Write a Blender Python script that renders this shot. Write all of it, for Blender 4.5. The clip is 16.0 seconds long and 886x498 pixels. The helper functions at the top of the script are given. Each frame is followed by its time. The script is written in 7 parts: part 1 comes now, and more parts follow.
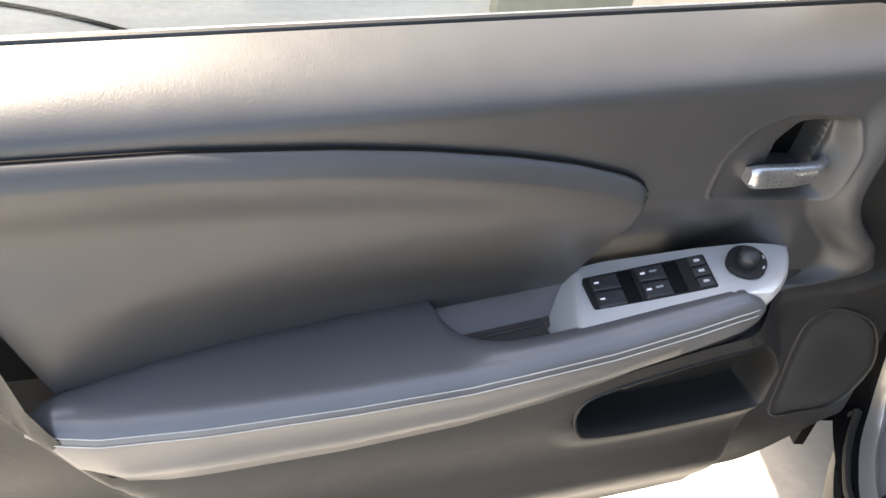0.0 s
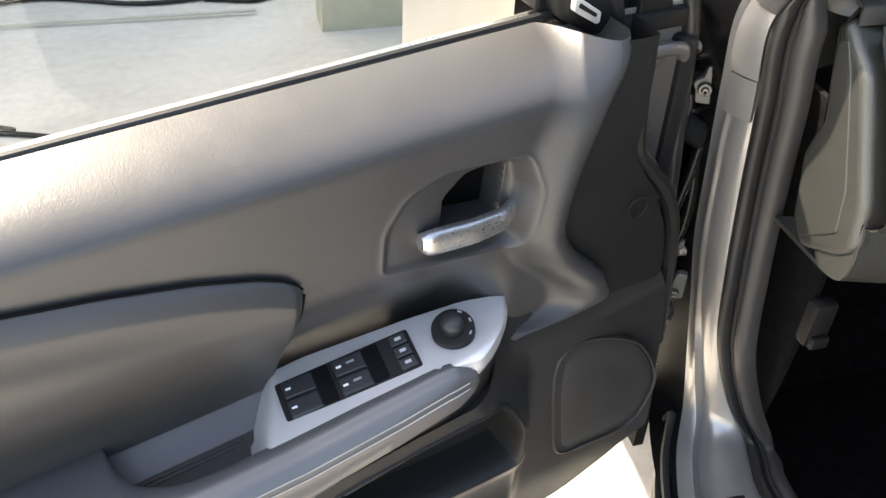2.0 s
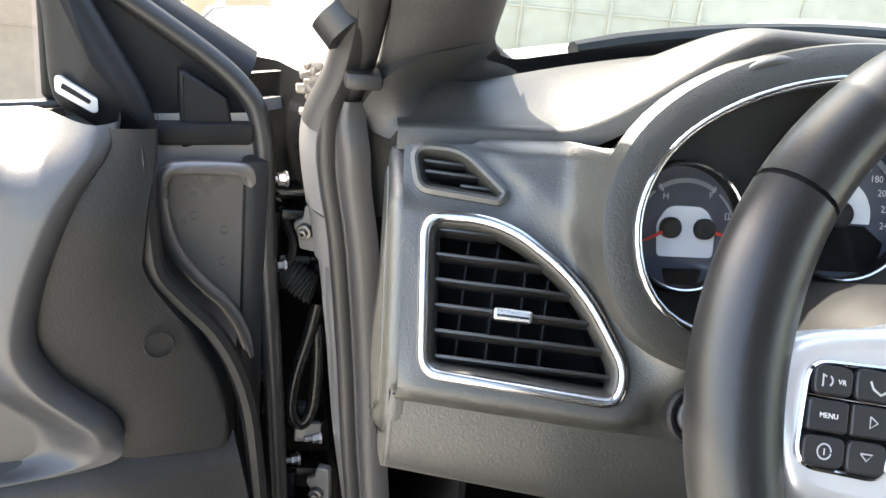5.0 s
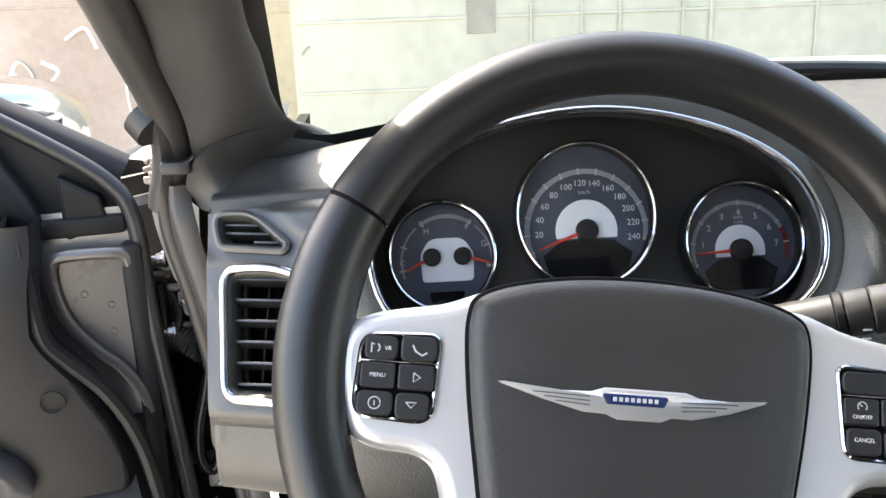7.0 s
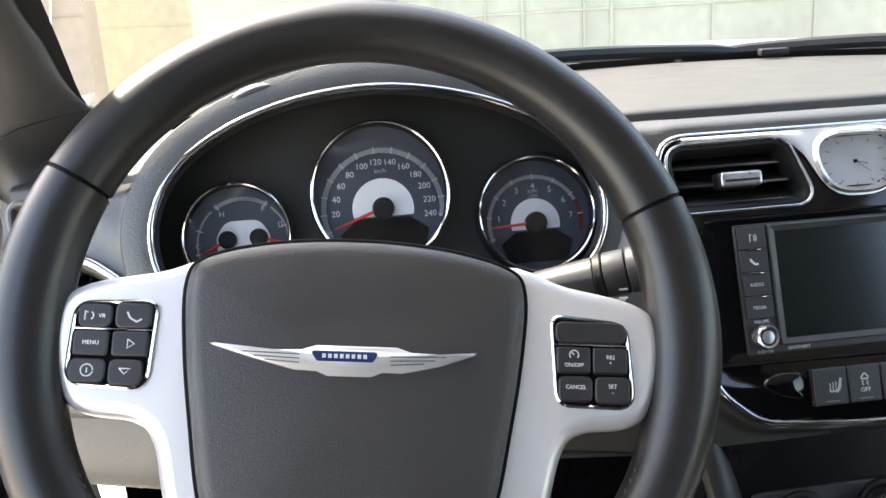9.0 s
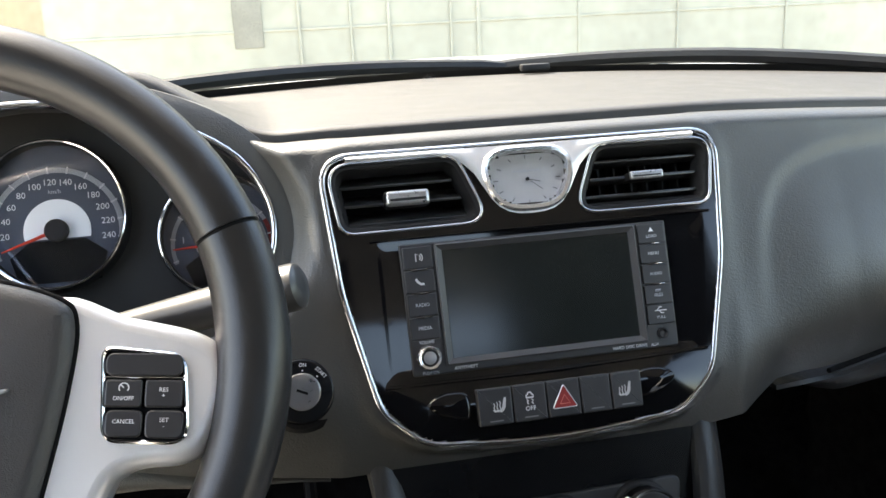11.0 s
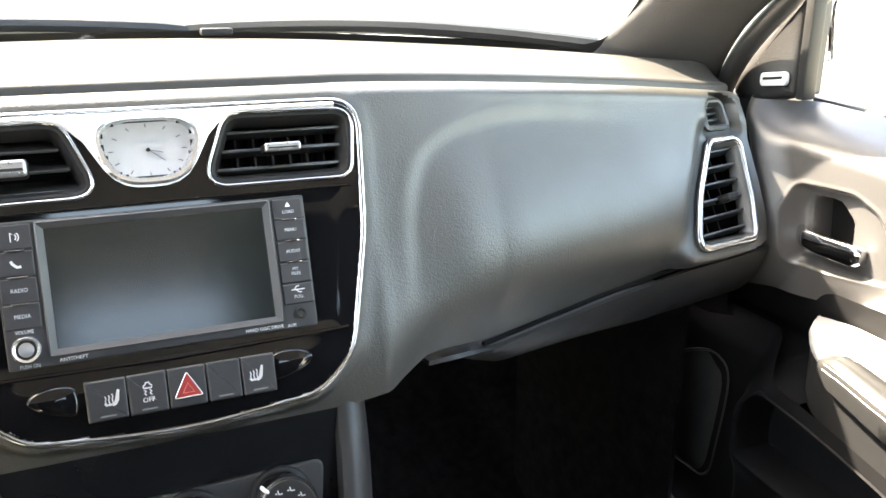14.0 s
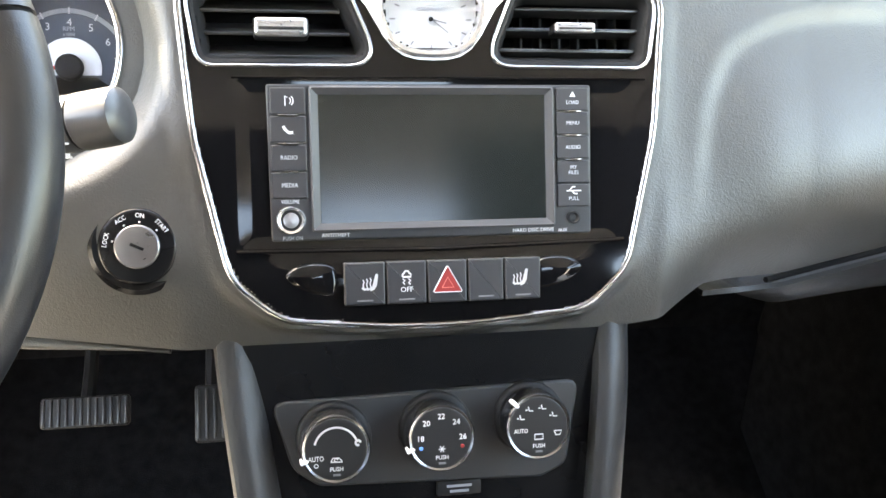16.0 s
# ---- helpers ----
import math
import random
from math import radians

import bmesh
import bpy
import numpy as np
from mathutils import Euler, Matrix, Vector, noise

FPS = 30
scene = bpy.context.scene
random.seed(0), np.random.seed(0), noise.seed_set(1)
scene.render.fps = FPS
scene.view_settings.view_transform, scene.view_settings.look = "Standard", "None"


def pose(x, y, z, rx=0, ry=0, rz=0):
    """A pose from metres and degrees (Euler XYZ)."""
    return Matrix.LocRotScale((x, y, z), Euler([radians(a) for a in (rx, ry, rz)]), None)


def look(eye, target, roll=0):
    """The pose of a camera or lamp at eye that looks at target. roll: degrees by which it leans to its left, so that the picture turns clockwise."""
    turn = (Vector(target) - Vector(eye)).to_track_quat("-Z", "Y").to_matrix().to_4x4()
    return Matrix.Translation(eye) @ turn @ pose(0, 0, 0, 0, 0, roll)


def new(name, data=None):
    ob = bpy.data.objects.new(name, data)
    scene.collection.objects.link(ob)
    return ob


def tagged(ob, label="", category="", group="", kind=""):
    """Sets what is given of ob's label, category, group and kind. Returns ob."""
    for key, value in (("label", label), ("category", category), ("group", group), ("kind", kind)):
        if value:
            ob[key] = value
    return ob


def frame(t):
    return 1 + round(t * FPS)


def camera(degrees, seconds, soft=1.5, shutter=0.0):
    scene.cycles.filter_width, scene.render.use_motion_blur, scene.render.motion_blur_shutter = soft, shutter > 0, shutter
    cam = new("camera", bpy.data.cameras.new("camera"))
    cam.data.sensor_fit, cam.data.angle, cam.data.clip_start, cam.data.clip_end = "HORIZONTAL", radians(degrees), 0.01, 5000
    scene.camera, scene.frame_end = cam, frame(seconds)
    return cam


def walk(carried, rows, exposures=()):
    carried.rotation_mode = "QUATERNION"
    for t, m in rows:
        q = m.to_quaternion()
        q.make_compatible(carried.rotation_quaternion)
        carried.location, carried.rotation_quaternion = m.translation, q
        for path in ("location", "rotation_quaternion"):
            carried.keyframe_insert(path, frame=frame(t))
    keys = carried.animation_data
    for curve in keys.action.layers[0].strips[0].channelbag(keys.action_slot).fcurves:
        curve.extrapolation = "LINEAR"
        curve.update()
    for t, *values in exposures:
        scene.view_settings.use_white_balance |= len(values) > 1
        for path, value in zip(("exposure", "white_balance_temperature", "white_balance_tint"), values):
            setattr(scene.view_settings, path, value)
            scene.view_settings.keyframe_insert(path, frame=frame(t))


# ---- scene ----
cam = camera(52.8, 16.0)
PATH = [
    (0, (-1.4305, -0.5052, 1.1871), (-1.2586, 0.2719, 0.5816), 11.20),
    (0.5, (-1.3892, -0.4659, 1.1923), (-1.2044, 0.2949, 0.5702), 9.45),
    (1, (-1.3361, -0.4303, 1.1963), (-1.1386, 0.3095, 0.5531), 7.10),
    (1.5, (-1.2598, -0.4158, 1.2189), (-1.0490, 0.3235, 0.5793), 3.90),
    (2, (-1.1828, -0.4165, 1.2349), (-0.9520, 0.3348, 0.6166), 2.67),
    (2.5, (-1.1259, -0.3963, 1.2465), (-0.8681, 0.3602, 0.6456), 1.43),
    (3, (-1.0520, -0.2984, 1.2489), (-0.7229, 0.4166, 0.6321), 5.19),
    (3.5, (-0.9706, -0.2575, 1.2009), (-0.6379, 0.4507, 0.5782), 7.86),
    (4, (-0.9103, -0.2827, 1.1149), (-0.5559, 0.4949, 0.5956), 11.44),
    (4.2, (-0.8768, -0.3159, 1.1080), (-0.5547, 0.5112, 0.6476), 10.35),
    (6.3, (-0.5734, -0.5710, 1.1207), (-0.5228, 0.3724, 0.7929), 1.84),
    (6.5, (-0.5573, -0.5774, 1.1229), (-0.5077, 0.3712, 0.8106), 0.73),
    (7, (-0.5098, -0.5907, 1.1212), (-0.4588, 0.3676, 0.8399), -2.05),
    (7.5, (-0.4846, -0.5990, 1.1225), (-0.4251, 0.3630, 0.8561), -1.88),
    (8, (-0.4549, -0.6029, 1.1078), (-0.3876, 0.3575, 0.8375), -2.70),
    (8.5, (-0.4255, -0.6114, 1.1006), (-0.3471, 0.3462, 0.8234), -2.90),
    (9, (-0.3892, -0.6165, 1.0930), (-0.2836, 0.3408, 0.8213), -3.19),
    (9.5, (-0.3415, -0.6301, 1.0947), (-0.2094, 0.3242, 0.8231), -2.56),
    (10, (-0.2707, -0.6347, 1.0945), (-0.1225, 0.3186, 0.8294), -2.99),
    (10.2, (-0.2521, -0.6388, 1.0950), (-0.0931, 0.3122, 0.8300), -3.17),
    (12.3, (-0.1094, -0.6167, 1.0729), (0.1476, 0.3120, 0.8056), 1.07),
    (12.5, (-0.0978, -0.6188, 1.0757), (0.1967, 0.2967, 0.8015), 1.26),
    (13, (-0.0735, -0.6265, 1.0768), (0.2925, 0.2568, 0.7839), 1.11),
    (13.5, (-0.0662, -0.6308, 1.0764), (0.3249, 0.2405, 0.7801), 1.08),
    (14, (-0.0727, -0.6304, 1.0768), (0.3312, 0.2349, 0.7799), 0.65),
    (14.5, (-0.0893, -0.6188, 1.0731), (0.2817, 0.2604, 0.7739), 0.94),
    (15, (-0.1113, -0.6034, 1.0740), (0.1662, 0.3163, 0.7960), 0.49),
    (15.5, (-0.1167, -0.5769, 1.0581), (0.1046, 0.3505, 0.7564), 1.56),
    (16, (-0.1009, -0.5579, 1.0348), (0.0826, 0.3501, 0.6579), 2.57),
]
EXPOSURES = [(0, 2.62, 7750, 11), (1.5, 2.57, 7750, 10), (2.5, 2.55, 7650, 9), (3.0, 2.6, 7550, 8), (3.5, 3.1, 7450, 8), (4.0, 3.4, 7350, 8), (4.3, 3.4, 7350, 8), (6.3, 3.15, 7500, 11), (10.0, 3.25, 7550, 11), (12.5, 3.72, 8200, 8), (13.2, 4.3, 8250, 8), (14.0, 4.62, 8250, 9), (15.5, 4.9, 8300, 11), (16, 5.05, 8300, 11)]
walk(cam, [(t, look(eye, target, roll)) for t, eye, target, roll in PATH], EXPOSURES)

# ---- daylight ----
SUN_DIR = Vector((-0.44, 0.44, 0.79)).normalized()      # towards the sun
world = bpy.data.worlds.new("sky")
scene.world = world
world.use_nodes = True
_wn = world.node_tree.nodes
_sky = _wn.new("ShaderNodeTexSky")
_sky.sky_type = "NISHITA"
_sky.sun_disc = False
_sky.sun_elevation = math.asin(SUN_DIR.z)
_sky.sun_rotation = math.atan2(SUN_DIR.x, SUN_DIR.y)
_sky.air_density, _sky.dust_density = 1.0, 2.5
world.node_tree.links.new(_sky.outputs[0], _wn["Background"].inputs[0])
_wn["Background"].inputs[1].default_value = 0.15
_sun = bpy.data.lights.new("sun", "SUN")
_sun.energy, _sun.angle, _sun.color = 3.7, radians(1.0), (1.0, 0.965, 0.91)
sun = new("sun", _sun)
sun.matrix_world = Vector(SUN_DIR).to_track_quat("Z", "Y").to_matrix().to_4x4()

# ---- tools ----
def smooth(a, b, x):
    k = np.clip((np.asarray(x, float) - a) / (b - a), 0, 1)
    return k * k * (3 - 2 * k)


def lin(x, xs, ys):
    return np.interp(x, xs, ys)


def panel_at(o, tilt=20.0, yaw=0.0, roll=0.0):
    """Local x to the right, y up the face, z towards the seats."""
    return (Matrix.Translation(o) @ Matrix.Rotation(radians(yaw), 4, "Z")
            @ Matrix.Rotation(radians(90 - tilt), 4, "X") @ Matrix.Rotation(radians(roll), 4, "Z"))


def rounded(pts, r, n=6):
    """A closed outline with its corners rounded; r: one radius, or one for each corner."""
    out, m = [], len(pts)
    for i, p in enumerate(pts):
        p, a, b = Vector(p), Vector(pts[i - 1]), Vector(pts[(i + 1) % m])
        rr = r[i] if isinstance(r, (list, tuple)) else r
        u, v = (a - p), (b - p)
        lu, lv = u.length, v.length
        u, v = u / lu, v / lv
        half = max(0.05, math.acos(max(-1, min(1, u.dot(v)))) / 2)
        d = min(rr / math.tan(half), 0.49 * lu, 0.49 * lv)
        p0, p1 = p + u * d, p + v * d
        for k in range(n + 1):
            t = k / n
            q = p0 * (1 - t) ** 2 + p * 2 * t * (1 - t) + p1 * t * t
            out.append((q.x, q.y))
    return out


def spline(pts, n=8, closed=False):
    """Points on a Catmull-Rom curve through pts (2D or 3D)."""
    p = [np.array(q, float) for q in pts]
    m, out = len(p), []
    for i in range(m if closed else m - 1):
        if closed:
            a, b, c, d = p[i - 1], p[i], p[(i + 1) % m], p[(i + 2) % m]
        else:
            b, c = p[i], p[i + 1]
            a = p[i - 1] if i else 2 * b - c
            d = p[i + 2] if i + 2 < m else 2 * c - b
        for k in range(n):
            t = k / n
            out.append(tuple(0.5 * (2 * b + (c - a) * t + (2 * a - 5 * b + 4 * c - d) * t * t + (3 * b - a - 3 * c + d) * t ** 3)))
    if not closed:
        out.append(tuple(p[-1]))
    return out


def circle(r, n=48, cx=0.0, cy=0.0, ry=None):
    return [(cx + r * math.cos(2 * math.pi * k / n), cy + (ry or r) * math.sin(2 * math.pi * k / n)) for k in range(n)]


def ccw(poly):
    a = sum(poly[i - 1][0] * poly[i][1] - poly[i][0] * poly[i - 1][1] for i in range(len(poly)))
    return list(poly) if a > 0 else list(reversed(poly))


def grown(poly, d):
    """A counter-clockwise outline moved outwards by d."""
    p = np.array(poly, float)
    e = np.roll(p, -1, 0) - p
    e /= np.linalg.norm(e, axis=1, keepdims=True) + 1e-12
    nrm = np.stack([e[:, 1], -e[:, 0]], 1)
    v = nrm + np.roll(nrm, 1, 0)
    v /= np.maximum((v * v).sum(1, keepdims=True), 0.4) / 2
    return [tuple(q) for q in p + v * d]


def inside(poly, pts):
    """Signed distance of points to a closed outline, negative inside."""
    p, q = np.array(poly, float), np.asarray(pts, float)
    best, odd = np.full(len(q), 1e9), np.zeros(len(q), bool)
    for a, b in zip(p, np.roll(p, -1, 0)):
        ab, aq = b - a, q - a
        t = np.clip(aq @ ab / (ab @ ab + 1e-15), 0, 1)
        best = np.minimum(best, np.linalg.norm(aq - t[:, None] * ab, axis=1))
        cross = (a[1] > q[:, 1]) != (b[1] > q[:, 1])
        with np.errstate(divide="ignore", invalid="ignore"):
            odd ^= cross & (q[:, 0] < a[0] + (q[:, 1] - a[1]) / (b[1] - a[1] + 1e-15) * ab[0])
    return np.where(odd, -best, best)


def build(verts, faces):
    bm = bmesh.new()
    vs = [bm.verts.new(v) for v in verts]
    for f in faces:
        try:
            bm.faces.new([vs[i] for i in f])
        except ValueError:
            pass
    return bm


def rings(loops, cap0=False, cap1=False, closed=True, wrap=False):
    """Joins loops of equal length into a skin."""
    n, verts, faces = len(loops[0]), [tuple(p) for l in loops for p in l], []
    rows = len(loops)
    for i in range(rows if wrap else rows - 1):
        j = (i + 1) % rows
        for k in range(n if closed else n - 1):
            k2 = (k + 1) % n
            faces.append((i * n + k, i * n + k2, j * n + k2, j * n + k))
    if cap0:
        faces.append(tuple(reversed(range(n))))
    if cap1:
        faces.append(tuple(range((rows - 1) * n, rows * n)))
    return build(verts, faces)


def plate(poly, z0, z1, b=0.001, steps=3, dome=0.0):
    """A slab on the outline poly from z0 to z1 with a rounded upper edge; dome lifts its middle."""
    poly = ccw(poly)
    loops = [[(x, y, z0) for x, y in poly]]
    for k in range(steps + 1):
        a = math.pi / 2 * k / steps
        loops.append([(x, y, z1 - b + b * math.sin(a)) for x, y in grown(poly, -b * (1 - math.cos(a)))])
    if dome:
        c = np.mean(np.array(poly), 0)
        last = np.array(loops[-1])
        for s in (0.75, 0.5, 0.25, 0.06):
            loops.append([tuple(p) for p in np.c_[c + (last[:, :2] - c) * s, np.full(len(last), z1 + dome * (1 - s * s))]])
    return rings(loops, True, True)


def ring(poly, profile):
    """A closed profile of (outwards, height) pairs led round the outline poly."""
    poly = ccw(poly)
    return rings([[(x, y, h) for x, y in grown(poly, d)] for d, h in profile], wrap=True)


def bead(poly, w, h, base=0.0, n=8):
    """A rounded moulding of half width w and height h round an outline."""
    prof = [(w * math.cos(math.pi * k / n), base + h * math.sin(math.pi * k / n)) for k in range(n + 1)]
    return ring(poly, prof + [(-w, base - 0.004), (w, base - 0.004)])


def tube(path, r, n=10, closed=False, flat=1.0):
    """A tube along a 3D path; r: a radius or one for each point; flat squeezes it in its second axis."""
    p = [Vector(q) for q in path]
    m = len(p)
    rs = r if isinstance(r, (list, tuple)) else [r] * m
    loops, side = [], None
    for i in range(m):
        if closed:
            t = (p[(i + 1) % m] - p[i - 1]).normalized()
        else:
            t = (p[min(i + 1, m - 1)] - p[max(i - 1, 0)]).normalized()
        if side is None:
            side = t.orthogonal().normalized()
        side = (side - t * side.dot(t)).normalized()
        up = t.cross(side)
        loops.append([tuple(p[i] + (side * math.cos(2 * math.pi * k / n) + up * math.sin(2 * math.pi * k / n) * flat) * rs[i]) for k in range(n)])
    return rings(loops, not closed, not closed, wrap=closed)


def box(cx, cy, cz, sx, sy, sz, b=0.0):
    """A box of the given centre and size with bevelled edges."""
    bm = bmesh.new()
    bmesh.ops.create_cube(bm, size=1, matrix=Matrix.Translation((cx, cy, cz)) @ Matrix.Diagonal((sx, sy, sz, 1)))
    if b:
        bmesh.ops.bevel(bm, geom=bm.edges[:], offset=b, segments=2, affect="EDGES", profile=0.5)
    return bm


def sheet(fn, us, vs, keep=None, thick=0.0):
    """A skin of fn(U, V) -> X, Y, Z over a grid; keep: a mask of grid points whose faces stay; thick: its depth behind."""
    U, V = np.meshgrid(us, vs, indexing="ij")
    X, Y, Z = fn(U, V)
    nu, nv = U.shape
    verts = np.stack([X, Y, Z], -1).reshape(-1, 3).tolist()
    ok = np.ones(U.shape, bool) if keep is None else keep(U, V)
    faces = []
    for i in range(nu - 1):
        for j in range(nv - 1):
            if ok[i, j] and ok[i + 1, j] and ok[i, j + 1] and ok[i + 1, j + 1]:
                faces.append((i * nv + j, (i + 1) * nv + j, (i + 1) * nv + j + 1, i * nv + j + 1))
    bm = build(verts, faces)
    bmesh.ops.delete(bm, geom=[v for v in bm.verts if not v.link_faces], context="VERTS")
    bmesh.ops.recalc_face_normals(bm, faces=bm.faces)
    if thick:
        bmesh.ops.solidify(bm, geom=bm.faces[:], thickness=thick)
    return bm


def moved(bm, m):
    bmesh.ops.transform(bm, matrix=m, verts=bm.verts)
    if m.determinant() < 0:
        bmesh.ops.reverse_faces(bm, faces=bm.faces)
    return bm


def joined(*bms):
    out = bms[0]
    for b in bms[1:]:
        me = bpy.data.meshes.new("joint")
        b.to_mesh(me)
        out.from_mesh(me)
        bpy.data.meshes.remove(me)
    return out


def to_mesh(name, bm, mat, flat=40):
    bmesh.ops.recalc_face_normals(bm, faces=bm.faces)
    me = bpy.data.meshes.new(name)
    bm.to_mesh(me)
    bm.free()
    me.materials.append(mat)
    me.polygons.foreach_set("use_smooth", [True] * len(me.polygons))
    me.set_sharp_from_angle(angle=radians(flat))
    for f in me.polygons:
        f.use_smooth = len(f.vertices) <= 4
    return me


def thing(name, m, label, category, group="", kind=""):
    ob = new(name)
    ob.matrix_world = m
    ob.empty_display_size = 0.02
    return tagged(ob, label, category, group, kind)


def part(name, bm, mat, parent, label="", flat=40):
    ob = new(name, to_mesh(name, bm, mat, flat))
    ob.parent = parent
    return tagged(ob, label)


def solid(name, bm, mat, m, label, category, kind="", flat=40):
    ob = new(name, to_mesh(name, bm, mat, flat))
    ob.matrix_world = m
    return tagged(ob, label, category, "", kind)


def lettering(text, size, mat, parent, x, y, z, turn=0.0, wide=1.0, name="lettering"):
    """Words laid on the local xy plane, centred at x, y."""
    cu = bpy.data.curves.new("words", "FONT")
    cu.body, cu.size, cu.align_x, cu.align_y, cu.extrude, cu.resolution_u = text, size, "CENTER", "CENTER", 0.00008, 2
    tmp = bpy.data.objects.new("words", cu)
    me = bpy.data.meshes.new_from_object(tmp)
    bpy.data.objects.remove(tmp)
    bpy.data.curves.remove(cu)
    me.transform(Matrix.Translation((x, y, z)) @ Matrix.Rotation(radians(turn), 4, "Z") @ Matrix.Diagonal((wide, 1, 1, 1)))
    me.materials.clear()
    me.materials.append(mat)
    ob = new(name, me)
    ob.parent = parent
    return ob


def strokes(lines, w, z, h=0.00015):
    """Small flat marks: each line a list of 2D points, drawn w wide at height z."""
    bms = []
    for l in lines:
        l = [np.array(p, float) for p in l]
        lo, hi = [], []
        for i, p in enumerate(l):
            t = l[min(i + 1, len(l) - 1)] - l[max(i - 1, 0)]
            t = t / (np.linalg.norm(t) + 1e-12)
            nrm = np.array([-t[1], t[0]]) * w / 2
            lo.append((*(p - nrm), z)), hi.append((*(p + nrm), z))
        bm = rings([lo, hi], closed=False)
        bmesh.ops.solidify(bm, geom=bm.faces[:], thickness=h)
        bms.append(bm)
    return joined(*bms)


def arc(cx, cy, r, a0, a1, n=20):
    return [(cx + r * math.cos(radians(a0 + (a1 - a0) * k / n)), cy + r * math.sin(radians(a0 + (a1 - a0) * k / n))) for k in range(n + 1)]


# ---- materials ----
def material(name, color, rough=0.5, metal=0.0, vary=0.12, vary_scale=9.0, grain=0.0, grain_scale=600.0, coat=0.0, spec=0.5, rough_vary=0.08, cells=False):
    m = bpy.data.materials.new(name)
    m.use_nodes = True
    nd, ln = m.node_tree.nodes, m.node_tree.links
    b = nd["Principled BSDF"]
    tc = nd.new("ShaderNodeTexCoord")
    n1 = nd.new("ShaderNodeTexNoise")
    n1.inputs["Scale"].default_value, n1.inputs["Detail"].default_value = vary_scale, 6
    ln.new(tc.outputs["Object"], n1.inputs["Vector"])
    mr = nd.new("ShaderNodeMapRange")
    mr.inputs["From Min"].default_value, mr.inputs["From Max"].default_value = 0.3, 0.7
    mr.inputs["To Min"].default_value, mr.inputs["To Max"].default_value = 1 - vary, 1 + vary
    ln.new(n1.outputs["Fac"], mr.inputs["Value"])
    mx = nd.new("ShaderNodeVectorMath")
    mx.operation = "SCALE"
    mx.inputs[0].default_value = color
    ln.new(mr.outputs[0], mx.inputs["Scale"])
    ln.new(mx.outputs[0], b.inputs["Base Color"])
    n2 = nd.new("ShaderNodeTexNoise")
    n2.inputs["Scale"].default_value, n2.inputs["Detail"].default_value = vary_scale * 3.7, 5
    ln.new(tc.outputs["Object"], n2.inputs["Vector"])
    mr2 = nd.new("ShaderNodeMapRange")
    mr2.inputs["To Min"].default_value, mr2.inputs["To Max"].default_value = max(0.02, rough - rough_vary), min(1, rough + rough_vary)
    ln.new(n2.outputs["Fac"], mr2.inputs["Value"])
    ln.new(mr2.outputs[0], b.inputs["Roughness"])
    b.inputs["Metallic"].default_value, b.inputs["Coat Weight"].default_value = metal, coat
    b.inputs["Coat Roughness"].default_value = 0.04
    b.inputs["Specular IOR Level"].default_value = spec
    if grain:
        if cells:
            g = nd.new("ShaderNodeTexVoronoi")
            g.inputs["Scale"].default_value = grain_scale
            out = g.outputs["Distance"]
            wob = nd.new("ShaderNodeTexNoise")
            wob.inputs["Scale"].default_value = grain_scale * 0.35
            add = nd.new("ShaderNodeMixRGB")
            add.blend_type, add.inputs[0].default_value = "LINEAR_LIGHT", 0.004
            ln.new(tc.outputs["Object"], wob.inputs["Vector"])
            ln.new(tc.outputs["Object"], add.inputs[1])
            ln.new(wob.outputs["Color"], add.inputs[2])
            ln.new(add.outputs[0], g.inputs["Vector"])
        else:
            g = nd.new("ShaderNodeTexNoise")
            g.inputs["Scale"].default_value, g.inputs["Detail"].default_value = grain_scale, 4
            ln.new(tc.outputs["Object"], g.inputs["Vector"])
            out = g.outputs["Fac"]
        bp = nd.new("ShaderNodeBump")
        bp.inputs["Strength"].default_value, bp.inputs["Distance"].default_value = grain, 0.0006
        ln.new(out, bp.inputs["Height"])
        ln.new(bp.outputs[0], b.inputs["Normal"])
    return m


TRIM = material("grained_plastic", (0.0205, 0.0208, 0.0182), 0.46, grain=0.30, spec=1.0, grain_scale=560, cells=True, vary=0.08)
DOOR_TRIM = material("door_vinyl", (0.043, 0.0418, 0.0425), 0.38, spec=0.58, grain=0.16, grain_scale=800, cells=True, vary=0.08)
PAD = material("dash_pad_vinyl", (0.027, 0.0262, 0.0248), 0.48, grain=0.25, grain_scale=720, cells=True, vary=0.08)
UPHOLSTERY = material("padded_leather", (0.049, 0.0468, 0.0468), 0.40, spec=0.5, grain=0.10, grain_scale=700, vary=0.10, vary_scale=5)
ARM_LEATHER = material("armrest_leather", (0.086, 0.084, 0.086), 0.34, spec=1.0, grain=0.10, grain_scale=700, vary=0.10, vary_scale=5)
LEATHER = material("smooth_black_leather", (0.0105, 0.0105, 0.011), 0.35, grain=0.10, grain_scale=800, vary=0.15, cells=True)
AIRBAG = material("airbag_cover_vinyl", (0.036, 0.0348, 0.0346), 0.38, grain=0.30, grain_scale=900, cells=True, vary=0.10)
BLACK = material("matt_black_plastic", (0.012, 0.012, 0.0125), 0.5, vary=0.2, grain=0.1, grain_scale=900, spec=0.22)
# Near-black for liners and gaps, and for shade painted on parts.
DARK = material("dark_liner_and_shade", (0.005, 0.005, 0.0055), 0.7, vary=0.3, spec=0.08)
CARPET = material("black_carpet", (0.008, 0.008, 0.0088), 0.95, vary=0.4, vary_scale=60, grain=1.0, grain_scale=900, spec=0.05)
GLOSS = material("piano_black", (0.004, 0.004, 0.0045), 0.06, coat=0.0, spec=0.40, vary=0.2, rough_vary=0.03)
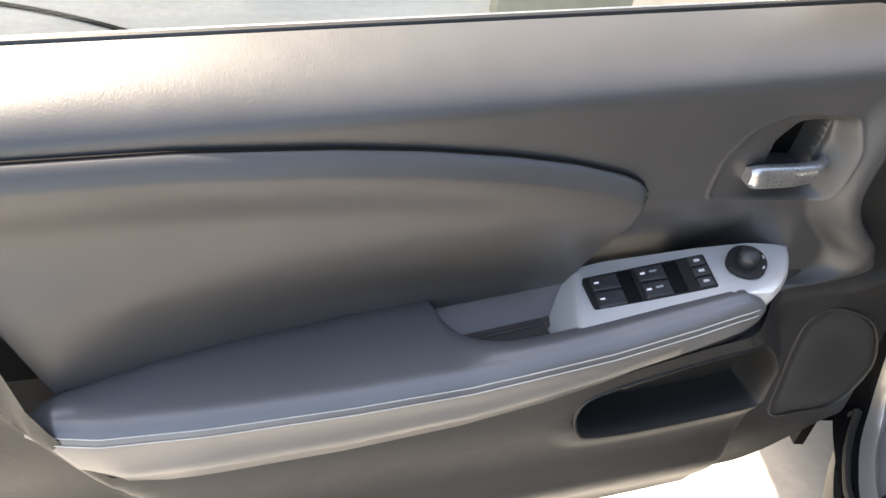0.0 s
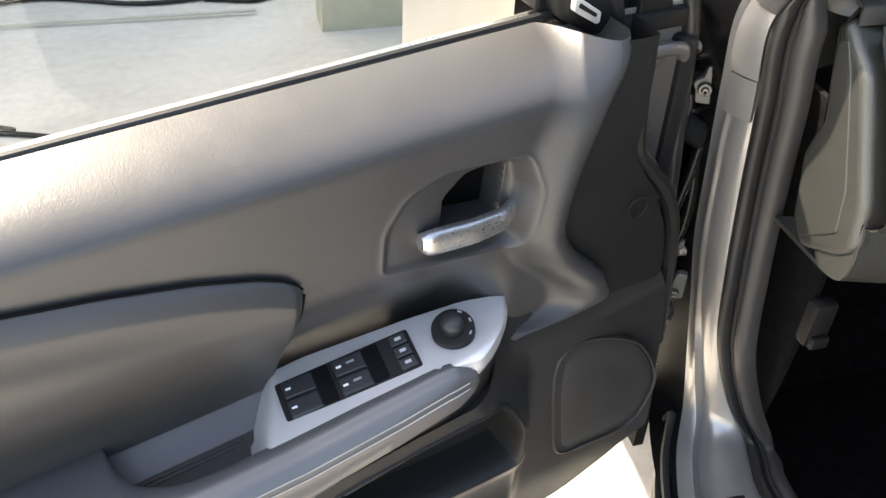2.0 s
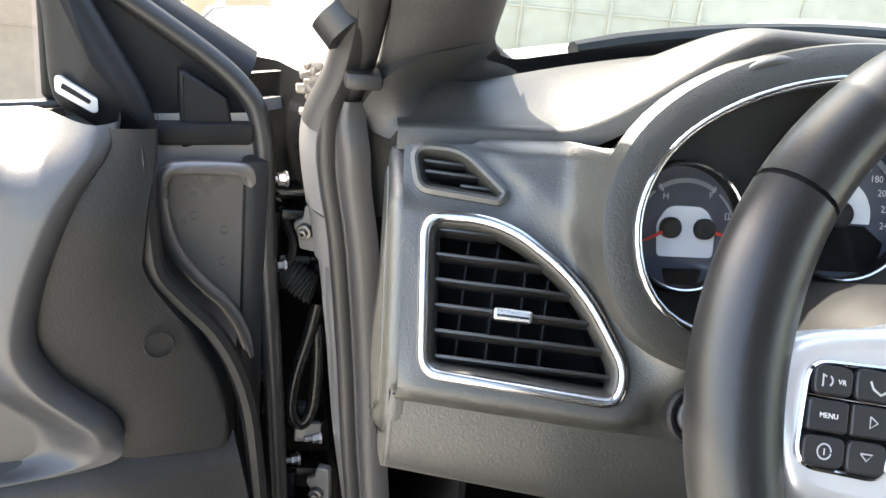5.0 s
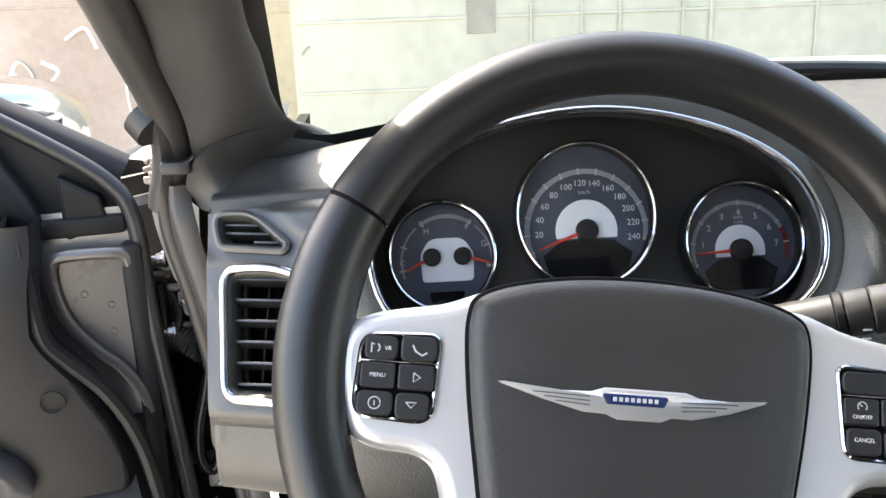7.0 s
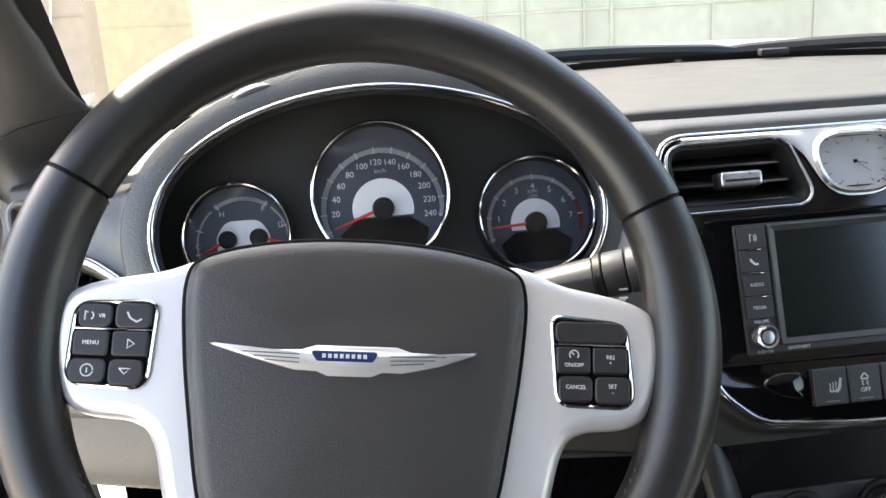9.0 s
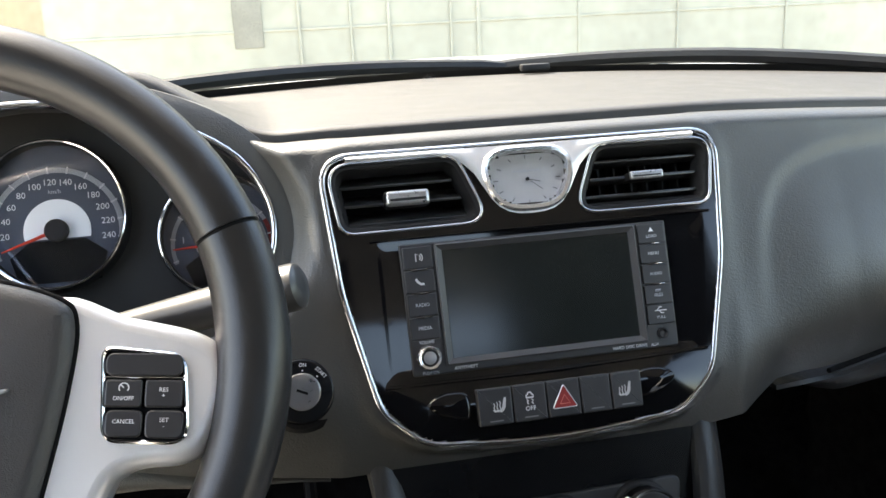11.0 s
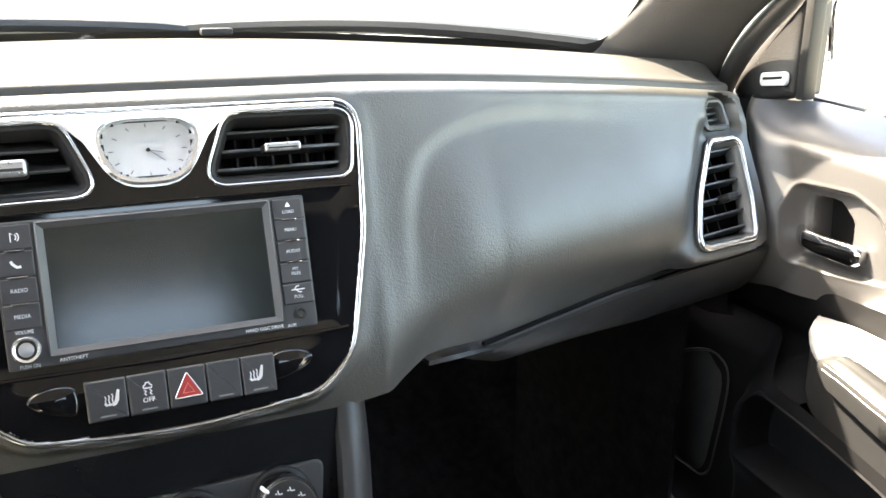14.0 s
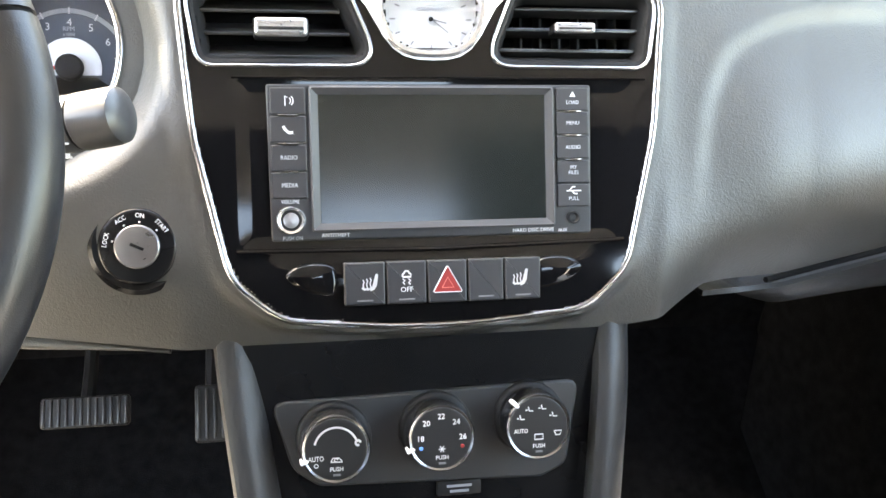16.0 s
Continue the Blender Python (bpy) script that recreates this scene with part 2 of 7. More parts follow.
RUBBER = material("rubber_seal", (0.020, 0.0195, 0.0195), 0.40, vary=0.2, grain=0.1, grain_scale=500, spec=0.4)
FLANGE = material("seal_flange_rubber", (0.036, 0.034, 0.0335), 0.45, vary=0.15, grain=0.1, grain_scale=500, spec=0.5)
CHROME = material("chrome", (0.58, 0.58, 0.595), 0.11, 1.0, vary=0.03, rough_vary=0.03)
SOFT_CHROME = material("dull_chrome", (0.50, 0.50, 0.515), 0.20, 1.0, vary=0.04, rough_vary=0.04)
SILVER = material("satin_silver", (0.78, 0.765, 0.765), 0.36, 0.55, vary=0.03, rough_vary=0.04, grain=0.03, grain_scale=2500)
BADGE_METAL = material("satin_badge_metal", (0.80, 0.80, 0.81), 0.32, 0.68, vary=0.05)
STEEL = material("machined_steel", (0.32, 0.305, 0.30), 0.30, 0.95, vary=0.08, vary_scale=60)
PAINT = material("dark_grey_metallic_paint", (0.37, 0.355, 0.342), 0.33, 0.58, vary=0.06, coat=0.45, rough_vary=0.04)
METAL_EDGE = material("door_edge_paint", (0.135, 0.127, 0.121), 0.28, 0.4, vary=0.05, coat=0.5, rough_vary=0.03)
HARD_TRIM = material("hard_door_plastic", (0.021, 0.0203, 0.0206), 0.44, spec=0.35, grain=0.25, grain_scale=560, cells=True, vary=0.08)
ZINC = material("dull_zinc", (0.20, 0.19, 0.18), 0.4, 1.0, vary=0.2, vary_scale=80)
PILLAR_TRIM = material("pillar_plastic", (0.028, 0.0275, 0.0275), 0.5, grain=0.25, grain_scale=560, cells=True, vary=0.06)
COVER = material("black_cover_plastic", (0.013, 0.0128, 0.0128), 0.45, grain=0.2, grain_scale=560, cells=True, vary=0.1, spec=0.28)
CUP = material("satin_brown_grey", (0.115, 0.10, 0.097), 0.38, 0.4, vary=0.05)
CUP_MAT = material("cup_mat_rubber", (0.055, 0.049, 0.048), 0.5, vary=0.06)
LEVER = material("worn_satin_chrome", (0.44, 0.44, 0.445), 0.30, 0.85, vary=0.10, vary_scale=120, rough_vary=0.10)
SATIN_BLACK = material("satin_black_plastic", (0.006, 0.006, 0.0065), 0.24, spec=0.22, vary=0.2)
BUTTON = material("button_rubber", (0.020, 0.020, 0.022), 0.42, vary=0.1)
WHITE_INK = material("white_print", (0.75, 0.75, 0.76), 0.6, vary=0.03)
GREY_INK = material("grey_print", (0.45, 0.47, 0.50), 0.6, vary=0.03)
RED_INK = material("red_print", (0.25, 0.016, 0.014), 0.5, vary=0.05)
BLUE_INK = material("blue_print", (0.08, 0.25, 0.75), 0.5, vary=0.05)
COWL = material("grey_cowl_plastic", (0.16, 0.172, 0.178), 0.45, vary=0.10, spec=0.6)
KNOB_RIM = material("dark_knob_chrome", (0.34, 0.34, 0.35), 0.24, 1.0, vary=0.05)
DULL_INK = material("dull_grey_print", (0.16, 0.16, 0.165), 0.6, vary=0.05)
THREAD = material("grey_thread", (0.40, 0.39, 0.38), 0.8, vary=0.1)
HEADLINER = material("grey_headliner_cloth", (0.30, 0.29, 0.28), 0.95, grain=0.4, grain_scale=1200)


def pane(name, tint, reflect=0.04, rough=0.0):
    """Thin glass: clear, with a weak mirror on it."""
    m = bpy.data.materials.new(name)
    m.use_nodes = True
    nd, ln = m.node_tree.nodes, m.node_tree.links
    nd.remove(nd["Principled BSDF"])
    tr, gl, mx = (nd.new(k) for k in ("ShaderNodeBsdfTransparent", "ShaderNodeBsdfGlossy", "ShaderNodeMixShader"))
    tr.inputs[0].default_value, gl.inputs["Roughness"].default_value = (*tint, 1), rough
    mx.inputs[0].default_value = reflect
    ln.new(tr.outputs[0], mx.inputs[1])
    ln.new(gl.outputs[0], mx.inputs[2])
    ln.new(mx.outputs[0], nd["Material Output"].inputs[0])
    return m


GLASS = pane("windscreen_glass", (0.93, 0.97, 0.94))
TINTED = pane("tinted_door_glass", (0.86, 0.87, 0.80), 0.04)
LENS = pane("clear_plastic_lens", (0.96, 0.96, 0.97), 0.022)

# ---- yard ----
def rough_ground(name, c1, c2, scale, rough=0.9, bump=0.5, cracks=True):
    m = bpy.data.materials.new(name)
    m.use_nodes = True
    nd, ln = m.node_tree.nodes, m.node_tree.links
    b = nd["Principled BSDF"]
    b.inputs["Roughness"].default_value = rough
    tc = nd.new("ShaderNodeTexCoord")
    n1, n2 = nd.new("ShaderNodeTexNoise"), nd.new("ShaderNodeTexNoise")
    n1.inputs["Scale"].default_value, n1.inputs["Detail"].default_value = scale, 9
    n2.inputs["Scale"].default_value, n2.inputs["Detail"].default_value = scale * 22, 6
    ramp = nd.new("ShaderNodeValToRGB")
    ramp.color_ramp.elements[0].position, ramp.color_ramp.elements[0].color = 0.35, (*c1, 1)
    ramp.color_ramp.elements[1].position, ramp.color_ramp.elements[1].color = 0.65, (*c2, 1)
    mix = nd.new("ShaderNodeMixRGB")
    mix.blend_type, mix.inputs[0].default_value = "OVERLAY", 0.18
    bp = nd.new("ShaderNodeBump")
    bp.inputs["Strength"].default_value, bp.inputs["Distance"].default_value = bump, 0.004
    for n in (n1, n2):
        ln.new(tc.outputs["Object"], n.inputs["Vector"])
    ln.new(n1.outputs["Fac"], ramp.inputs[0])
    ln.new(ramp.outputs[0], mix.inputs[1])
    ln.new(n2.outputs["Fac"], mix.inputs[2])
    ln.new(mix.outputs[0], b.inputs["Base Color"])
    ln.new(n2.outputs["Fac"], bp.inputs["Height"])
    ln.new(bp.outputs[0], b.inputs["Normal"])
    return m


CONCRETE = rough_ground("yard_concrete", (0.40, 0.385, 0.352), (0.50, 0.483, 0.445), 1.6)
PLASTER = rough_ground("beige_wall_plaster", (0.30, 0.29, 0.235), (0.38, 0.37, 0.30), 1.1, bump=0.4)
PINK = rough_ground("pinkish_wall_plaster", (0.29, 0.23, 0.185), (0.39, 0.32, 0.26), 1.4, bump=0.4)
I4 = Matrix.Identity(4)

solid("ground", build([(-80, -80, 0), (80, -80, 0), (80, 80, 0), (-80, 80, 0)], [(0, 1, 2, 3)]), CONCRETE, I4,
      "sunlit pale concrete yard with stains and dust", "ground", "structure")

WALL_Y = 3.0


NEAR_Y = 2.25


def yard_wall(name, x0, x1, y0, deep, height, mat, label, courses):
    bm = box((x0 + x1) / 2, y0 + deep / 2, height / 2, x1 - x0, deep, height)
    wall = solid(name, bm, mat, I4, label, "wall", "structure")
    for z in courses:
        part("joint_line", box((x0 + x1) / 2, y0 - 0.002, z, x1 - x0 - 0.02, 0.006, 0.008, 0.002), mat, wall)
    return wall


wall_front = yard_wall("wall_front", -0.80, 9.0, NEAR_Y, 0.12, 2.3, PLASTER, "weathered beige plastered block wall in front of car", (0.60, 0.815, 1.03, 1.245, 1.46, 1.675))
for x, w in ((-0.06, 0.008), (0.10, 0.007), (0.22, 0.010), (0.42, 0.007), (0.51, 0.012), (0.85, 0.008), (1.20, 0.008), (1.60, 0.008)):
    part("joint_line", box(x, NEAR_Y - 0.003, 1.15, w, 0.008, 2.2, 0.002), PLASTER, wall_front)
STAIN = rough_ground("grey_wall_patch", (0.17, 0.165, 0.14), (0.26, 0.25, 0.21), 6.0, bump=0.4)
part("patch", box(-0.215, NEAR_Y - 0.001, 1.41, 0.088, 0.010, 0.86, 0.003), STAIN, wall_front, "darker vertical cement patch")
part("stain", tube(spline([(-0.772, NEAR_Y - 0.004, 0.935), (-0.760, NEAR_Y - 0.004, 0.953), (-0.747, NEAR_Y - 0.004, 0.960)], 4), 0.0035, 6), STAIN, wall_front, "small dark mark on the wall")
wall_back = yard_wall("wall_back", -1.70, -0.20, WALL_Y + 0.9, 0.2, 2.3, PLASTER, "weathered beige plastered wall set back at the corner", (0.60, 1.03, 1.46))
wall_left = yard_wall("wall_left", -9.0, -1.30, WALL_Y, 0.2, 2.4, PINK, "stained pinkish plastered wall beside beige wall", (0.5, 1.1, 1.7))
SCRAWL = material("faded_white_spray", (0.52, 0.49, 0.45), 0.8, vary=0.2)
for pts in ([(-1.98, 0.80), (-1.93, 0.90), (-1.88, 0.84), (-1.91, 0.74), (-1.97, 0.76), (-1.94, 0.86)], [(-1.84, 0.90), (-1.78, 0.86), (-1.83, 0.79), (-1.77, 0.72), (-1.85, 0.69)], [(-2.10, 0.70), (-2.05, 0.88), (-2.02, 0.72), (-2.10, 0.78)], [(-1.74, 0.98), (-1.66, 1.02), (-1.62, 0.94)]):
    part("scrawl", tube(spline([(x, WALL_Y - 0.001, z) for x, z in pts], 6), 0.012, 6, flat=0.25), SCRAWL, wall_left, "faded illegible spray scrawl")
for k, x in enumerate((-1.43, -1.50)):
    pts = [(x + 0.03 * math.sin(2.1 * i + k), WALL_Y - 0.02, 0.35 + 0.22 * i) for i in range(8)]
    solid("wall_cable", tube(spline(pts, 5), 0.0045, 6), material("pale_cable", (0.7, 0.68, 0.62), 0.6), I4,
          "thin pale cable hanging on the plastered wall", "cable")
solid("ground_pipe", tube([(x, 2.44 + 0.02 * math.sin(2.3 * x), 0.016) for x in np.linspace(-3.6, -0.99, 24)], 0.007, 8), material("pale_pipe_plastic", (0.40, 0.39, 0.35), 0.6), I4,
      "thin pale pipe lying along the foot of wall", "pipe")
for pts in ([(-2.6, 2.62), (-2.1, 2.55), (-1.7, 2.66), (-1.35, 2.56), (-1.05, 2.60), (-0.95, 2.72)], [(-1.15, 2.56), (-0.98, 2.52), (-0.90, 2.60), (-1.02, 2.70), (-1.16, 2.66), (-1.10, 2.56)], [(-2.9, 2.78), (-2.2, 2.70), (-1.8, 2.80), (-1.5, 2.72)]):
    solid("ground_cable", tube(spline([(x, y, 0.010) for x, y in pts], 6), 0.008, 6), BLACK, I4, "loose dark cable lying by the wall", "cable")
for k, (r, x, y) in enumerate(((0.9, -2.3, 1.5), (0.6, -2.0, 1.8))):
    pts = [(x + r * math.cos(a / 3 + k), y + 0.35 * r * math.sin(a / 2.2), 0.008) for a in range(9)]
    solid("ground_cable", tube(spline(pts, 6), 0.007, 6), BLACK, I4, "loose dark cable lying on the concrete yard", "cable")

# ---- car body ----
car_body = thing("car_body", I4, "dark grey metallic car body with open doorway", "car body")


# edges of the painted door post, from the roof down to the sill: outer edge, inner edge
POST_EDGES = [((-0.645, -0.42, 1.375), (-0.625, -0.44, 1.365)), ((-0.705, -0.12, 1.240), (-0.685, -0.140, 1.230)), ((-0.715, 0.07, 1.110), (-0.693, 0.050, 1.105)),
              ((-0.712, 0.160, 1.035), (-0.690, 0.135, 1.033)), ((-0.713, 0.190, 0.987), (-0.695, 0.168, 0.983)), ((-0.724, 0.217, 0.930), (-0.710, 0.190, 0.930)),
              ((-0.712, 0.232, 0.850), (-0.697, 0.198, 0.850)), ((-0.697, 0.243, 0.750), (-0.684, 0.204, 0.750)), ((-0.684, 0.250, 0.650), (-0.673, 0.204, 0.650)),
              ((-0.666, 0.250, 0.550), (-0.657, 0.204, 0.550)), ((-0.656, 0.240, 0.460), (-0.628, 0.192, 0.450)), ((-0.660, 0.215, 0.400), (-0.604, 0.170, 0.390)),
              ((-0.692, 0.160, 0.376), (-0.612, 0.135, 0.381)), ((-0.717, 0.085, 0.363), (-0.623, 0.095, 0.380)), ((-0.722, 0.0, 0.360), (-0.626, 0.0, 0.380)),
              ((-0.722, -0.5, 0.360), (-0.626, -0.5, 0.380)), ((-0.722, -1.55, 0.360), (-0.626, -1.55, 0.380))]
OUTER_EDGE = [np.array(p) for p in spline([a for a, _ in POST_EDGES], 6)]
INNER_EDGE = [np.array(p) for p in spline([b for _, b in POST_EDGES], 6)]


def post_axes(i):
    """Direction across the post towards the cabin, and out of its face."""
    j, k = max(i - 1, 0), min(i + 1, len(INNER_EDGE) - 1)
    along = INNER_EDGE[k] - INNER_EDGE[j] + OUTER_EDGE[k] - OUTER_EDGE[j]
    across = INNER_EDGE[i] - OUTER_EDGE[i]
    out = np.cross(along, across)
    if out @ np.array([-0.5, -0.6, 0.6]) < 0:
        out = -out
    across, out = across / np.linalg.norm(across), out / np.linalg.norm(out)
    k = float(smooth(0.50, 0.62, INNER_EDGE[i][2]))
    across, out = across * (1 - k) + k * np.array([0.52, -0.85, 0.0]), out * (1 - k) + k * np.array([-0.85, -0.52, 0.0])
    return across / np.linalg.norm(across), out / np.linalg.norm(out)


def post_left(z):
    k = min(range(24, 66), key=lambda i: abs(OUTER_EDGE[i][2] - z))
    return OUTER_EDGE[k][0]


def post_skin():
    """Painted post that folds round into the sill, with a groove towards its foot."""
    loops, sides = [], []
    for i, (a, b) in enumerate(zip(OUTER_EDGE, INNER_EDGE)):
        e, n = post_axes(i)
        low = smooth(0.56, 0.42, a[2]) * smooth(-0.2, 0.0, a[1])
        up = float(smooth(0.95, 0.99, a[2]))
        sill = smooth(0.20, 0.08, a[1]) * (a[2] < 0.6)
        step = 0.004 * smooth(0.78, 0.83, a[2]) - 0.004 * smooth(0.92, 0.96, a[2])
        skirt = [a + (1 - sill) * np.array(p) + sill * np.array(q) for p, q in (((-0.016 * (1 - up), 0.06 - 0.045 * up, -0.01), (-0.020, 0.0, -0.022)), ((-0.008 * (1 - up), 0.030 - 0.018 * up, 0.0), (-0.014, 0.0, -0.014)), ((-0.002, 0.010, 0.0), (-0.006, 0.0, -0.006)))]
        face = []
        for u, v in ((0.0, 0.0), (0.05, 0.003), (0.14, 0.0045), (0.20, 0.003 - 0.006 * low), (0.26, -0.012 * low + 0.003), (0.33, 0.004 - 0.003 * low), (0.45, 0.0055), (0.7, 0.006), (0.88, 0.004), (0.97, 0.001), (1.03, -0.006)):
            face.append(a + (b - a) * u + n * (v - step))
        loops.append([tuple(p) for p in skirt[-1:] + face])
        sides.append([tuple(p) for p in skirt])
    return rings(loops, closed=False), rings(sides[:66], closed=False), rings(sides[65:], closed=False)


def along_post(profile, first=0, last=None):
    """A strip led along the inner edge of the post: (across, out) pairs."""
    loops = []
    for i in range(first, last or len(INNER_EDGE)):
        e, n = post_axes(i)
        w = 1 - 0.75 * float(smooth(0.925, 0.975, INNER_EDGE[i][2]))
        loops.append([tuple(INNER_EDGE[i] + e * u * w + n * v) for u, v in profile])
    return rings(loops, closed=False)


post_face, post_side, sill_side = post_skin()
part("post_side", post_side, SATIN_BLACK, car_body, "near-black flank of the door post", 60)
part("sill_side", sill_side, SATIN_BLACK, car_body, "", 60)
part("door_post", post_face, PAINT, car_body, "glossy dark grey metallic painted door post and sill", 60)


def post_lap(z0, z1, u0, u1, proud):
    """A lapped sheet on the face of the post, with crisp ends."""
    zs, k = [p[2] for p in OUTER_EDGE[24:66]][::-1], np.array([-0.85, -0.52, 0.0])

    def at(edge, z):
        return np.array([np.interp(z, zs, [p[i] for p in edge[24:66]][::-1]) for i in range(3)])
    loops = []
    for z in np.linspace(z0, z1, 8):
        a, b = at(OUTER_EDGE, z), at(INNER_EDGE, z)
        bow = [(u, 0.0045 + 0.002 * math.sin(math.pi * u)) for u in np.linspace(u0, u1, 8)]
        loops.append([tuple(a + (b - a) * u0 - k * 0.004)] + [tuple(a + (b - a) * u + k * (v + proud)) for u, v in bow] + [tuple(a + (b - a) * u1 - k * 0.004)])
    return rings(loops, True, True)


part("post_lap", post_lap(0.871, 0.945, 0.02, 0.90, 0.0030), PAINT, car_body, "painted lap on the door post", 30)
part("post_lap", post_lap(0.824, 0.868, 0.06, 0.86, 0.0012), PAINT, car_body, "painted lap on the door post", 30)
# Sheet closing the hinge gap, the gap's shade put into its colour.
part("hinge_wall", rings([[(-0.86, 0.42, z), (-0.80, 0.36, z), (post_left(z) - 0.030, 0.330, z), (post_left(z) - 0.003, 0.270, z)] for z in np.linspace(0.33, 0.96, 24)], closed=False), DARK, car_body, "near-black sheet closing the shaded gap between door and post")
part("door_seal", along_post([(-0.003, -0.004), (-0.003, 0.004), (0.000, 0.009), (0.005, 0.011), (0.010, 0.008), (0.012, 0.002), (0.013, -0.004)]), RUBBER, car_body, "black rubber weather seal", 60)
part("seal_carrier", along_post([(0.012, -0.003), (0.014, 0.002), (0.017, 0.004), (0.019, 0.001), (0.0205, 0.004), (0.024, 0.0055), (0.030, 0.0050), (0.036, 0.002), (0.039, -0.012)], 26), FLANGE, car_body, "smooth dark grey flange beside the seal", 60)
# Rocker in black: the shade under the sill is put into its colour.
part("rocker", rings([[tuple(p + np.array(q)) for q in ((-0.018, 0.0, -0.020), (-0.030, 0.0, -0.028), (-0.030, 0.0, -0.055), (-0.010, 0.0, -0.12), (0.03, 0.0, -0.20))] for p in OUTER_EDGE[64:]], closed=False), BLACK, car_body, "rocker below the sill, blackened for its shade")
part("pillar_seal", tube([tuple(p + np.array((-0.004, 0.014, 0.002))) for p in INNER_EDGE[:30]], 0.017, 12), FLANGE, car_body, "thick black rubber seal along screen pillar")
part("sill_strip", tube([tuple(p + np.array((-0.016, 0.010 * (p[1] > 0.1), -0.008))) for p in OUTER_EDGE[66:]], 0.0055, 8), RUBBER, car_body, "thin rubber strip at sill edge")
scuff = part("scuff_plate", box(-0.672, -0.30, 0.3765, 0.058, 0.80, 0.010, 0.003), BLACK, car_body, "black ribbed plastic sill scuff plate")
for k in range(4):
    part("rib", box(-0.686 + 0.011 * k, -0.30, 0.3820, 0.003, 0.70, 0.003, 0.001), GREY_INK if k else BLACK, scuff)

# wing behind the hinge gap, and the dark inside of the gap
part("wing", rings([[(-0.786, 0.352, z), (-0.84, 0.42, z), (-0.86, 0.60, z), (-0.84, 1.0, z)] for z in np.linspace(0.52, 0.93, 12)], closed=False), PAINT, car_body, "painted front wing")
part("wing_top", build([(-0.84, 0.36, 0.93), (-0.70, 0.30, 0.965), (-0.66, 0.75, 0.935), (-0.80, 1.4, 0.86), (-0.86, 0.9, 0.92)], [(0, 1, 2, 3, 4)]), PAINT, car_body)


def bolt_at(parent, p, r, turn, mat, label):
    """A flanged bolt head with a socket, facing backwards and a little outwards."""
    m = Matrix.Translation(p) @ Matrix.Rotation(radians(turn), 4, "Z") @ Matrix.Rotation(radians(96), 4, "X")
    part("bolt", moved(joined(plate(circle(r, 22), -0.004, 0.0022, 0.001), plate(circle(r * 0.62, 6), 0.002, 0.0058, 0.0012)), m), mat, parent, label)
    part("socket", moved(plate(circle(r * 0.28, 6), 0.004, 0.0062, 0.0002), m), DARK, parent)


def hinge(x, y, z, tall, bolt_z):
    """A black hinge leaf with a grey tab bolted to the post."""
    m = Matrix.Translation((x, y, z)) @ Matrix.Rotation(radians(-24), 4, "Z") @ Matrix.Rotation(radians(96), 4, "X")
    h = part("hinge", joined(box(x - 0.020, y + 0.020, z + 0.008, 0.052, 0.030, 0.010, 0.003), box(x - 0.022, y + 0.018, z - 0.032, 0.048, 0.030, 0.009, 0.003),
                             moved(tube([(0, 0, -0.030), (0, 0, 0.024)], 0.0085, 14), Matrix.Translation((x - 0.032, y + 0.006, z - 0.012)))), SATIN_BLACK, car_body, "black painted steel door hinge")
    tab = rounded([(-0.004, tall), (0.008, tall), (0.009, -tall), (-0.009, -tall), (-0.011, -0.35 * tall), (-0.014, -0.1 * tall), (-0.014, 0.15 * tall), (-0.006, 0.40 * tall)], 0.004)
    part("tab", moved(plate(tab, -0.004, 0.003, 0.0012), m), TAB_GREY, h, "grey painted hinge tab")
    bolt_at(h, (x - 0.005, y - 0.004, bolt_z), 0.0068, -24, ZINC, "dull zinc plated socket bolt")
    return h


TAB_GREY = material("grey_primer_paint", (0.11, 0.108, 0.105), 0.40, 0.2, vary=0.12, vary_scale=60)
upper_hinge = hinge(-0.716, 0.258, 0.837, 0.021, 0.834)
lower_hinge = hinge(-0.692, 0.258, 0.578, 0.020, 0.567)
for p, owner in (((-0.741, 0.258, 0.878), upper_hinge), ((-0.739, 0.258, 0.801), upper_hinge), ((-0.700, 0.258, 0.629), lower_hinge), ((-0.718, 0.262, 0.602), lower_hinge)):
    m = Matrix.Translation(p) @ Matrix.Rotation(radians(-75), 4, "Z") @ Matrix.Rotation(radians(92), 4, "X")
    part("stud", moved(joined(plate(circle(0.0052, 6), -0.003, 0.004, 0.0008), plate(circle(0.0066, 18), -0.004, -0.002, 0.0005), plate(circle(0.0028, 12), 0.003, 0.011, 0.0008)), m), STEEL, owner, "bright hexagon nut on a stud")
for p in ((-0.732, 0.272, 0.866), (-0.726, 0.280, 0.805), (-0.714, 0.275, 0.642)):
    part("hinge_plate", box(*p, 0.042, 0.030, 0.004, 0.0015), SATIN_BLACK, car_body, "black pressed plate in the hinge gap")
part("check_strap", joined(box(-0.708, 0.262, 0.634, 0.024, 0.010, 0.020, 0.002), box(-0.730, 0.275, 0.650, 0.040, 0.012, 0.010, 0.002)), TAB_GREY, car_body, "grey door check strap bracket")
bellows = [(-0.748 + 0.0014 * k, 0.268 - 0.0004 * k, 0.786 + 0.006 * math.sin(k / 6)) for k in range(28)]
part("cable_bellows", tube(bellows, [0.0115 + 0.0028 * (k % 2) for k in range(28)], 12), RUBBER, car_body, "ribbed rubber cable bellows")
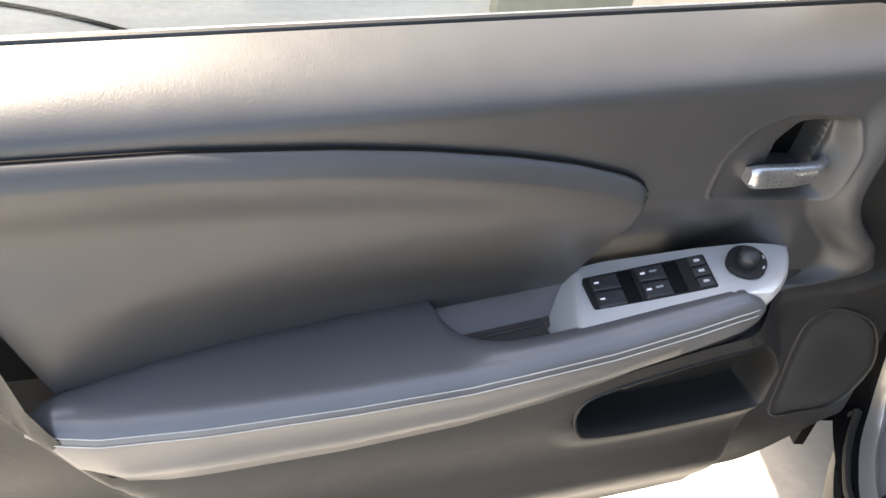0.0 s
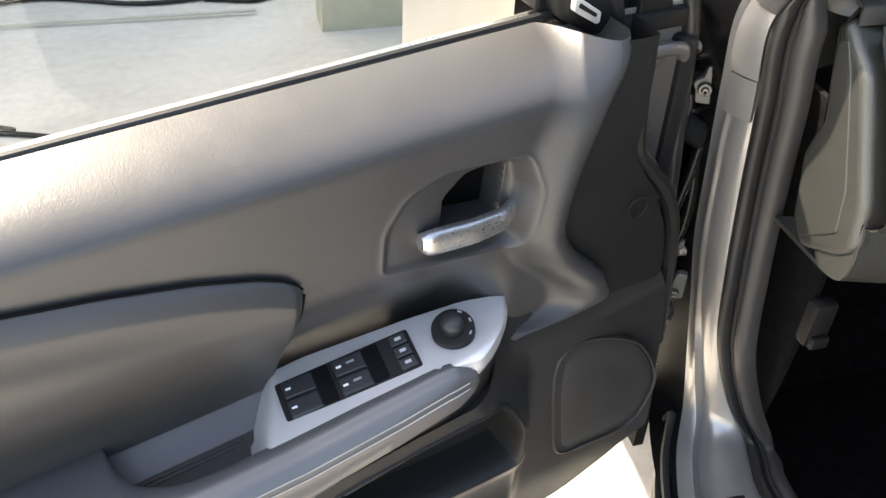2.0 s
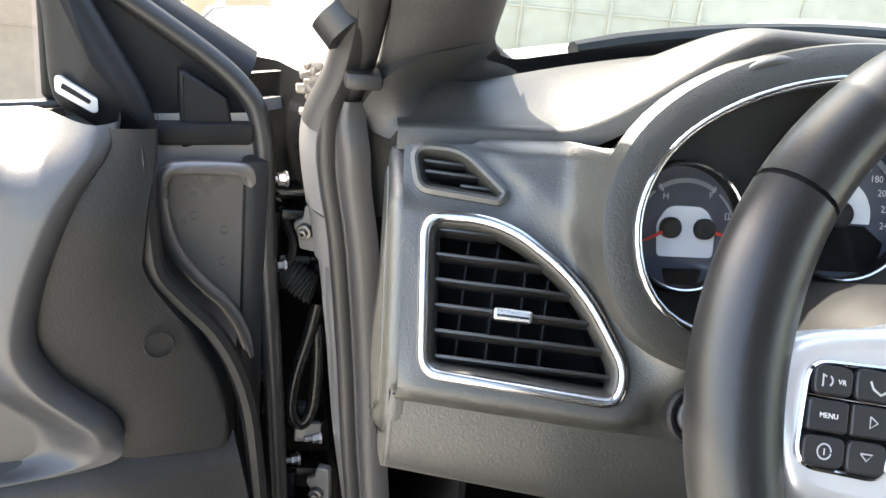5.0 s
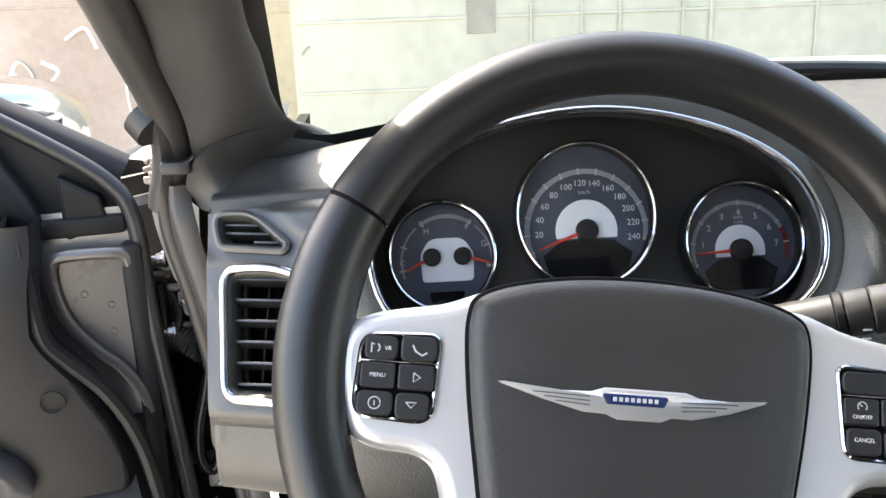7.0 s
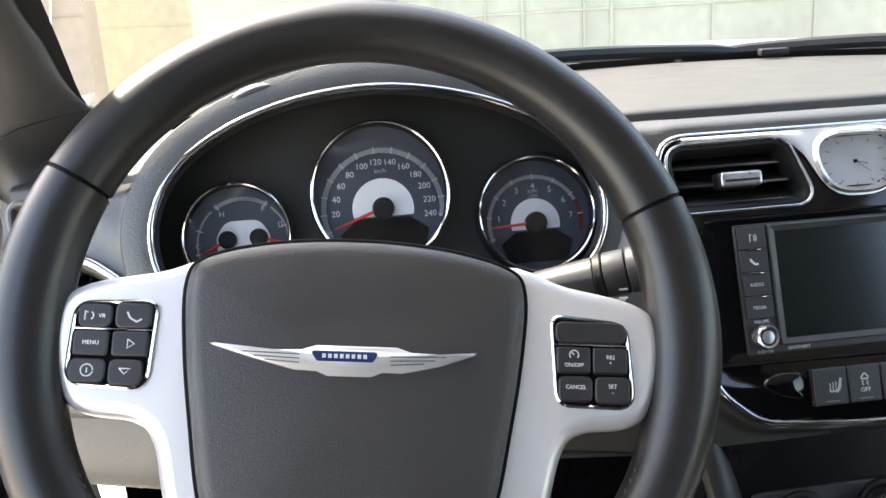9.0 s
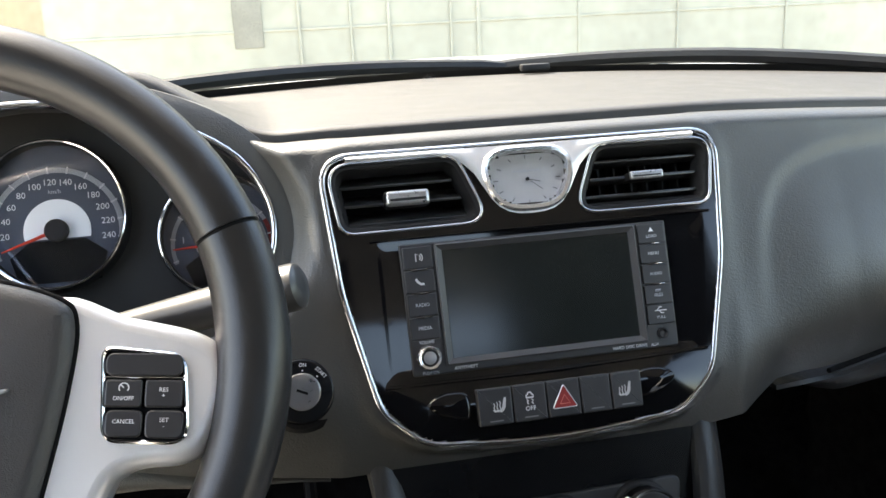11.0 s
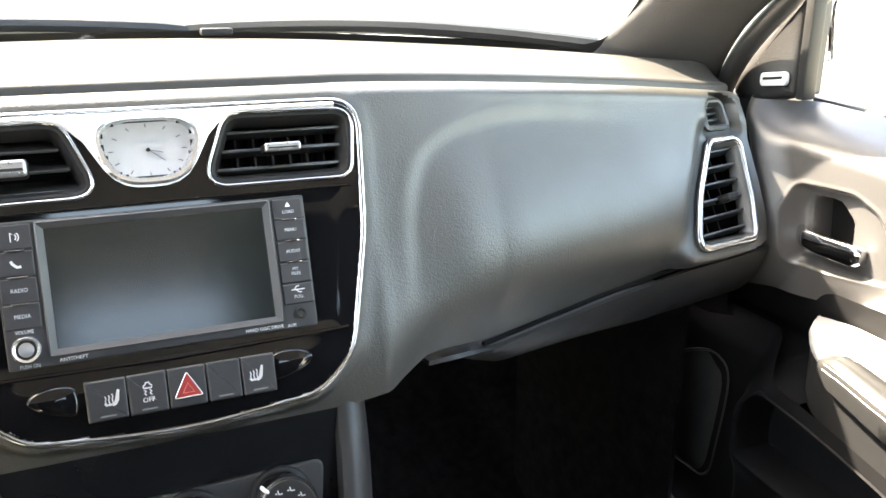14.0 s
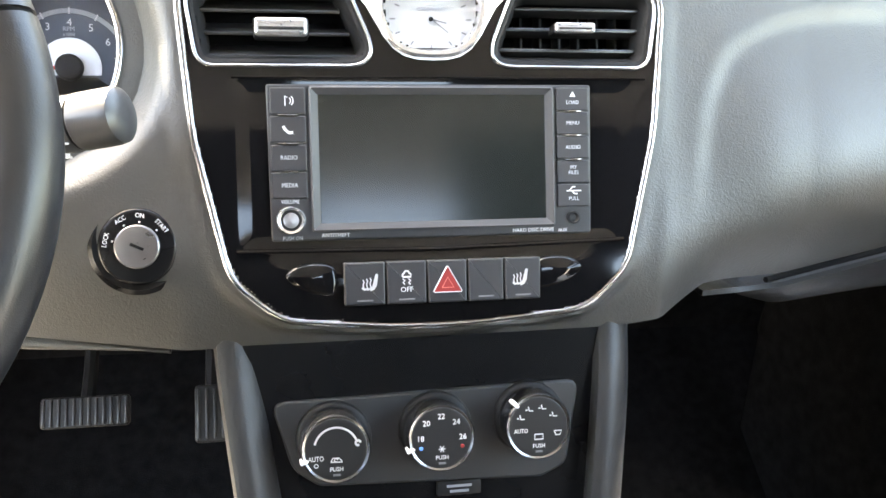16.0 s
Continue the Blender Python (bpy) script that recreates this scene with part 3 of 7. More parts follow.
part("cable_loop", tube(spline([(-0.706, 0.262, 0.765), (-0.712, 0.258, 0.735), (-0.722, 0.254, 0.695), (-0.724, 0.254, 0.660), (-0.714, 0.256, 0.645), (-0.705, 0.258, 0.662), (-0.703, 0.260, 0.705), (-0.705, 0.264, 0.745)], 6), 0.0062, 10), SATIN_BLACK, car_body, "glossy black taped cable loop")
part("cable_loop", tube(spline([(-0.742, 0.270, 0.850), (-0.730, 0.262, 0.822), (-0.734, 0.258, 0.802), (-0.748, 0.262, 0.792)], 6), 0.0042, 8), SATIN_BLACK, car_body, "thin black cable in hinge gap")
coil = [(-0.724 + 0.0011 * k, 0.250, 0.548 + 0.001 * math.sin(k)) for k in range(22)]
part("spring", tube(coil, [0.0095 + 0.0026 * (k % 2) for k in range(22)], 12), RUBBER, car_body, "ribbed black rubber buffer")
part("wire", tube(spline([(-0.700, 0.250, 0.535), (-0.706, 0.246, 0.522), (-0.716, 0.245, 0.517), (-0.722, 0.245, 0.500), (-0.722, 0.246, 0.470)], 6), 0.0030, 8), ZINC, car_body, "bent bright wire below the hinge")
part("seal_joint", joined(tube([(-0.711, 0.156, 1.030), (-0.700, 0.150, 1.018)], 0.020, 14), box(-0.690, 0.162, 0.985, 0.026, 0.03, 0.012, 0.004)), RUBBER, car_body, "moulded rubber joint in the door seal")
foam = []
for k in range(12):
    a, b = random.uniform(-1, 1), random.uniform(-1, 1)
    foam.append(moved(box(0, 0, 0, random.uniform(0.003, 0.007), random.uniform(0.003, 0.006), random.uniform(0.005, 0.014), 0.001), pose(-0.724 + 0.005 * a, 0.214 - 0.010 * b, 0.962 + 0.022 * b, random.uniform(0, 90), random.uniform(0, 90), random.uniform(0, 90))))
tagged(part("torn_foam", joined(*foam), material("torn_pale_foam", (0.22, 0.19, 0.16), 0.9, vary=0.35, vary_scale=120), car_body, "torn scraps of pale foam above the post"), kind="stuff")

# windscreen, cowl, bonnet, wipers
def screen_y(x, k):
    return 0.43 - 0.25 * (abs(x) / 0.62) ** 2.2 * (1 - 0.3 * k) - 0.42 * k - 0.20 * k * k


def on_screen(x, dz, off):
    z = 1.006 - 0.02 * (abs(x) / 0.62) ** 2 + dz
    return x, screen_y(x, (z - 1.006) / 0.4) - off, z


glass = part("windscreen", sheet(lambda U, V: on_screen(U, 0.40 * V, 0.0), np.linspace(-0.64, 0.60, 40), np.linspace(0, 1, 12)), GLASS, car_body, "clear windscreen glass")
glass.visible_shadow = False


def frit():
    """Dark printed border of the windscreen, with rounded inner corners."""
    corner = rounded([(-0.603, 0.005), (0.547, 0.004), (0.535, 0.36), (-0.585, 0.36)], [0.045, 0.04, 0.05, 0.05], 8)
    loop = []
    for p, q in zip(corner, corner[1:] + corner[:1]):
        m = max(1, int(math.dist(p, q) / 0.02))
        loop += [(p[0] + (q[0] - p[0]) * k / m, p[1] + (q[1] - p[1]) * k / m) for k in range(m)]
    outer = grown(ccw(loop), 0.020)
    return rings([[on_screen(x, z, 0.003) for x, z in ccw(loop)], [on_screen(x, max(z, -0.02), 0.0035) for x, z in outer]])


part("screen_frit", frit(), BLACK, car_body, "black band round the windscreen")
part("cowl", sheet(lambda U, V: (U, screen_y(U, 0) + 0.010 + 0.16 * V, 0.992 - 0.02 * (abs(U) / 0.62) ** 2 + (0.026 - 0.034 * smooth(-0.12, -0.34, U)) * np.sin(V * 2.2)), np.linspace(-0.612, 0.60, 50), np.linspace(0, 1, 6), thick=0.004), COWL, car_body, "sunlit grey plastic cowl below the windscreen")
part("bonnet", sheet(lambda U, V: (U, 0.56 - 0.22 * (abs(U) / 0.7) ** 2 + 1.0 * V, 0.968 - 0.03 * (abs(U) / 0.7) ** 2 - 0.13 * V - 0.10 * V * V), np.linspace(-0.78, 0.78, 40), np.linspace(0, 1, 14), thick=0.01), PAINT, car_body, "dark grey metallic bonnet")
for x0, x1, name in ((-0.50, 0.12, "wiper"), (0.08, 0.58, "wiper")):
    pts = [(x, screen_y(x, 0) + 0.03 - 0.03 * math.sin((x - x0) / (x1 - x0) * 3.0), 1.008 - 0.02 * (abs(x) / 0.62) ** 2 + 0.012 * math.sin((x - x0) / (x1 - x0) * 3.1)) for x in np.linspace(x0, x1, 14)]
    w = part(name, tube(pts, [0.007] + [0.009] * 12 + [0.005], 8), BLACK, car_body, "black windscreen wiper arm")
part("wiper_cap", box(0.128, 0.404, 1.010, 0.035, 0.012, 0.008, 0.002), BLACK, car_body)
part("washer_jet", box(0.36, 0.45, 1.004, 0.13, 0.03, 0.02, 0.006), BLACK, car_body)

# roof, rear closing and passenger side; roof and rear stay out of view
roof_front = lambda x: -0.150 - 0.185 * (abs(x) / 0.62) ** 2.2
part("roof", sheet(lambda U, V: (U, roof_front(U) - (1.55 + roof_front(U)) * V, 1.43 + 0.035 * np.cos(U * 2.2) - 0.01), np.linspace(-0.62, 0.62, 14), np.linspace(0, 1, 8), thick=0.03), PAINT, car_body, "dark grey metallic roof")
part("headliner", sheet(lambda U, V: (U, roof_front(U) - 0.02 - (1.53 + roof_front(U)) * V, 1.395 + 0.03 * np.cos(U * 2.2)), np.linspace(-0.60, 0.60, 14), np.linspace(0, 1, 8), thick=0.006), HEADLINER, car_body, "grey cloth headliner")
part("rear_wall", box(0, -1.85, 0.66, 1.4, 0.05, 0.94), BLACK, car_body, "plain dark rear end of cabin")
for x in (-0.62, 0.62):
    part("rear_corner", box(x, -1.85, 1.13, 0.20, 0.05, 0.10), BLACK, car_body, "plain dark rear corner of cabin")
for x in (-0.70, 0.70):
    part("rear_side", box(x, -1.50, 0.55, 0.05, 0.70, 0.72), BLACK, car_body, "plain dark rear side of cabin")
for x, s in ((-0.63, 1), (0.63, -1)):
    part("roof_rail", tube(spline([(x * 0.9, -0.30, 1.395), (x, -0.6, 1.40), (x, -1.35, 1.39), (x, -1.85, 1.14)], 5), 0.045, 12), HEADLINER, car_body, "grey roof side rail cover")
part("roof_header", tube([(x, roof_front(x) - 0.02, 1.412 - 0.03 * (abs(x) / 0.62) ** 2) for x in np.linspace(-0.58, 0.58, 21)], 0.032, 12), HEADLINER, car_body, "grey roof front rail cover")
part("rear_pillar", box(-0.68, -1.12, 0.9, 0.08, 0.16, 1.05, 0.02), BLACK, car_body)
part("rear_pillar", box(0.68, -1.12, 0.9, 0.08, 0.16, 1.05, 0.02), BLACK, car_body)
# Added walls, no car parts: they block light that seats would stop.
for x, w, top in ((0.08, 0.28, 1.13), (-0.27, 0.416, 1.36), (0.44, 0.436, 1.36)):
    part("light_block", box(x, -1.02, (0.20 + top) / 2, w, 0.04, top - 0.20), DARK, car_body, "unseen dark wall added behind to block light")
part("light_block", box(-0.585, -0.56, 0.465, 0.04, 0.88, 0.51), DARK, car_body, "dark wall added at the footwell side to block light")
part("light_block", box(-0.70, -0.92, 0.80, 0.05, 0.50, 1.16), DARK, car_body, "unseen dark wall added behind the doorway to block light")
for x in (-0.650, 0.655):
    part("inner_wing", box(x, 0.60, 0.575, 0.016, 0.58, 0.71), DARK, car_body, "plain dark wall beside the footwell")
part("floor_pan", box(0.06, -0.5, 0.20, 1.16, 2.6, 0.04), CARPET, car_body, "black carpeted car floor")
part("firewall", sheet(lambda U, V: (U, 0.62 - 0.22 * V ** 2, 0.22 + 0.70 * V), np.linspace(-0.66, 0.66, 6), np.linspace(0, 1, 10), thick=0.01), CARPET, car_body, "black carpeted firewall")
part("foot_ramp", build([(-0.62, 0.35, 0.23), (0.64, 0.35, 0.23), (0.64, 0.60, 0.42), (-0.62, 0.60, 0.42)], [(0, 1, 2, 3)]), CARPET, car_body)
# Kick panels take the carpet black; it carries the shade of the footwell.
part("kick_panel", sheet(lambda U, V: (-0.600 + 0.02 * np.sin(V * 3) + 0.03 * U, 0.17 + 0.47 * U, 0.36 + 0.46 * V), np.linspace(0, 1, 6), np.linspace(0, 1, 10), thick=0.006), CARPET, car_body, "kick panel in carpet black for recess shade")
part("kick_panel", sheet(lambda U, V: (0.60 - 0.03 * U, 0.13 + 0.33 * U, 0.25 + 0.55 * V), np.linspace(0, 1, 6), np.linspace(0, 1, 10), thick=0.006), CARPET, car_body, "kick panel in carpet black for recess shade")


def post_trim(edges):
    """Inside cover of the screen pillar: a bulged skin between its outer and inner edge, from the dash corner to the roof."""
    lo = [np.array(p) for p in spline([e[0] for e in edges], 5)]
    li = [np.array(p) for p in spline([e[1] for e in edges], 5)]
    side = 1 if edges[0][0][0] < 0 else -1
    loops = []
    for a, b in zip(lo, li):
        sec = [a + np.array((0.0, 0.04, 0.0)), a + np.array((0.0, 0.012, 0.0))]
        for p in np.linspace(0, 1, 17):
            k = math.sin(math.pi * p) ** 0.75
            sec.append(a + (b - a) * p + k * np.array((0.008 * side, -0.026, 0.010)))
        sec.append(b + np.array((-0.004 * side, 0.02, 0.0)))
        loops.append([tuple(q) for q in sec])
    return rings(loops, closed=False)


part("pillar_trim", post_trim([((-0.692, 0.215, 0.860), (-0.570, 0.240, 0.880)), ((-0.688, 0.205, 0.920), (-0.550, 0.260, 0.960)), ((-0.684, 0.196, 0.945), (-0.562, 0.250, 0.988)), ((-0.682, 0.186, 0.965), (-0.580, 0.230, 1.002)), ((-0.678, 0.165, 0.995), (-0.596, 0.186, 1.016)),
                               ((-0.677, 0.140, 1.030), (-0.603, 0.140, 1.042)), ((-0.681, 0.100, 1.072), (-0.605, 0.102, 1.077)), ((-0.684, 0.050, 1.120), (-0.608, 0.054, 1.116)),
                               ((-0.672, -0.13, 1.235), (-0.592, -0.11, 1.240)), ((-0.612, -0.42, 1.370), (-0.533, -0.38, 1.375))]), PILLAR_TRIM, car_body, "dark grey plastic screen pillar cover", 60)
part("pillar_trim", post_trim([((0.678, 0.200, 0.920), (0.500, 0.300, 0.955)), ((0.672, 0.196, 0.945), (0.520, 0.285, 0.982)), ((0.656, 0.180, 0.972), (0.533, 0.265, 0.993)), ((0.646, 0.155, 1.000), (0.541, 0.230, 1.015)),
                               ((0.641, 0.125, 1.030), (0.545, 0.195, 1.038)), ((0.640, 0.080, 1.065), (0.546, 0.150, 1.070)), ((0.642, 0.020, 1.115), (0.547, 0.090, 1.112)),
                               ((0.640, -0.17, 1.235), (0.540, -0.11, 1.240)), ((0.600, -0.42, 1.370), (0.520, -0.36, 1.375))]), PILLAR_TRIM, car_body, "dark grey plastic screen pillar cover", 60)
FOOT_LOW = spline([(-0.668, 0.158, 0.945), (-0.660, 0.158, 0.955), (-0.646, 0.166, 0.959), (-0.627, 0.198, 0.964), (-0.602, 0.222, 0.972), (-0.582, 0.240, 0.983), (-0.568, 0.247, 0.994)], 4)
FOOT_TOP = spline([(-0.690, 0.178, 0.955), (-0.684, 0.162, 0.975), (-0.670, 0.149, 0.994), (-0.650, 0.147, 1.006), (-0.630, 0.151, 1.012), (-0.612, 0.163, 1.015), (-0.598, 0.178, 1.017)], 4)


def pillar_foot():
    """Flared foot of the pillar cover where it lies on the dash pad."""
    loops = []
    for p, q in zip(FOOT_LOW, FOOT_TOP):
        p, q = np.array(p), np.array(q)
        c = 0.5 * (p + q) + np.array((-0.002, 0.010, -0.008))
        loops.append([tuple(p + np.array((0.0, 0.004, -0.014)))] + [tuple(p * (1 - k) ** 2 + 2 * c * k * (1 - k) + q * k * k) for k in np.linspace(0, 1, 9)] + [tuple(q + np.array((0.0, 0.03, 0.012)))])
    return rings(loops, closed=False)


part("pillar_foot", pillar_foot(), PILLAR_TRIM, car_body, "flared foot of the screen pillar cover", 60)
part("door_seal", tube(spline([(0.678, 0.205, 0.920), (0.672, 0.190, 0.950), (0.662, 0.165, 0.980), (0.655, 0.130, 1.015), (0.652, 0.080, 1.058), (0.652, 0.015, 1.110), (0.648, -0.18, 1.235), (0.61, -0.42, 1.375)], 6), 0.012, 10), RUBBER, car_body, "black rubber weather seal")
part("post_cover", box(0.705, 0.225, 0.66, 0.09, 0.05, 0.56, 0.01), BLACK, car_body, "black door post behind dash end")

# ---- dashboard ----
ST = panel_at((0, 0, 0.915))
STACK = rounded([(-0.156, 0.0700), (0.156, 0.0700), (0.148, -0.030), (0.128, -0.118), (0.098, -0.144), (0.0, -0.1525), (-0.098, -0.144), (-0.128, -0.118), (-0.148, -0.030)],
                [0.022, 0.022, 0.2, 0.04, 0.04, 0.5, 0.04, 0.04, 0.2], 8)
CLUSTER_C = (-0.36, 0.035, 0.945)
OVAL = spline([(0.0, 0.0920), (0.085, 0.0765), (0.147, 0.041), (0.169, -0.010), (0.149, -0.058), (0.075, -0.088), (0.0, -0.094),
               (-0.075, -0.088), (-0.150, -0.062), (-0.171, -0.010), (-0.148, 0.042), (-0.085, 0.0785)], 6, True)
VENT_L = panel_at((-0.590, 0.055, 0.862), 28, -12)
VENT_R = panel_at((0.560, 0.055, 0.858), 28, 14)
SIDE_VENT = [(-0.066, 0.058), (-0.014, 0.061), (0.042, 0.026), (0.076, -0.026), (0.073, -0.050), (-0.055, -0.045)]
VENT_RADII = [0.016, 0.11, 0.20, 0.05, 0.014, 0.016]
SLOT_L = panel_at((-0.626, 0.107, 0.936), 28, -14)
SLOT_R = panel_at((0.588, 0.112, 0.934), 28, 14)
SLOT = [(-0.034, 0.017), (0.000, 0.018), (0.032, -0.007), (0.029, -0.013), (-0.025, -0.011)]


def flipped(poly):
    return [(-x, y) for x, y in reversed(poly)]


SIDE_VENT_R = [(-0.063, -0.046), (0.036, -0.0505), (0.0500, -0.008), (0.0600, 0.054), (0.0500, 0.0600), (0.007, 0.0605), (-0.0365, 0.005)]
VENT_RADII_R = [0.014, 0.016, 0.10, 0.010, 0.010, 0.016, 0.15]
SLOT_SHAPE_R = [(-0.0185, -0.0145), (0.0190, -0.0160), (0.0190, 0.0095), (0.0150, 0.0140), (-0.0040, 0.0150), (-0.0130, 0.0075)]


def hood(x):
    """How far the pad is raised over the instruments."""
    return smooth(-0.560, -0.440, x) * (1 - smooth(-0.300, -0.180, x))


def dash_top(x):
    ax = np.clip((np.abs(x) - 0.14) / 0.51, 0, 1.1)
    y = 0.048 + 0.094 * ax ** 1.7
    z = 0.993 - 0.041 * ax ** 1.5
    h = hood(x)
    return y * (1 - h) + 0.072 * h, z * (1 - h) + 1.039 * h


def dash_low(x):
    y = lin(x, [-0.67, -0.55, -0.42, -0.26, -0.16, 0.16, 0.20, 0.27, 0.40, 0.51, 0.63], [0.048, 0.022, 0.000, -0.03, -0.052, -0.052, -0.030, 0.002, 0.028, 0.042, 0.052])
    z = lin(x, [-0.67, -0.55, -0.42, -0.26, -0.16, 0.16, 0.20, 0.27, 0.40, 0.51, 0.63], [0.803, 0.800, 0.79, 0.766, 0.762, 0.765, 0.7775, 0.7730, 0.7865, 0.7995, 0.808])
    return y, z


FLUSH = [(VENT_L, SIDE_VENT, 0.035), (VENT_R, SIDE_VENT_R, 0.035), (SLOT_L, SLOT, 0.016), (SLOT_R, SLOT_SHAPE_R, 0.014), (ST, STACK, 0.016), (panel_at(CLUSTER_C), OVAL, 0.03)]
CREASE = spline([(0.178, 0.790), (0.184, 0.85), (0.190, 0.90), (0.207, 0.937), (0.245, 0.957), (0.300, 0.963), (0.36, 0.960), (0.46, 0.945),
                 (0.60, 0.90), (0.9, 0.86), (0.9, 0.70), (0.19, 0.70)], 6, True)


def fascia(X, K):
    yt, zt = dash_top(X)
    yb, zb = dash_low(X)
    y1, z1 = yt - 0.020, zt - 0.009
    a = np.clip(K / 0.07, 0, 1)
    b = np.clip((K - 0.07) / 0.81, 0, 1)
    c = np.clip((K - 0.66) / 0.34, 0, 1) * (1 - 0.75 * smooth(0.21, 0.30, X))
    y = yt + (y1 - yt) * np.sin(a * np.pi / 2) + (yb - y1) * b
    z = zt + (z1 - zt) * (1 - np.cos(a * np.pi / 2)) + (zb - z1) * b
    y = y + 0.030 * c * c
    z = z - 0.010 * c * (1 - smooth(0.12, 0.19, X))
    side = smooth(0.16, 0.25, np.abs(X))
    y = y - side * 0.010 * np.sin(np.pi * b)
    right = smooth(0.145, 0.30, X) * (1 - smooth(0.42, 0.66, X))
    y = y - right * 0.028 * np.sin(np.pi * b ** 1.45) ** 1.15
    d = inside(CREASE, np.stack([X.ravel(), z.ravel()], 1)).reshape(X.shape)
    y = y + (0.0030 * smooth(0.005, -0.010, d) - 0.0030 * smooth(-0.014, -0.130, d)) * smooth(0.80, 0.88, z) * (1 - smooth(0.30, 0.50, X)) * (X > 0.1)
    for m, poly, far in FLUSH:
        n, o = m.col[2], m.col[3]
        plane = o[1] - (n[0] * (X - o[0]) + n[2] * (z - o[2])) / n[1]
        q, _ = local_outline(m, X, plane, z)
        w = smooth(far, 0.006, inside(poly, q)).reshape(X.shape)
        y = y + (plane + 0.0015 - y) * w
    return X, y, z


def local_outline(m, X, Y, Z):
    inv = np.array(m.inverted())
    p = np.stack([X.ravel(), Y.ravel(), Z.ravel(), np.ones(X.size)], 0)
    q = inv @ p
    return q[:2].T, q[2]


def holes(X, K):
    x, y, z = fascia(X, K)
    keep = np.ones(X.size, bool)
    for m, poly, grow in ((panel_at(CLUSTER_C), OVAL, 0.003), (ST, STACK, -0.008), (VENT_L, SIDE_VENT, -0.006), (VENT_R, SIDE_VENT_R, -0.006),
                          (SLOT_L, SLOT, -0.003), (SLOT_R, SLOT_SHAPE_R, -0.003)):
        q, dist = local_outline(m, x, y, z)
        keep &= ~((inside(grown(ccw(rounded(poly, 0.016) if len(poly) < 20 else poly), grow), q) < 0) & (np.abs(dist) < 0.09))
    return keep.reshape(X.shape)


dashboard = thing("dashboard", I4, "dark grey grained dashboard with soft top pad", "dashboard")
part("fascia", sheet(fascia, np.linspace(-0.662, 0.628, 300), np.linspace(0, 1, 76), holes), TRIM, dashboard, "dark grey leather-grained fascia", 50)


def pad(X, K):
    yt, zt = dash_top(X)
    ax = np.abs(X) / 0.62
    ye = np.maximum(screen_y(X, 0) - 0.006, yt + 0.055)
    ze = 1.003 - 0.02 * ax ** 2
    h = hood(X)
    up = 0.006 + 0.004 * h
    a = np.clip(K / 0.10, 0, 1)
    b = np.clip((K - 0.10) / 0.90, 0, 1)
    y = yt + 0.003 + 0.008 * (1 - np.cos(a * np.pi / 2)) + (ye - yt - 0.011) * b
    z0 = zt + 0.002 + up * np.sin(a * np.pi / 2) - 0.012 * (K == 0)
    z = z0 + (ze - z0) * smooth(0, 1, b) ** (1.0)
    return X, y, z


part("top_pad", sheet(pad, np.linspace(-0.664, 0.632, 220), np.linspace(0, 1, 44), thick=0.004), PAD, dashboard, "soft grained dash top pad", 60)
part("seam_gap", sheet(lambda X, K: (X, dash_top(X)[0] + 0.004 + 0.004 * K, dash_top(X)[1] + 0.0035 - 0.006 * K), np.linspace(-0.66, 0.628, 160), np.linspace(0, 1, 2)), DARK, dashboard)
part("sun_sensor", plate(circle(0.008, 20), 0.0, 0.006, 0.004, dome=0.002), LENS, dashboard, "small clear sun sensor dome").matrix_local = Matrix.Translation((-0.012, 0.344, 1.006))


def lower(X, K):
    """Knee panels: from the fascia's edge down and forwards."""
    yb, zb = dash_low(X)
    yb, zb = yb + np.where(X > 0, 0.008, 0.012), zb - 0.004
    drop = lin(X, [-0.67, -0.5, -0.3, -0.16, 0.16, 0.22, 0.3, 0.5, 0.63], [0.066, 0.076, 0.018, 0.002, 0.001, 0.003, 0.045, 0.072, 0.072])
    y = yb + 0.010 - 0.010 * np.sin(np.pi * np.minimum(K / 0.6, 1)) + 0.20 * np.clip(K - 0.45, 0, 1) ** 1.3 + 0.026 * np.clip(K / 0.6, 0, 1) ** 1.2 * (X > 0)  + 0.014 * np.clip(K / 0.6, 0, 1) ** 1.2 * (X < 0)
    z = zb - 0.005 - drop * np.sin(np.clip(K / 0.6, 0, 1) * np.pi / 2) + 0.0 * K
    y = np.where(X > 0, yb + lin(X, [0.19, 0.28], [0.012, -0.006]) + 0.045 * K + 0.17 * K * K, y)
    return X, y, z


part("knee_panel", sheet(lower, np.linspace(-0.664, -0.17, 60), np.linspace(0, 1, 24), thick=0.004), TRIM, dashboard, "dark grey plastic knee panel")
part("glovebox_lid", sheet(lower, np.linspace(0.205, 0.628, 60), np.linspace(0, 1, 24), thick=0.004), HARD_TRIM, dashboard, "dark grey plastic glovebox lid edge")

part("lid_gap", tube([(x, float(dash_low(x)[0]) + 0.0035, float(dash_low(x)[1]) - 0.0045) for x in np.linspace(0.262, 0.626, 40)], 0.0024, 6), DARK, dashboard)


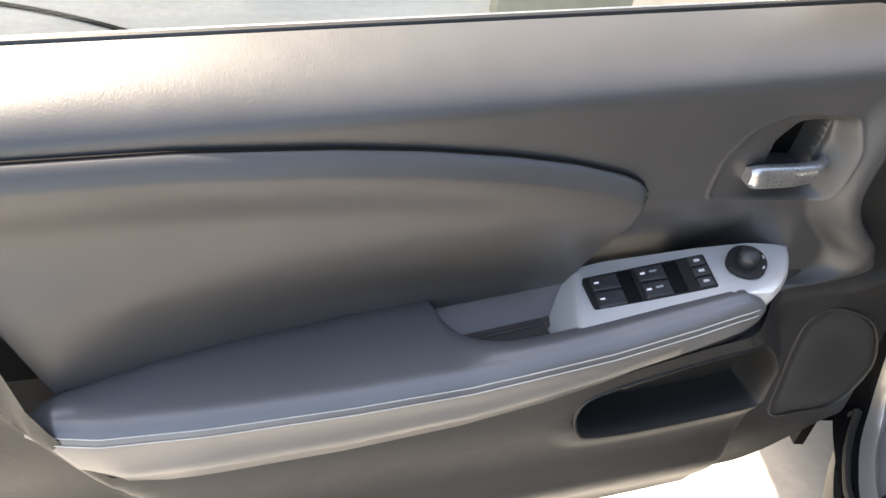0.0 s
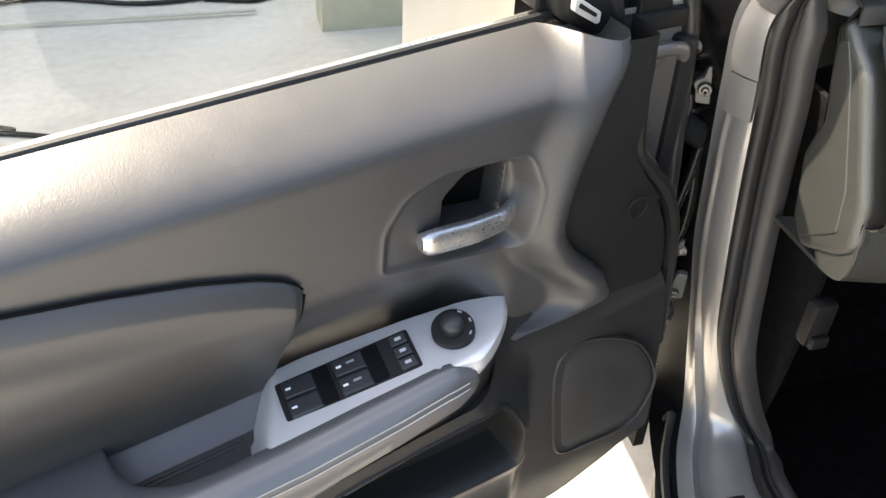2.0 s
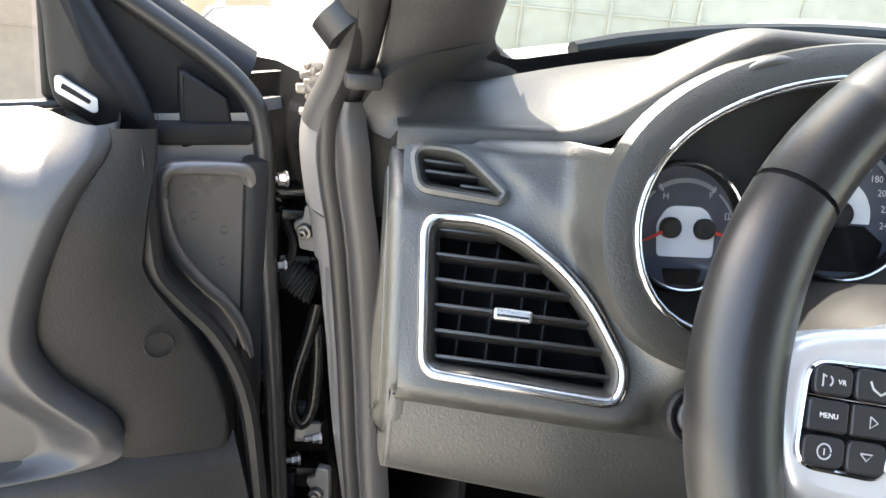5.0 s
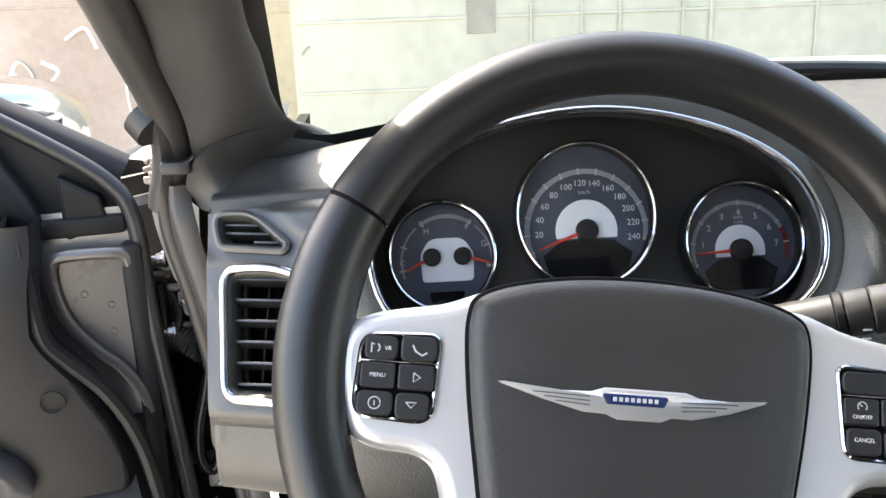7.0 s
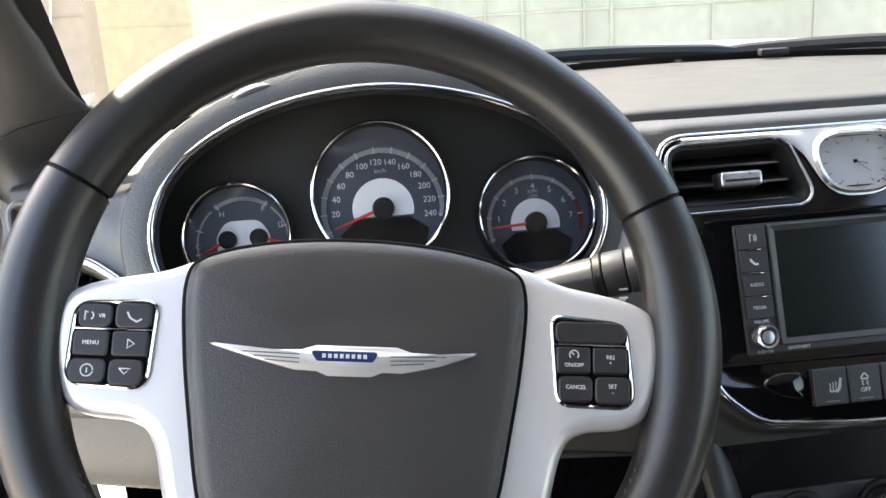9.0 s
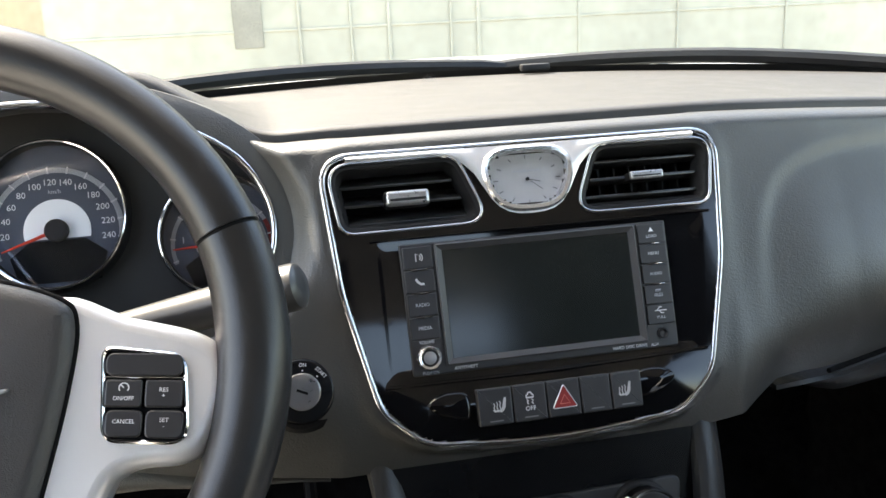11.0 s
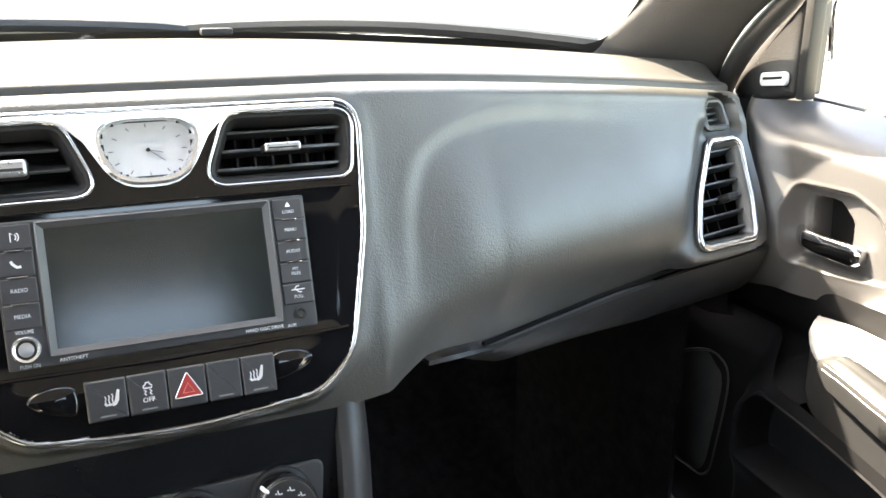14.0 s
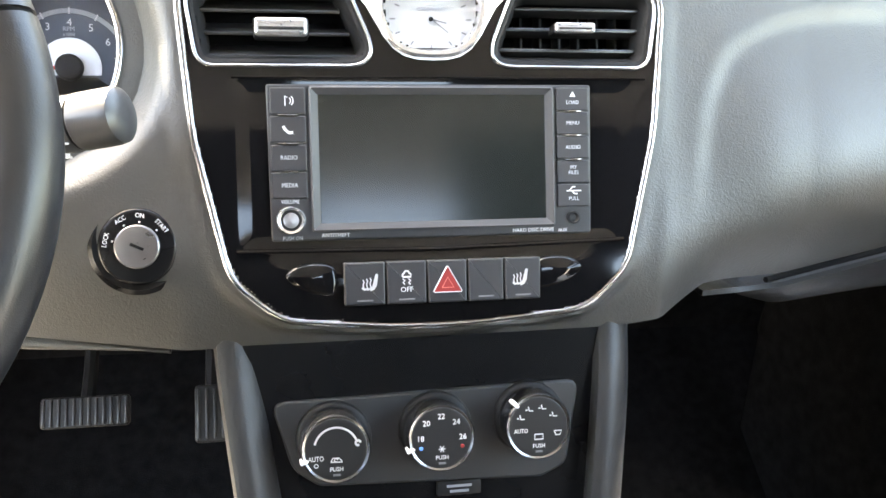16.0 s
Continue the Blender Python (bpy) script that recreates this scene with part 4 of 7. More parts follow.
def dash_end(mirror, x):
    """The end cap beside the door, with a raised rim."""
    poly = rounded([(0.158, 0.946), (0.118, 0.914), (0.070, 0.815), (0.062, 0.770), (0.082, 0.752), (0.128, 0.728), (0.150, 0.752), (0.163, 0.813), (0.153, 0.852), (0.172, 0.933)], [0.010, 0.03, 0.04, 0.02, 0.02, 0.012, 0.01, 0.03, 0.03, 0.008])
    m = Matrix(((0, 0, mirror, x), (1, 0, 0, 0), (0, 1, 0, 0), (0, 0, 0, 1)))
    return joined(moved(plate(poly, -0.03, 0.004, 0.010, 5), m), moved(plate(rounded([(0.150, 0.930), (0.134, 0.905), (0.094, 0.815), (0.088, 0.775), (0.128, 0.742), (0.142, 0.760), (0.153, 0.815), (0.145, 0.855), (0.160, 0.922)], 0.006), 0.0, 0.0052, 0.0012), m))

part("end_cap", dash_end(-1, -0.664), TRIM, dashboard, "grained plastic dash end cap")
part("end_cap", dash_end(1, 0.630), TRIM, dashboard, "grained plastic dash end cap")
knee_x = -0.660
knee_curve = [(float(q[1]), float(q[2])) for q in (lower(np.float64(knee_x), k) for k in np.linspace(0, 1, 20))]
knee_end = [q for q in knee_curve if q[0] < 0.112] + [(0.113, 0.742), (0.110, 0.752), (0.092, 0.766), (0.074, 0.788), (0.066, 0.802)]
part("knee_end", moved(plate(knee_end, -0.004, 0.004, 0.0025), Matrix(((0, 0, -1, knee_x), (1, 0, 0, 0), (0, 1, 0, 0), (0, 0, 0, 1)))), TRIM, dashboard, "closed end of knee panel")

# ---- vents ----
def clip_span(poly, y):
    """Where a level line crosses an outline."""
    xs = []
    for (x0, y0), (x1, y1) in zip(poly, poly[1:] + poly[:1]):
        if (y0 > y) != (y1 > y):
            xs.append(x0 + (y - y0) / (y1 - y0) * (x1 - x0))
    return (min(xs), max(xs)) if len(xs) > 1 else None


def slat(x0, x1, y, z, depth, thick, tilt):
    bm = box(0, 0, 0, x1 - x0, thick, depth, thick * 0.35)
    return moved(bm, Matrix.Translation(((x0 + x1) / 2, y, z)) @ Matrix.Rotation(radians(tilt), 4, "X"))


def upright(poly, x, z, depth, thick):
    span = clip_span([(b, a) for a, b in poly], x)
    return box(x, sum(span) / 2, z, thick, span[1] - span[0], depth, 0.0004) if span else None


SLAT = material("satin_vent_slat", (0.020, 0.020, 0.0205), 0.34, vary=0.08, spec=0.7)


def air_vent(m, poly, ys, xs, rim, label, lever_xy=None, bezel=CHROME, depth=0.05, tilt=-14, band=0.007, lever_w=0.026, lever_h=0.0085, slat_d=0.015, face=LEVER):
    v = thing("air_vent", m, label, "air vent", "dashboard air vents")
    poly = ccw(poly)
    part("frame", ring(poly, [(0.003, -0.012), (0.003, 0.0025), (0.0, 0.0040), (-band * 0.5, 0.0034), (-band, 0.000), (-band - 0.003, -0.012)]), TRIM if bezel is CHROME else bezel, v, "moulded vent frame")
    if bezel is CHROME:
        part("chrome_rim", bead(grown(poly, -0.001), rim, 0.0030, 0.0025), SOFT_CHROME, v, "bright chrome rim")
    inner = grown(poly, -band - 0.002)
    part("duct", joined(rings([[(x, y, 0.0) for x, y in grown(poly, -0.003)], [(x, y, -depth) for x, y in inner]]), plate(grown(inner, 0.002), -depth - 0.002, -depth, 0.0005)), DARK, v, "black vent duct")
    for y in ys:
        s = clip_span(inner, y)
        if s:
            part("slat", slat(s[0] - 0.001, s[1] + 0.001, y, -0.011 - (slat_d - 0.015) / 2, slat_d, 0.0024, tilt), SLAT, v)
    for x in xs:
        u = upright(inner, x, -0.030, 0.016, 0.0016)
        if u:
            part("fin", u, BLACK, v)
    if lever_xy:
        x, y = lever_xy
        lv = part("lever", box(x, y, -0.002, lever_w, lever_h, 0.016, 0.0025), BLACK, v, "vent lever with chrome face")
        part("lever_face", plate(rounded([(x - lever_w * 0.48, y - lever_h * 0.46), (x + lever_w * 0.48, y - lever_h * 0.46), (x + lever_w * 0.48, y + lever_h * 0.46), (x - lever_w * 0.48, y + lever_h * 0.46)], lever_h * 0.25), 0.004, 0.0085, lever_h * 0.22, 4), face, lv, "satin lever face")
        part("lever_groove", box(x, y - lever_h * 0.10, 0.0082, lever_w * 0.80, lever_h * 0.16, 0.0012, 0.0003), BLACK, lv, "dark groove")
    return v


side_ys = [-0.034 + 0.0165 * k for k in range(6)]
side_xs = [-0.034, -0.014, 0.006, 0.022]
air_vent(VENT_L, rounded(SIDE_VENT, VENT_RADII, 8), side_ys, side_xs, 0.0036, "tapered side air vent with chrome rim, driver end", (-0.001, -0.001))
air_vent(VENT_R, rounded(SIDE_VENT_R, VENT_RADII_R, 8), side_ys, [-x for x in side_xs], 0.0036, "tapered side air vent with chrome rim, passenger end", (0.012, -0.001), lever_w=0.02, face=BLACK)
slot_ys = [-0.006, 0.001, 0.008]
air_vent(SLOT_L, rounded(SLOT, [0.010, 0.035, 0.007, 0.006, 0.010]), slot_ys, [], 0.002, "small black demister slot above side vent", None, TRIM, 0.03, -10, 0.004)
air_vent(SLOT_R, rounded(SLOT_SHAPE_R, [0.006, 0.005, 0.006, 0.006, 0.008, 0.012]), slot_ys, [], 0.002, "small black demister slot above side vent", None, TRIM, 0.03, -10, 0.004)

# ---- centre stack ----
CVENT_L = [(-0.150, 0.0625), (-0.056, 0.0635), (-0.036, 0.0150), (-0.143, 0.0145)]
CVENT_R = flipped(CVENT_L)
CLOCK = spline([(-0.031, 0.058), (-0.020, 0.0645), (0.0, 0.0655), (0.020, 0.0645), (0.031, 0.058), (0.0325, 0.046), (0.026, 0.030), (0.015, 0.0225), (0.0, 0.0210), (-0.015, 0.0225), (-0.026, 0.030), (-0.0325, 0.046)], 5, True)
cv_l, cv_r = rounded(CVENT_L, [0.014, 0.016, 0.012, 0.010], 8), rounded(CVENT_R, [0.010, 0.012, 0.016, 0.014], 8)

stack = thing("centre_stack", ST, "piano black centre stack with chrome surround", "centre console")


def black_face():
    us, vs = np.linspace(-0.158, 0.158, 160), np.linspace(-0.155, 0.072, 116)

    def keep(U, V):
        q = np.stack([U.ravel(), V.ravel()], 1)
        k = inside(STACK, q) < 0.0
        for poly, g in ((cv_l, -0.003), (cv_r, -0.003), (CLOCK, -0.004)):
            k &= inside(grown(ccw(poly), g), q) > 0
        return k.reshape(U.shape)

    def fn(U, V):
        # a shallow tray for the head unit and a bowed lower lip
        d = inside(rounded([(-0.124, 0.006), (0.136, 0.006), (0.124, -0.101), (-0.124, -0.101)], 0.004), np.stack([U.ravel(), V.ravel()], 1)).reshape(U.shape)
        z = 0.003 - 0.0008 * smooth(0.001, -0.010, d) + 0.006 * np.exp(-((V + 0.122) / 0.02) ** 2) * (1 - (U / 0.14) ** 2)
        return U, V, z
    return sheet(fn, us, vs, keep)


part("face", black_face(), GLOSS, stack, "glossy piano black face", 60)
part("surround", bead(grown(ccw(STACK), 0.001), 0.0028, 0.0036, 0.001), SOFT_CHROME, stack, "slim chrome surround")
part("tray_lip", tube([(-0.125, -0.101, 0.0045), (0, -0.1025, 0.0065), (0.126, -0.100, 0.0045)], 0.0014, 6), GLOSS, stack)
part("tray_lip", tube([(-0.125, 0.006, 0.0035), (0, 0.0065, 0.0035), (0.143, 0.006, 0.0035)], 0.0012, 6), GLOSS, stack)


def chrome_bridge():
    """The bright band over both vents that widens round the clock."""
    us, vs = np.linspace(-0.137, 0.137, 260), np.linspace(0, 1, 40)
    hole = grown(ccw(CLOCK), -0.001)

    def fn(U, V):
        low = lin(np.abs(U), [0.0, 0.010, 0.018, 0.025, 0.031, 0.036, 0.042, 0.050, 0.060, 0.072, 0.137], [0.0165, 0.0170, 0.0190, 0.0235, 0.0310, 0.0400, 0.0505, 0.0585, 0.0632, 0.0652, 0.0660])
        y = low + (0.0697 - low) * V
        return U, y, 0.0046 + 0.0016 * np.sin(np.pi * V)
    return sheet(fn, us, vs, lambda U, V: (inside(hole, np.stack([U.ravel(), fn(U, V)[1].ravel()], 1)) > 0).reshape(U.shape))


part("bridge", chrome_bridge(), SILVER, stack, "satin chrome bridge over the vents")
for poly, xs, lever, lab in ((cv_l, [], (-0.094, 0.036), "open centre air vent with wide tilted slats"), (cv_r, [0.052 + 0.0135 * k for k in range(7)], (0.094, 0.038), "centre air vent with fine crossed slats")):
    v = air_vent(ST, poly, [0.0245, 0.0385, 0.0525] if not xs else [0.024, 0.0375, 0.051], xs, 0.0015, lab, lever, BLACK, 0.05, 24 if not xs else -8, 0.004, 0.034 if not xs else 0.028, 0.0125 if not xs else 0.0070, 0.024 if not xs else 0.015)
    part("chrome_rim", bead(grown(ccw(poly), 0.002), 0.0014, 0.0018, 0.0036), SOFT_CHROME, v, "thin chrome rim")

CLOCK_RIM = material("clock_case_chrome", (0.72, 0.72, 0.73), 0.22, 0.9, vary=0.03)
clock = thing("dash_clock", ST, "analogue dash clock with pale silver face", "clock")
DIALFACE = material("pale_clock_face", (0.46, 0.46, 0.45), 0.30, 0.0, vary=0.04, vary_scale=150)
part("case", ring(CLOCK, [(0.0030, 0.002), (0.0030, 0.006), (0.0012, 0.0080), (-0.0012, 0.0075), (-0.0030, 0.003), (-0.0030, -0.006), (0.0030, -0.006)]), CLOCK_RIM, clock, "polished chrome case")
part("dial", plate(grown(ccw(CLOCK), -0.0025), -0.006, 0.0005, 0.0003), DIALFACE, clock, "pale silver dial")
marks = []
for k in range(12):
    a = math.pi / 6 * k
    ex, ey = 0.0265 * math.sin(a), 0.0430 + 0.0185 * math.cos(a)
    marks.append([(ex, ey), (ex * 0.86, 0.0430 + (ey - 0.0430) * 0.86)])
part("hour_marks", strokes(marks, 0.0009, 0.0010), DULL_INK, clock)
part("minute_hand", strokes([[(0, 0.0430), (0.011, 0.0345)]], 0.0006, 0.0022), DULL_INK, clock)
part("hour_hand", strokes([[(0, 0.0430), (0.010, 0.0405)]], 0.0008, 0.0018), DULL_INK, clock)
part("maker_bar", strokes([[(-0.011, 0.0495), (0.011, 0.0495)]], 0.0011, 0.0010), GREY_INK, clock)
part("hub", plate(circle(0.0014, 16, 0, 0.0430), 0.001, 0.003, 0.0005), BLACK, clock)
lens_c = part("lens", plate(grown(ccw(CLOCK), -0.003), 0.0042, 0.0048, 0.0002), LENS, clock, "clear lens")
lens_c.visible_shadow = False

# ---- head unit ----
unit = thing("head_unit", ST, "touchscreen radio with black screen and side keys", "car radio")
part("bezel", plate(rounded([(-0.1045, 0.0015), (0.1045, 0.0015), (0.1035, -0.0955), (-0.1035, -0.0955)], 0.002), -0.008, 0.0045, 0.0012), BUTTON, unit, "black plastic bezel")
BEZEL_GREY = material("grey_screen_bezel", (0.035, 0.035, 0.038), 0.45, vary=0.06)
part("screen_frame", ring(rounded([(-0.0785, 0.0), (0.0785, 0.0), (0.0785, -0.0900), (-0.0785, -0.0900)], 0.002),
                          [(0, 0.004), (0, 0.0065), (-0.001, 0.0072), (-0.0055, 0.0048), (-0.007, 0.0040)]), BEZEL_GREY, unit, "grey bevelled screen frame")
part("screen", plate(rounded([(-0.073, -0.0045), (0.073, -0.0045), (0.073, -0.0855), (-0.073, -0.0855)], 0.0008), 0.003, 0.0050, 0.0003),
     material("dark_screen_glass", (0.010, 0.012, 0.011), 0.15, spec=0.5, vary=0.15, coat=0.0, rough_vary=0.01, vary_scale=30), unit, "dark switched-off screen")
left_keys = [(-0.0090, "", "voice"), (-0.0265, "", "phone"), (-0.0440, "RADIO", ""), (-0.0610, "MEDIA", "")]
for k, (y, word, icon) in enumerate(left_keys):
    key = part("key", plate(rounded([(-0.1025, y + 0.0082), (-0.0805, y + 0.0082), (-0.0805, y - 0.0082), (-0.1025, y - 0.0082)], 0.0012), 0.004, 0.0062, 0.0008), BUTTON, unit)
    if word:
        lettering(word, 0.0038, GREY_INK, key, -0.0915, y, 0.0063, wide=0.9)
    elif icon == "phone":
        part("phone_icon", strokes([[(-0.0945, y + 0.002), (-0.0935, y), (-0.091, y - 0.0022), (-0.0885, y - 0.002)]], 0.0018, 0.0063), WHITE_INK, key)
    else:
        part("voice_icon", joined(strokes([[(-0.0930, y - 0.003), (-0.0930, y + 0.003), (-0.0915, y + 0.002)], arc(-0.0915, y, 0.002, -60, 60, 6), arc(-0.0915, y, 0.0035, -50, 50, 6)], 0.0007, 0.0063)), WHITE_INK, key)
    if k < 3:
        part("key_bar", box(-0.0915, y - 0.00875, 0.0064, 0.012, 0.0008, 0.0014, 0.0003), CHROME, unit)
right_keys = [(-0.0080, "LOAD"), (-0.0235, "MENU"), (-0.0392, "AUDIO"), (-0.0550, "MY\nFILES"), (-0.0705, "PULL")]
for k, (y, word) in enumerate(right_keys):
    key = part("key", plate(rounded([(0.0805, y + 0.0074), (0.1025, y + 0.0074), (0.1025, y - 0.0074), (0.0805, y - 0.0074)], 0.0012), 0.004, 0.0062, 0.0008), BUTTON, unit)
    lettering(word, 0.0034, GREY_INK, key, 0.0915, y - (0.0022 if word in ("LOAD", "PULL") else -0.001 if "\n" in word else 0), 0.0063, wide=0.95)
    if word == "LOAD":
        part("eject_icon", build([(0.0895, y + 0.0015, 0.0065), (0.0935, y + 0.0015, 0.0065), (0.0915, y + 0.0048, 0.0065)], [(0, 1, 2)]), WHITE_INK, key)
    if word == "PULL":
        part("usb_icon", strokes([[(0.0865, y + 0.003), (0.0965, y + 0.003)], [(0.0885, y + 0.003), (0.0905, y + 0.0055), (0.0925, y + 0.0055)], [(0.090, y + 0.003), (0.092, y + 0.0010), (0.094, y + 0.0010)]], 0.0008, 0.0063), WHITE_INK, key)
    if k < 3:
        part("key_bar", box(0.0915, y - 0.0078, 0.0064, 0.011, 0.0008, 0.0014, 0.0003), CHROME, unit)
lettering("VOLUME", 0.0034, GREY_INK, unit, -0.0915, -0.0712, 0.0066, wide=0.85)
lettering("PUSH ON", 0.0034, GREY_INK, unit, -0.0905, -0.0938, 0.0048, wide=0.85)
lettering("ANTITHEFT", 0.0034, WHITE_INK, unit, -0.0640, -0.0925, 0.0048)
lettering("HARD DISC DRIVE", 0.0034, WHITE_INK, unit, 0.0640, -0.0925, 0.0048)
lettering("AUX", 0.0030, WHITE_INK, unit, 0.0840, -0.0930, 0.0048)
knob_v = part("volume_knob", plate(circle(0.0088, 40, -0.0915, -0.0825), 0.003, 0.0145, 0.0022), BLACK, unit, "round black volume knob with satin face")
part("knob_ring", ring(circle(0.0088, 40, -0.0915, -0.0825), [(0.0003, 0.006), (0.0002, 0.0138), (-0.0008, 0.0152), (-0.0024, 0.0146), (-0.0026, 0.010)]), CLOCK_RIM, knob_v, "bright metal ring")
part("knob_face", plate(circle(0.0068, 40, -0.0915, -0.0825), 0.0100, 0.0142, 0.0008, dome=0.0008), material("satin_knob_metal", (0.42, 0.42, 0.43), 0.34, 0.9, vary=0.06), knob_v, "satin metal knob face")
part("aux_socket", ring(circle(0.0042, 28, 0.0915, -0.0850), [(0, 0.003), (0, 0.0062), (-0.001, 0.0064), (-0.0022, 0.005), (-0.0022, 0.001)]), BLACK, unit, "round aux socket")

# ---- row of switches below ----
row = thing("switch_row", ST, "row of five black rocker switches below radio", "switch panel")
xs5 = [(-0.0605, -0.0345), (-0.0340, -0.0085), (-0.0080, 0.0175), (0.0180, 0.0415), (0.0420, 0.0660)]
for k, (x0, x1) in enumerate(xs5):
    sw = part("switch", plate(rounded([(x0, -0.1095), (x1, -0.1095), (x1 - 0.0003, -0.1365), (x0 + 0.0003, -0.1365)], 0.0012), 0.002, 0.0128, 0.0012), BUTTON, row)
    cx = (x0 + x1) / 2
    if k in (0, 4):
        ix = cx + (0.0028 if k == 0 else -0.0022)
        seat = [[(ix + 0.0050, -0.1172), (ix + 0.0044, -0.1176), (ix + 0.0024, -0.1246), (ix + 0.0004, -0.1262), (ix - 0.0036, -0.1264), (ix - 0.0046, -0.1252)], [(ix + 0.0050, -0.1172), (ix + 0.0040, -0.1240), (ix + 0.0026, -0.1262), (ix + 0.0004, -0.1272)]]
        waves = [[(ix - 0.0040 + 0.0022 * i, -0.1205 + 0.0006 * i), (ix - 0.0033 + 0.0022 * i, -0.1220 + 0.0006 * i), (ix - 0.0040 + 0.0022 * i, -0.1236 + 0.0004 * i), (ix - 0.0032 + 0.0022 * i, -0.1272)] for i in range(3)]
        part("seat_icon", joined(strokes(seat, 0.0013, 0.0130), strokes(waves, 0.0008, 0.0130)), WHITE_INK, sw)
    if k == 1:
        lettering("OFF", 0.0046, WHITE_INK, sw, cx, -0.1275, 0.0130)
        car = [(cx - 0.0026, -0.1195), (cx - 0.0026, -0.1178), (cx - 0.0016, -0.1172), (cx - 0.0010, -0.1158), (cx + 0.0010, -0.1158), (cx + 0.0016, -0.1172), (cx + 0.0026, -0.1178), (cx + 0.0026, -0.1195), (cx - 0.0026, -0.1195)]
        trails = [[(cx + s - 0.0008, -0.1206), (cx + s + 0.0006, -0.1218), (cx + s - 0.0006, -0.1230), (cx + s + 0.0006, -0.1242)] for s in (-0.0018, 0.0018)]
        part("skid_icon", joined(strokes([car], 0.0011, 0.0130), strokes(trails, 0.0008, 0.0130)), WHITE_INK, sw)
    if k == 2:
        tri3 = [(cx - 0.0095, -0.1300), (cx + 0.0095, -0.1300), (cx, -0.1130)]
        part("hazard_triangle", plate(rounded(tri3, 0.0010), 0.012, 0.0140, 0.0006), RED_INK, sw, "red hazard triangle")
        part("triangle_rim", ring(rounded(tri3, 0.0010), [(0.0003, 0.0125), (0.0003, 0.0138), (-0.0001, 0.0143), (-0.0005, 0.0138), (-0.0005, 0.0125)]), GREY_INK, sw)
        part("inner_triangle", strokes([[(cx - 0.0038, -0.1270), (cx + 0.0038, -0.1270), (cx, -0.1205), (cx - 0.0038, -0.1270)]], 0.0007, 0.0142), material("pale_red_print", (0.60, 0.16, 0.13), 0.5, vary=0.05), sw)
    if k != 2:
        part("lamp_bar", box(cx, -0.1335, 0.0128, 0.010, 0.0009, 0.0008), DULL_INK, sw)
for sx in (-1, 1):
    part("scoop", plate(spline([(sx * 0.066, -0.112), (sx * 0.085, -0.110), (sx * 0.096, -0.117), (sx * 0.086, -0.126), (sx * 0.066, -0.130)], 6, True), 0.002, 0.0085, 0.003, dome=0.0015), GLOSS, row, "glossy oval end of switch row")

# ---- climate panel ----
RAIL = material("dark_rail_plastic", (0.016, 0.016, 0.0165), 0.45, grain=0.15, grain_scale=620, cells=True, vary=0.08)
lower_stack = thing("lower_console", ST, "black lower console with grey side rails", "centre console")
part("face", plate(rounded([(-0.128, -0.152), (0.122, -0.152), (0.108, -0.42), (-0.115, -0.42)], 0.01), -0.06, -0.017, 0.004), SATIN_BLACK, lower_stack, "glossy black console face")
for sx in (-1, 1):
    pts = [(sx * 0.1285, -0.158, -0.030), (sx * 0.124, -0.20, -0.020), (sx * 0.117, -0.26, -0.014), (sx * 0.105, -0.36, -0.008), (sx * 0.100, -0.44, -0.004)]
    part("side_rail", tube(spline(pts, 6), 0.0115, 12, flat=1.5), RAIL, lower_stack, "grey plastic side rail")
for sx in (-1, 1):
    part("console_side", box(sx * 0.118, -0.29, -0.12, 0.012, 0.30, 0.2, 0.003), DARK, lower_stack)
part("glint_slot", box(0.0145, -0.2640, -0.018, 0.03, 0.010, 0.01, 0.001), BLACK, lower_stack)
part("label_bars", strokes([[(0.006, -0.2625), (0.023, -0.2625)], [(0.008, -0.2660), (0.021, -0.2660)]], 0.0018, -0.0127), GREY_INK, lower_stack)

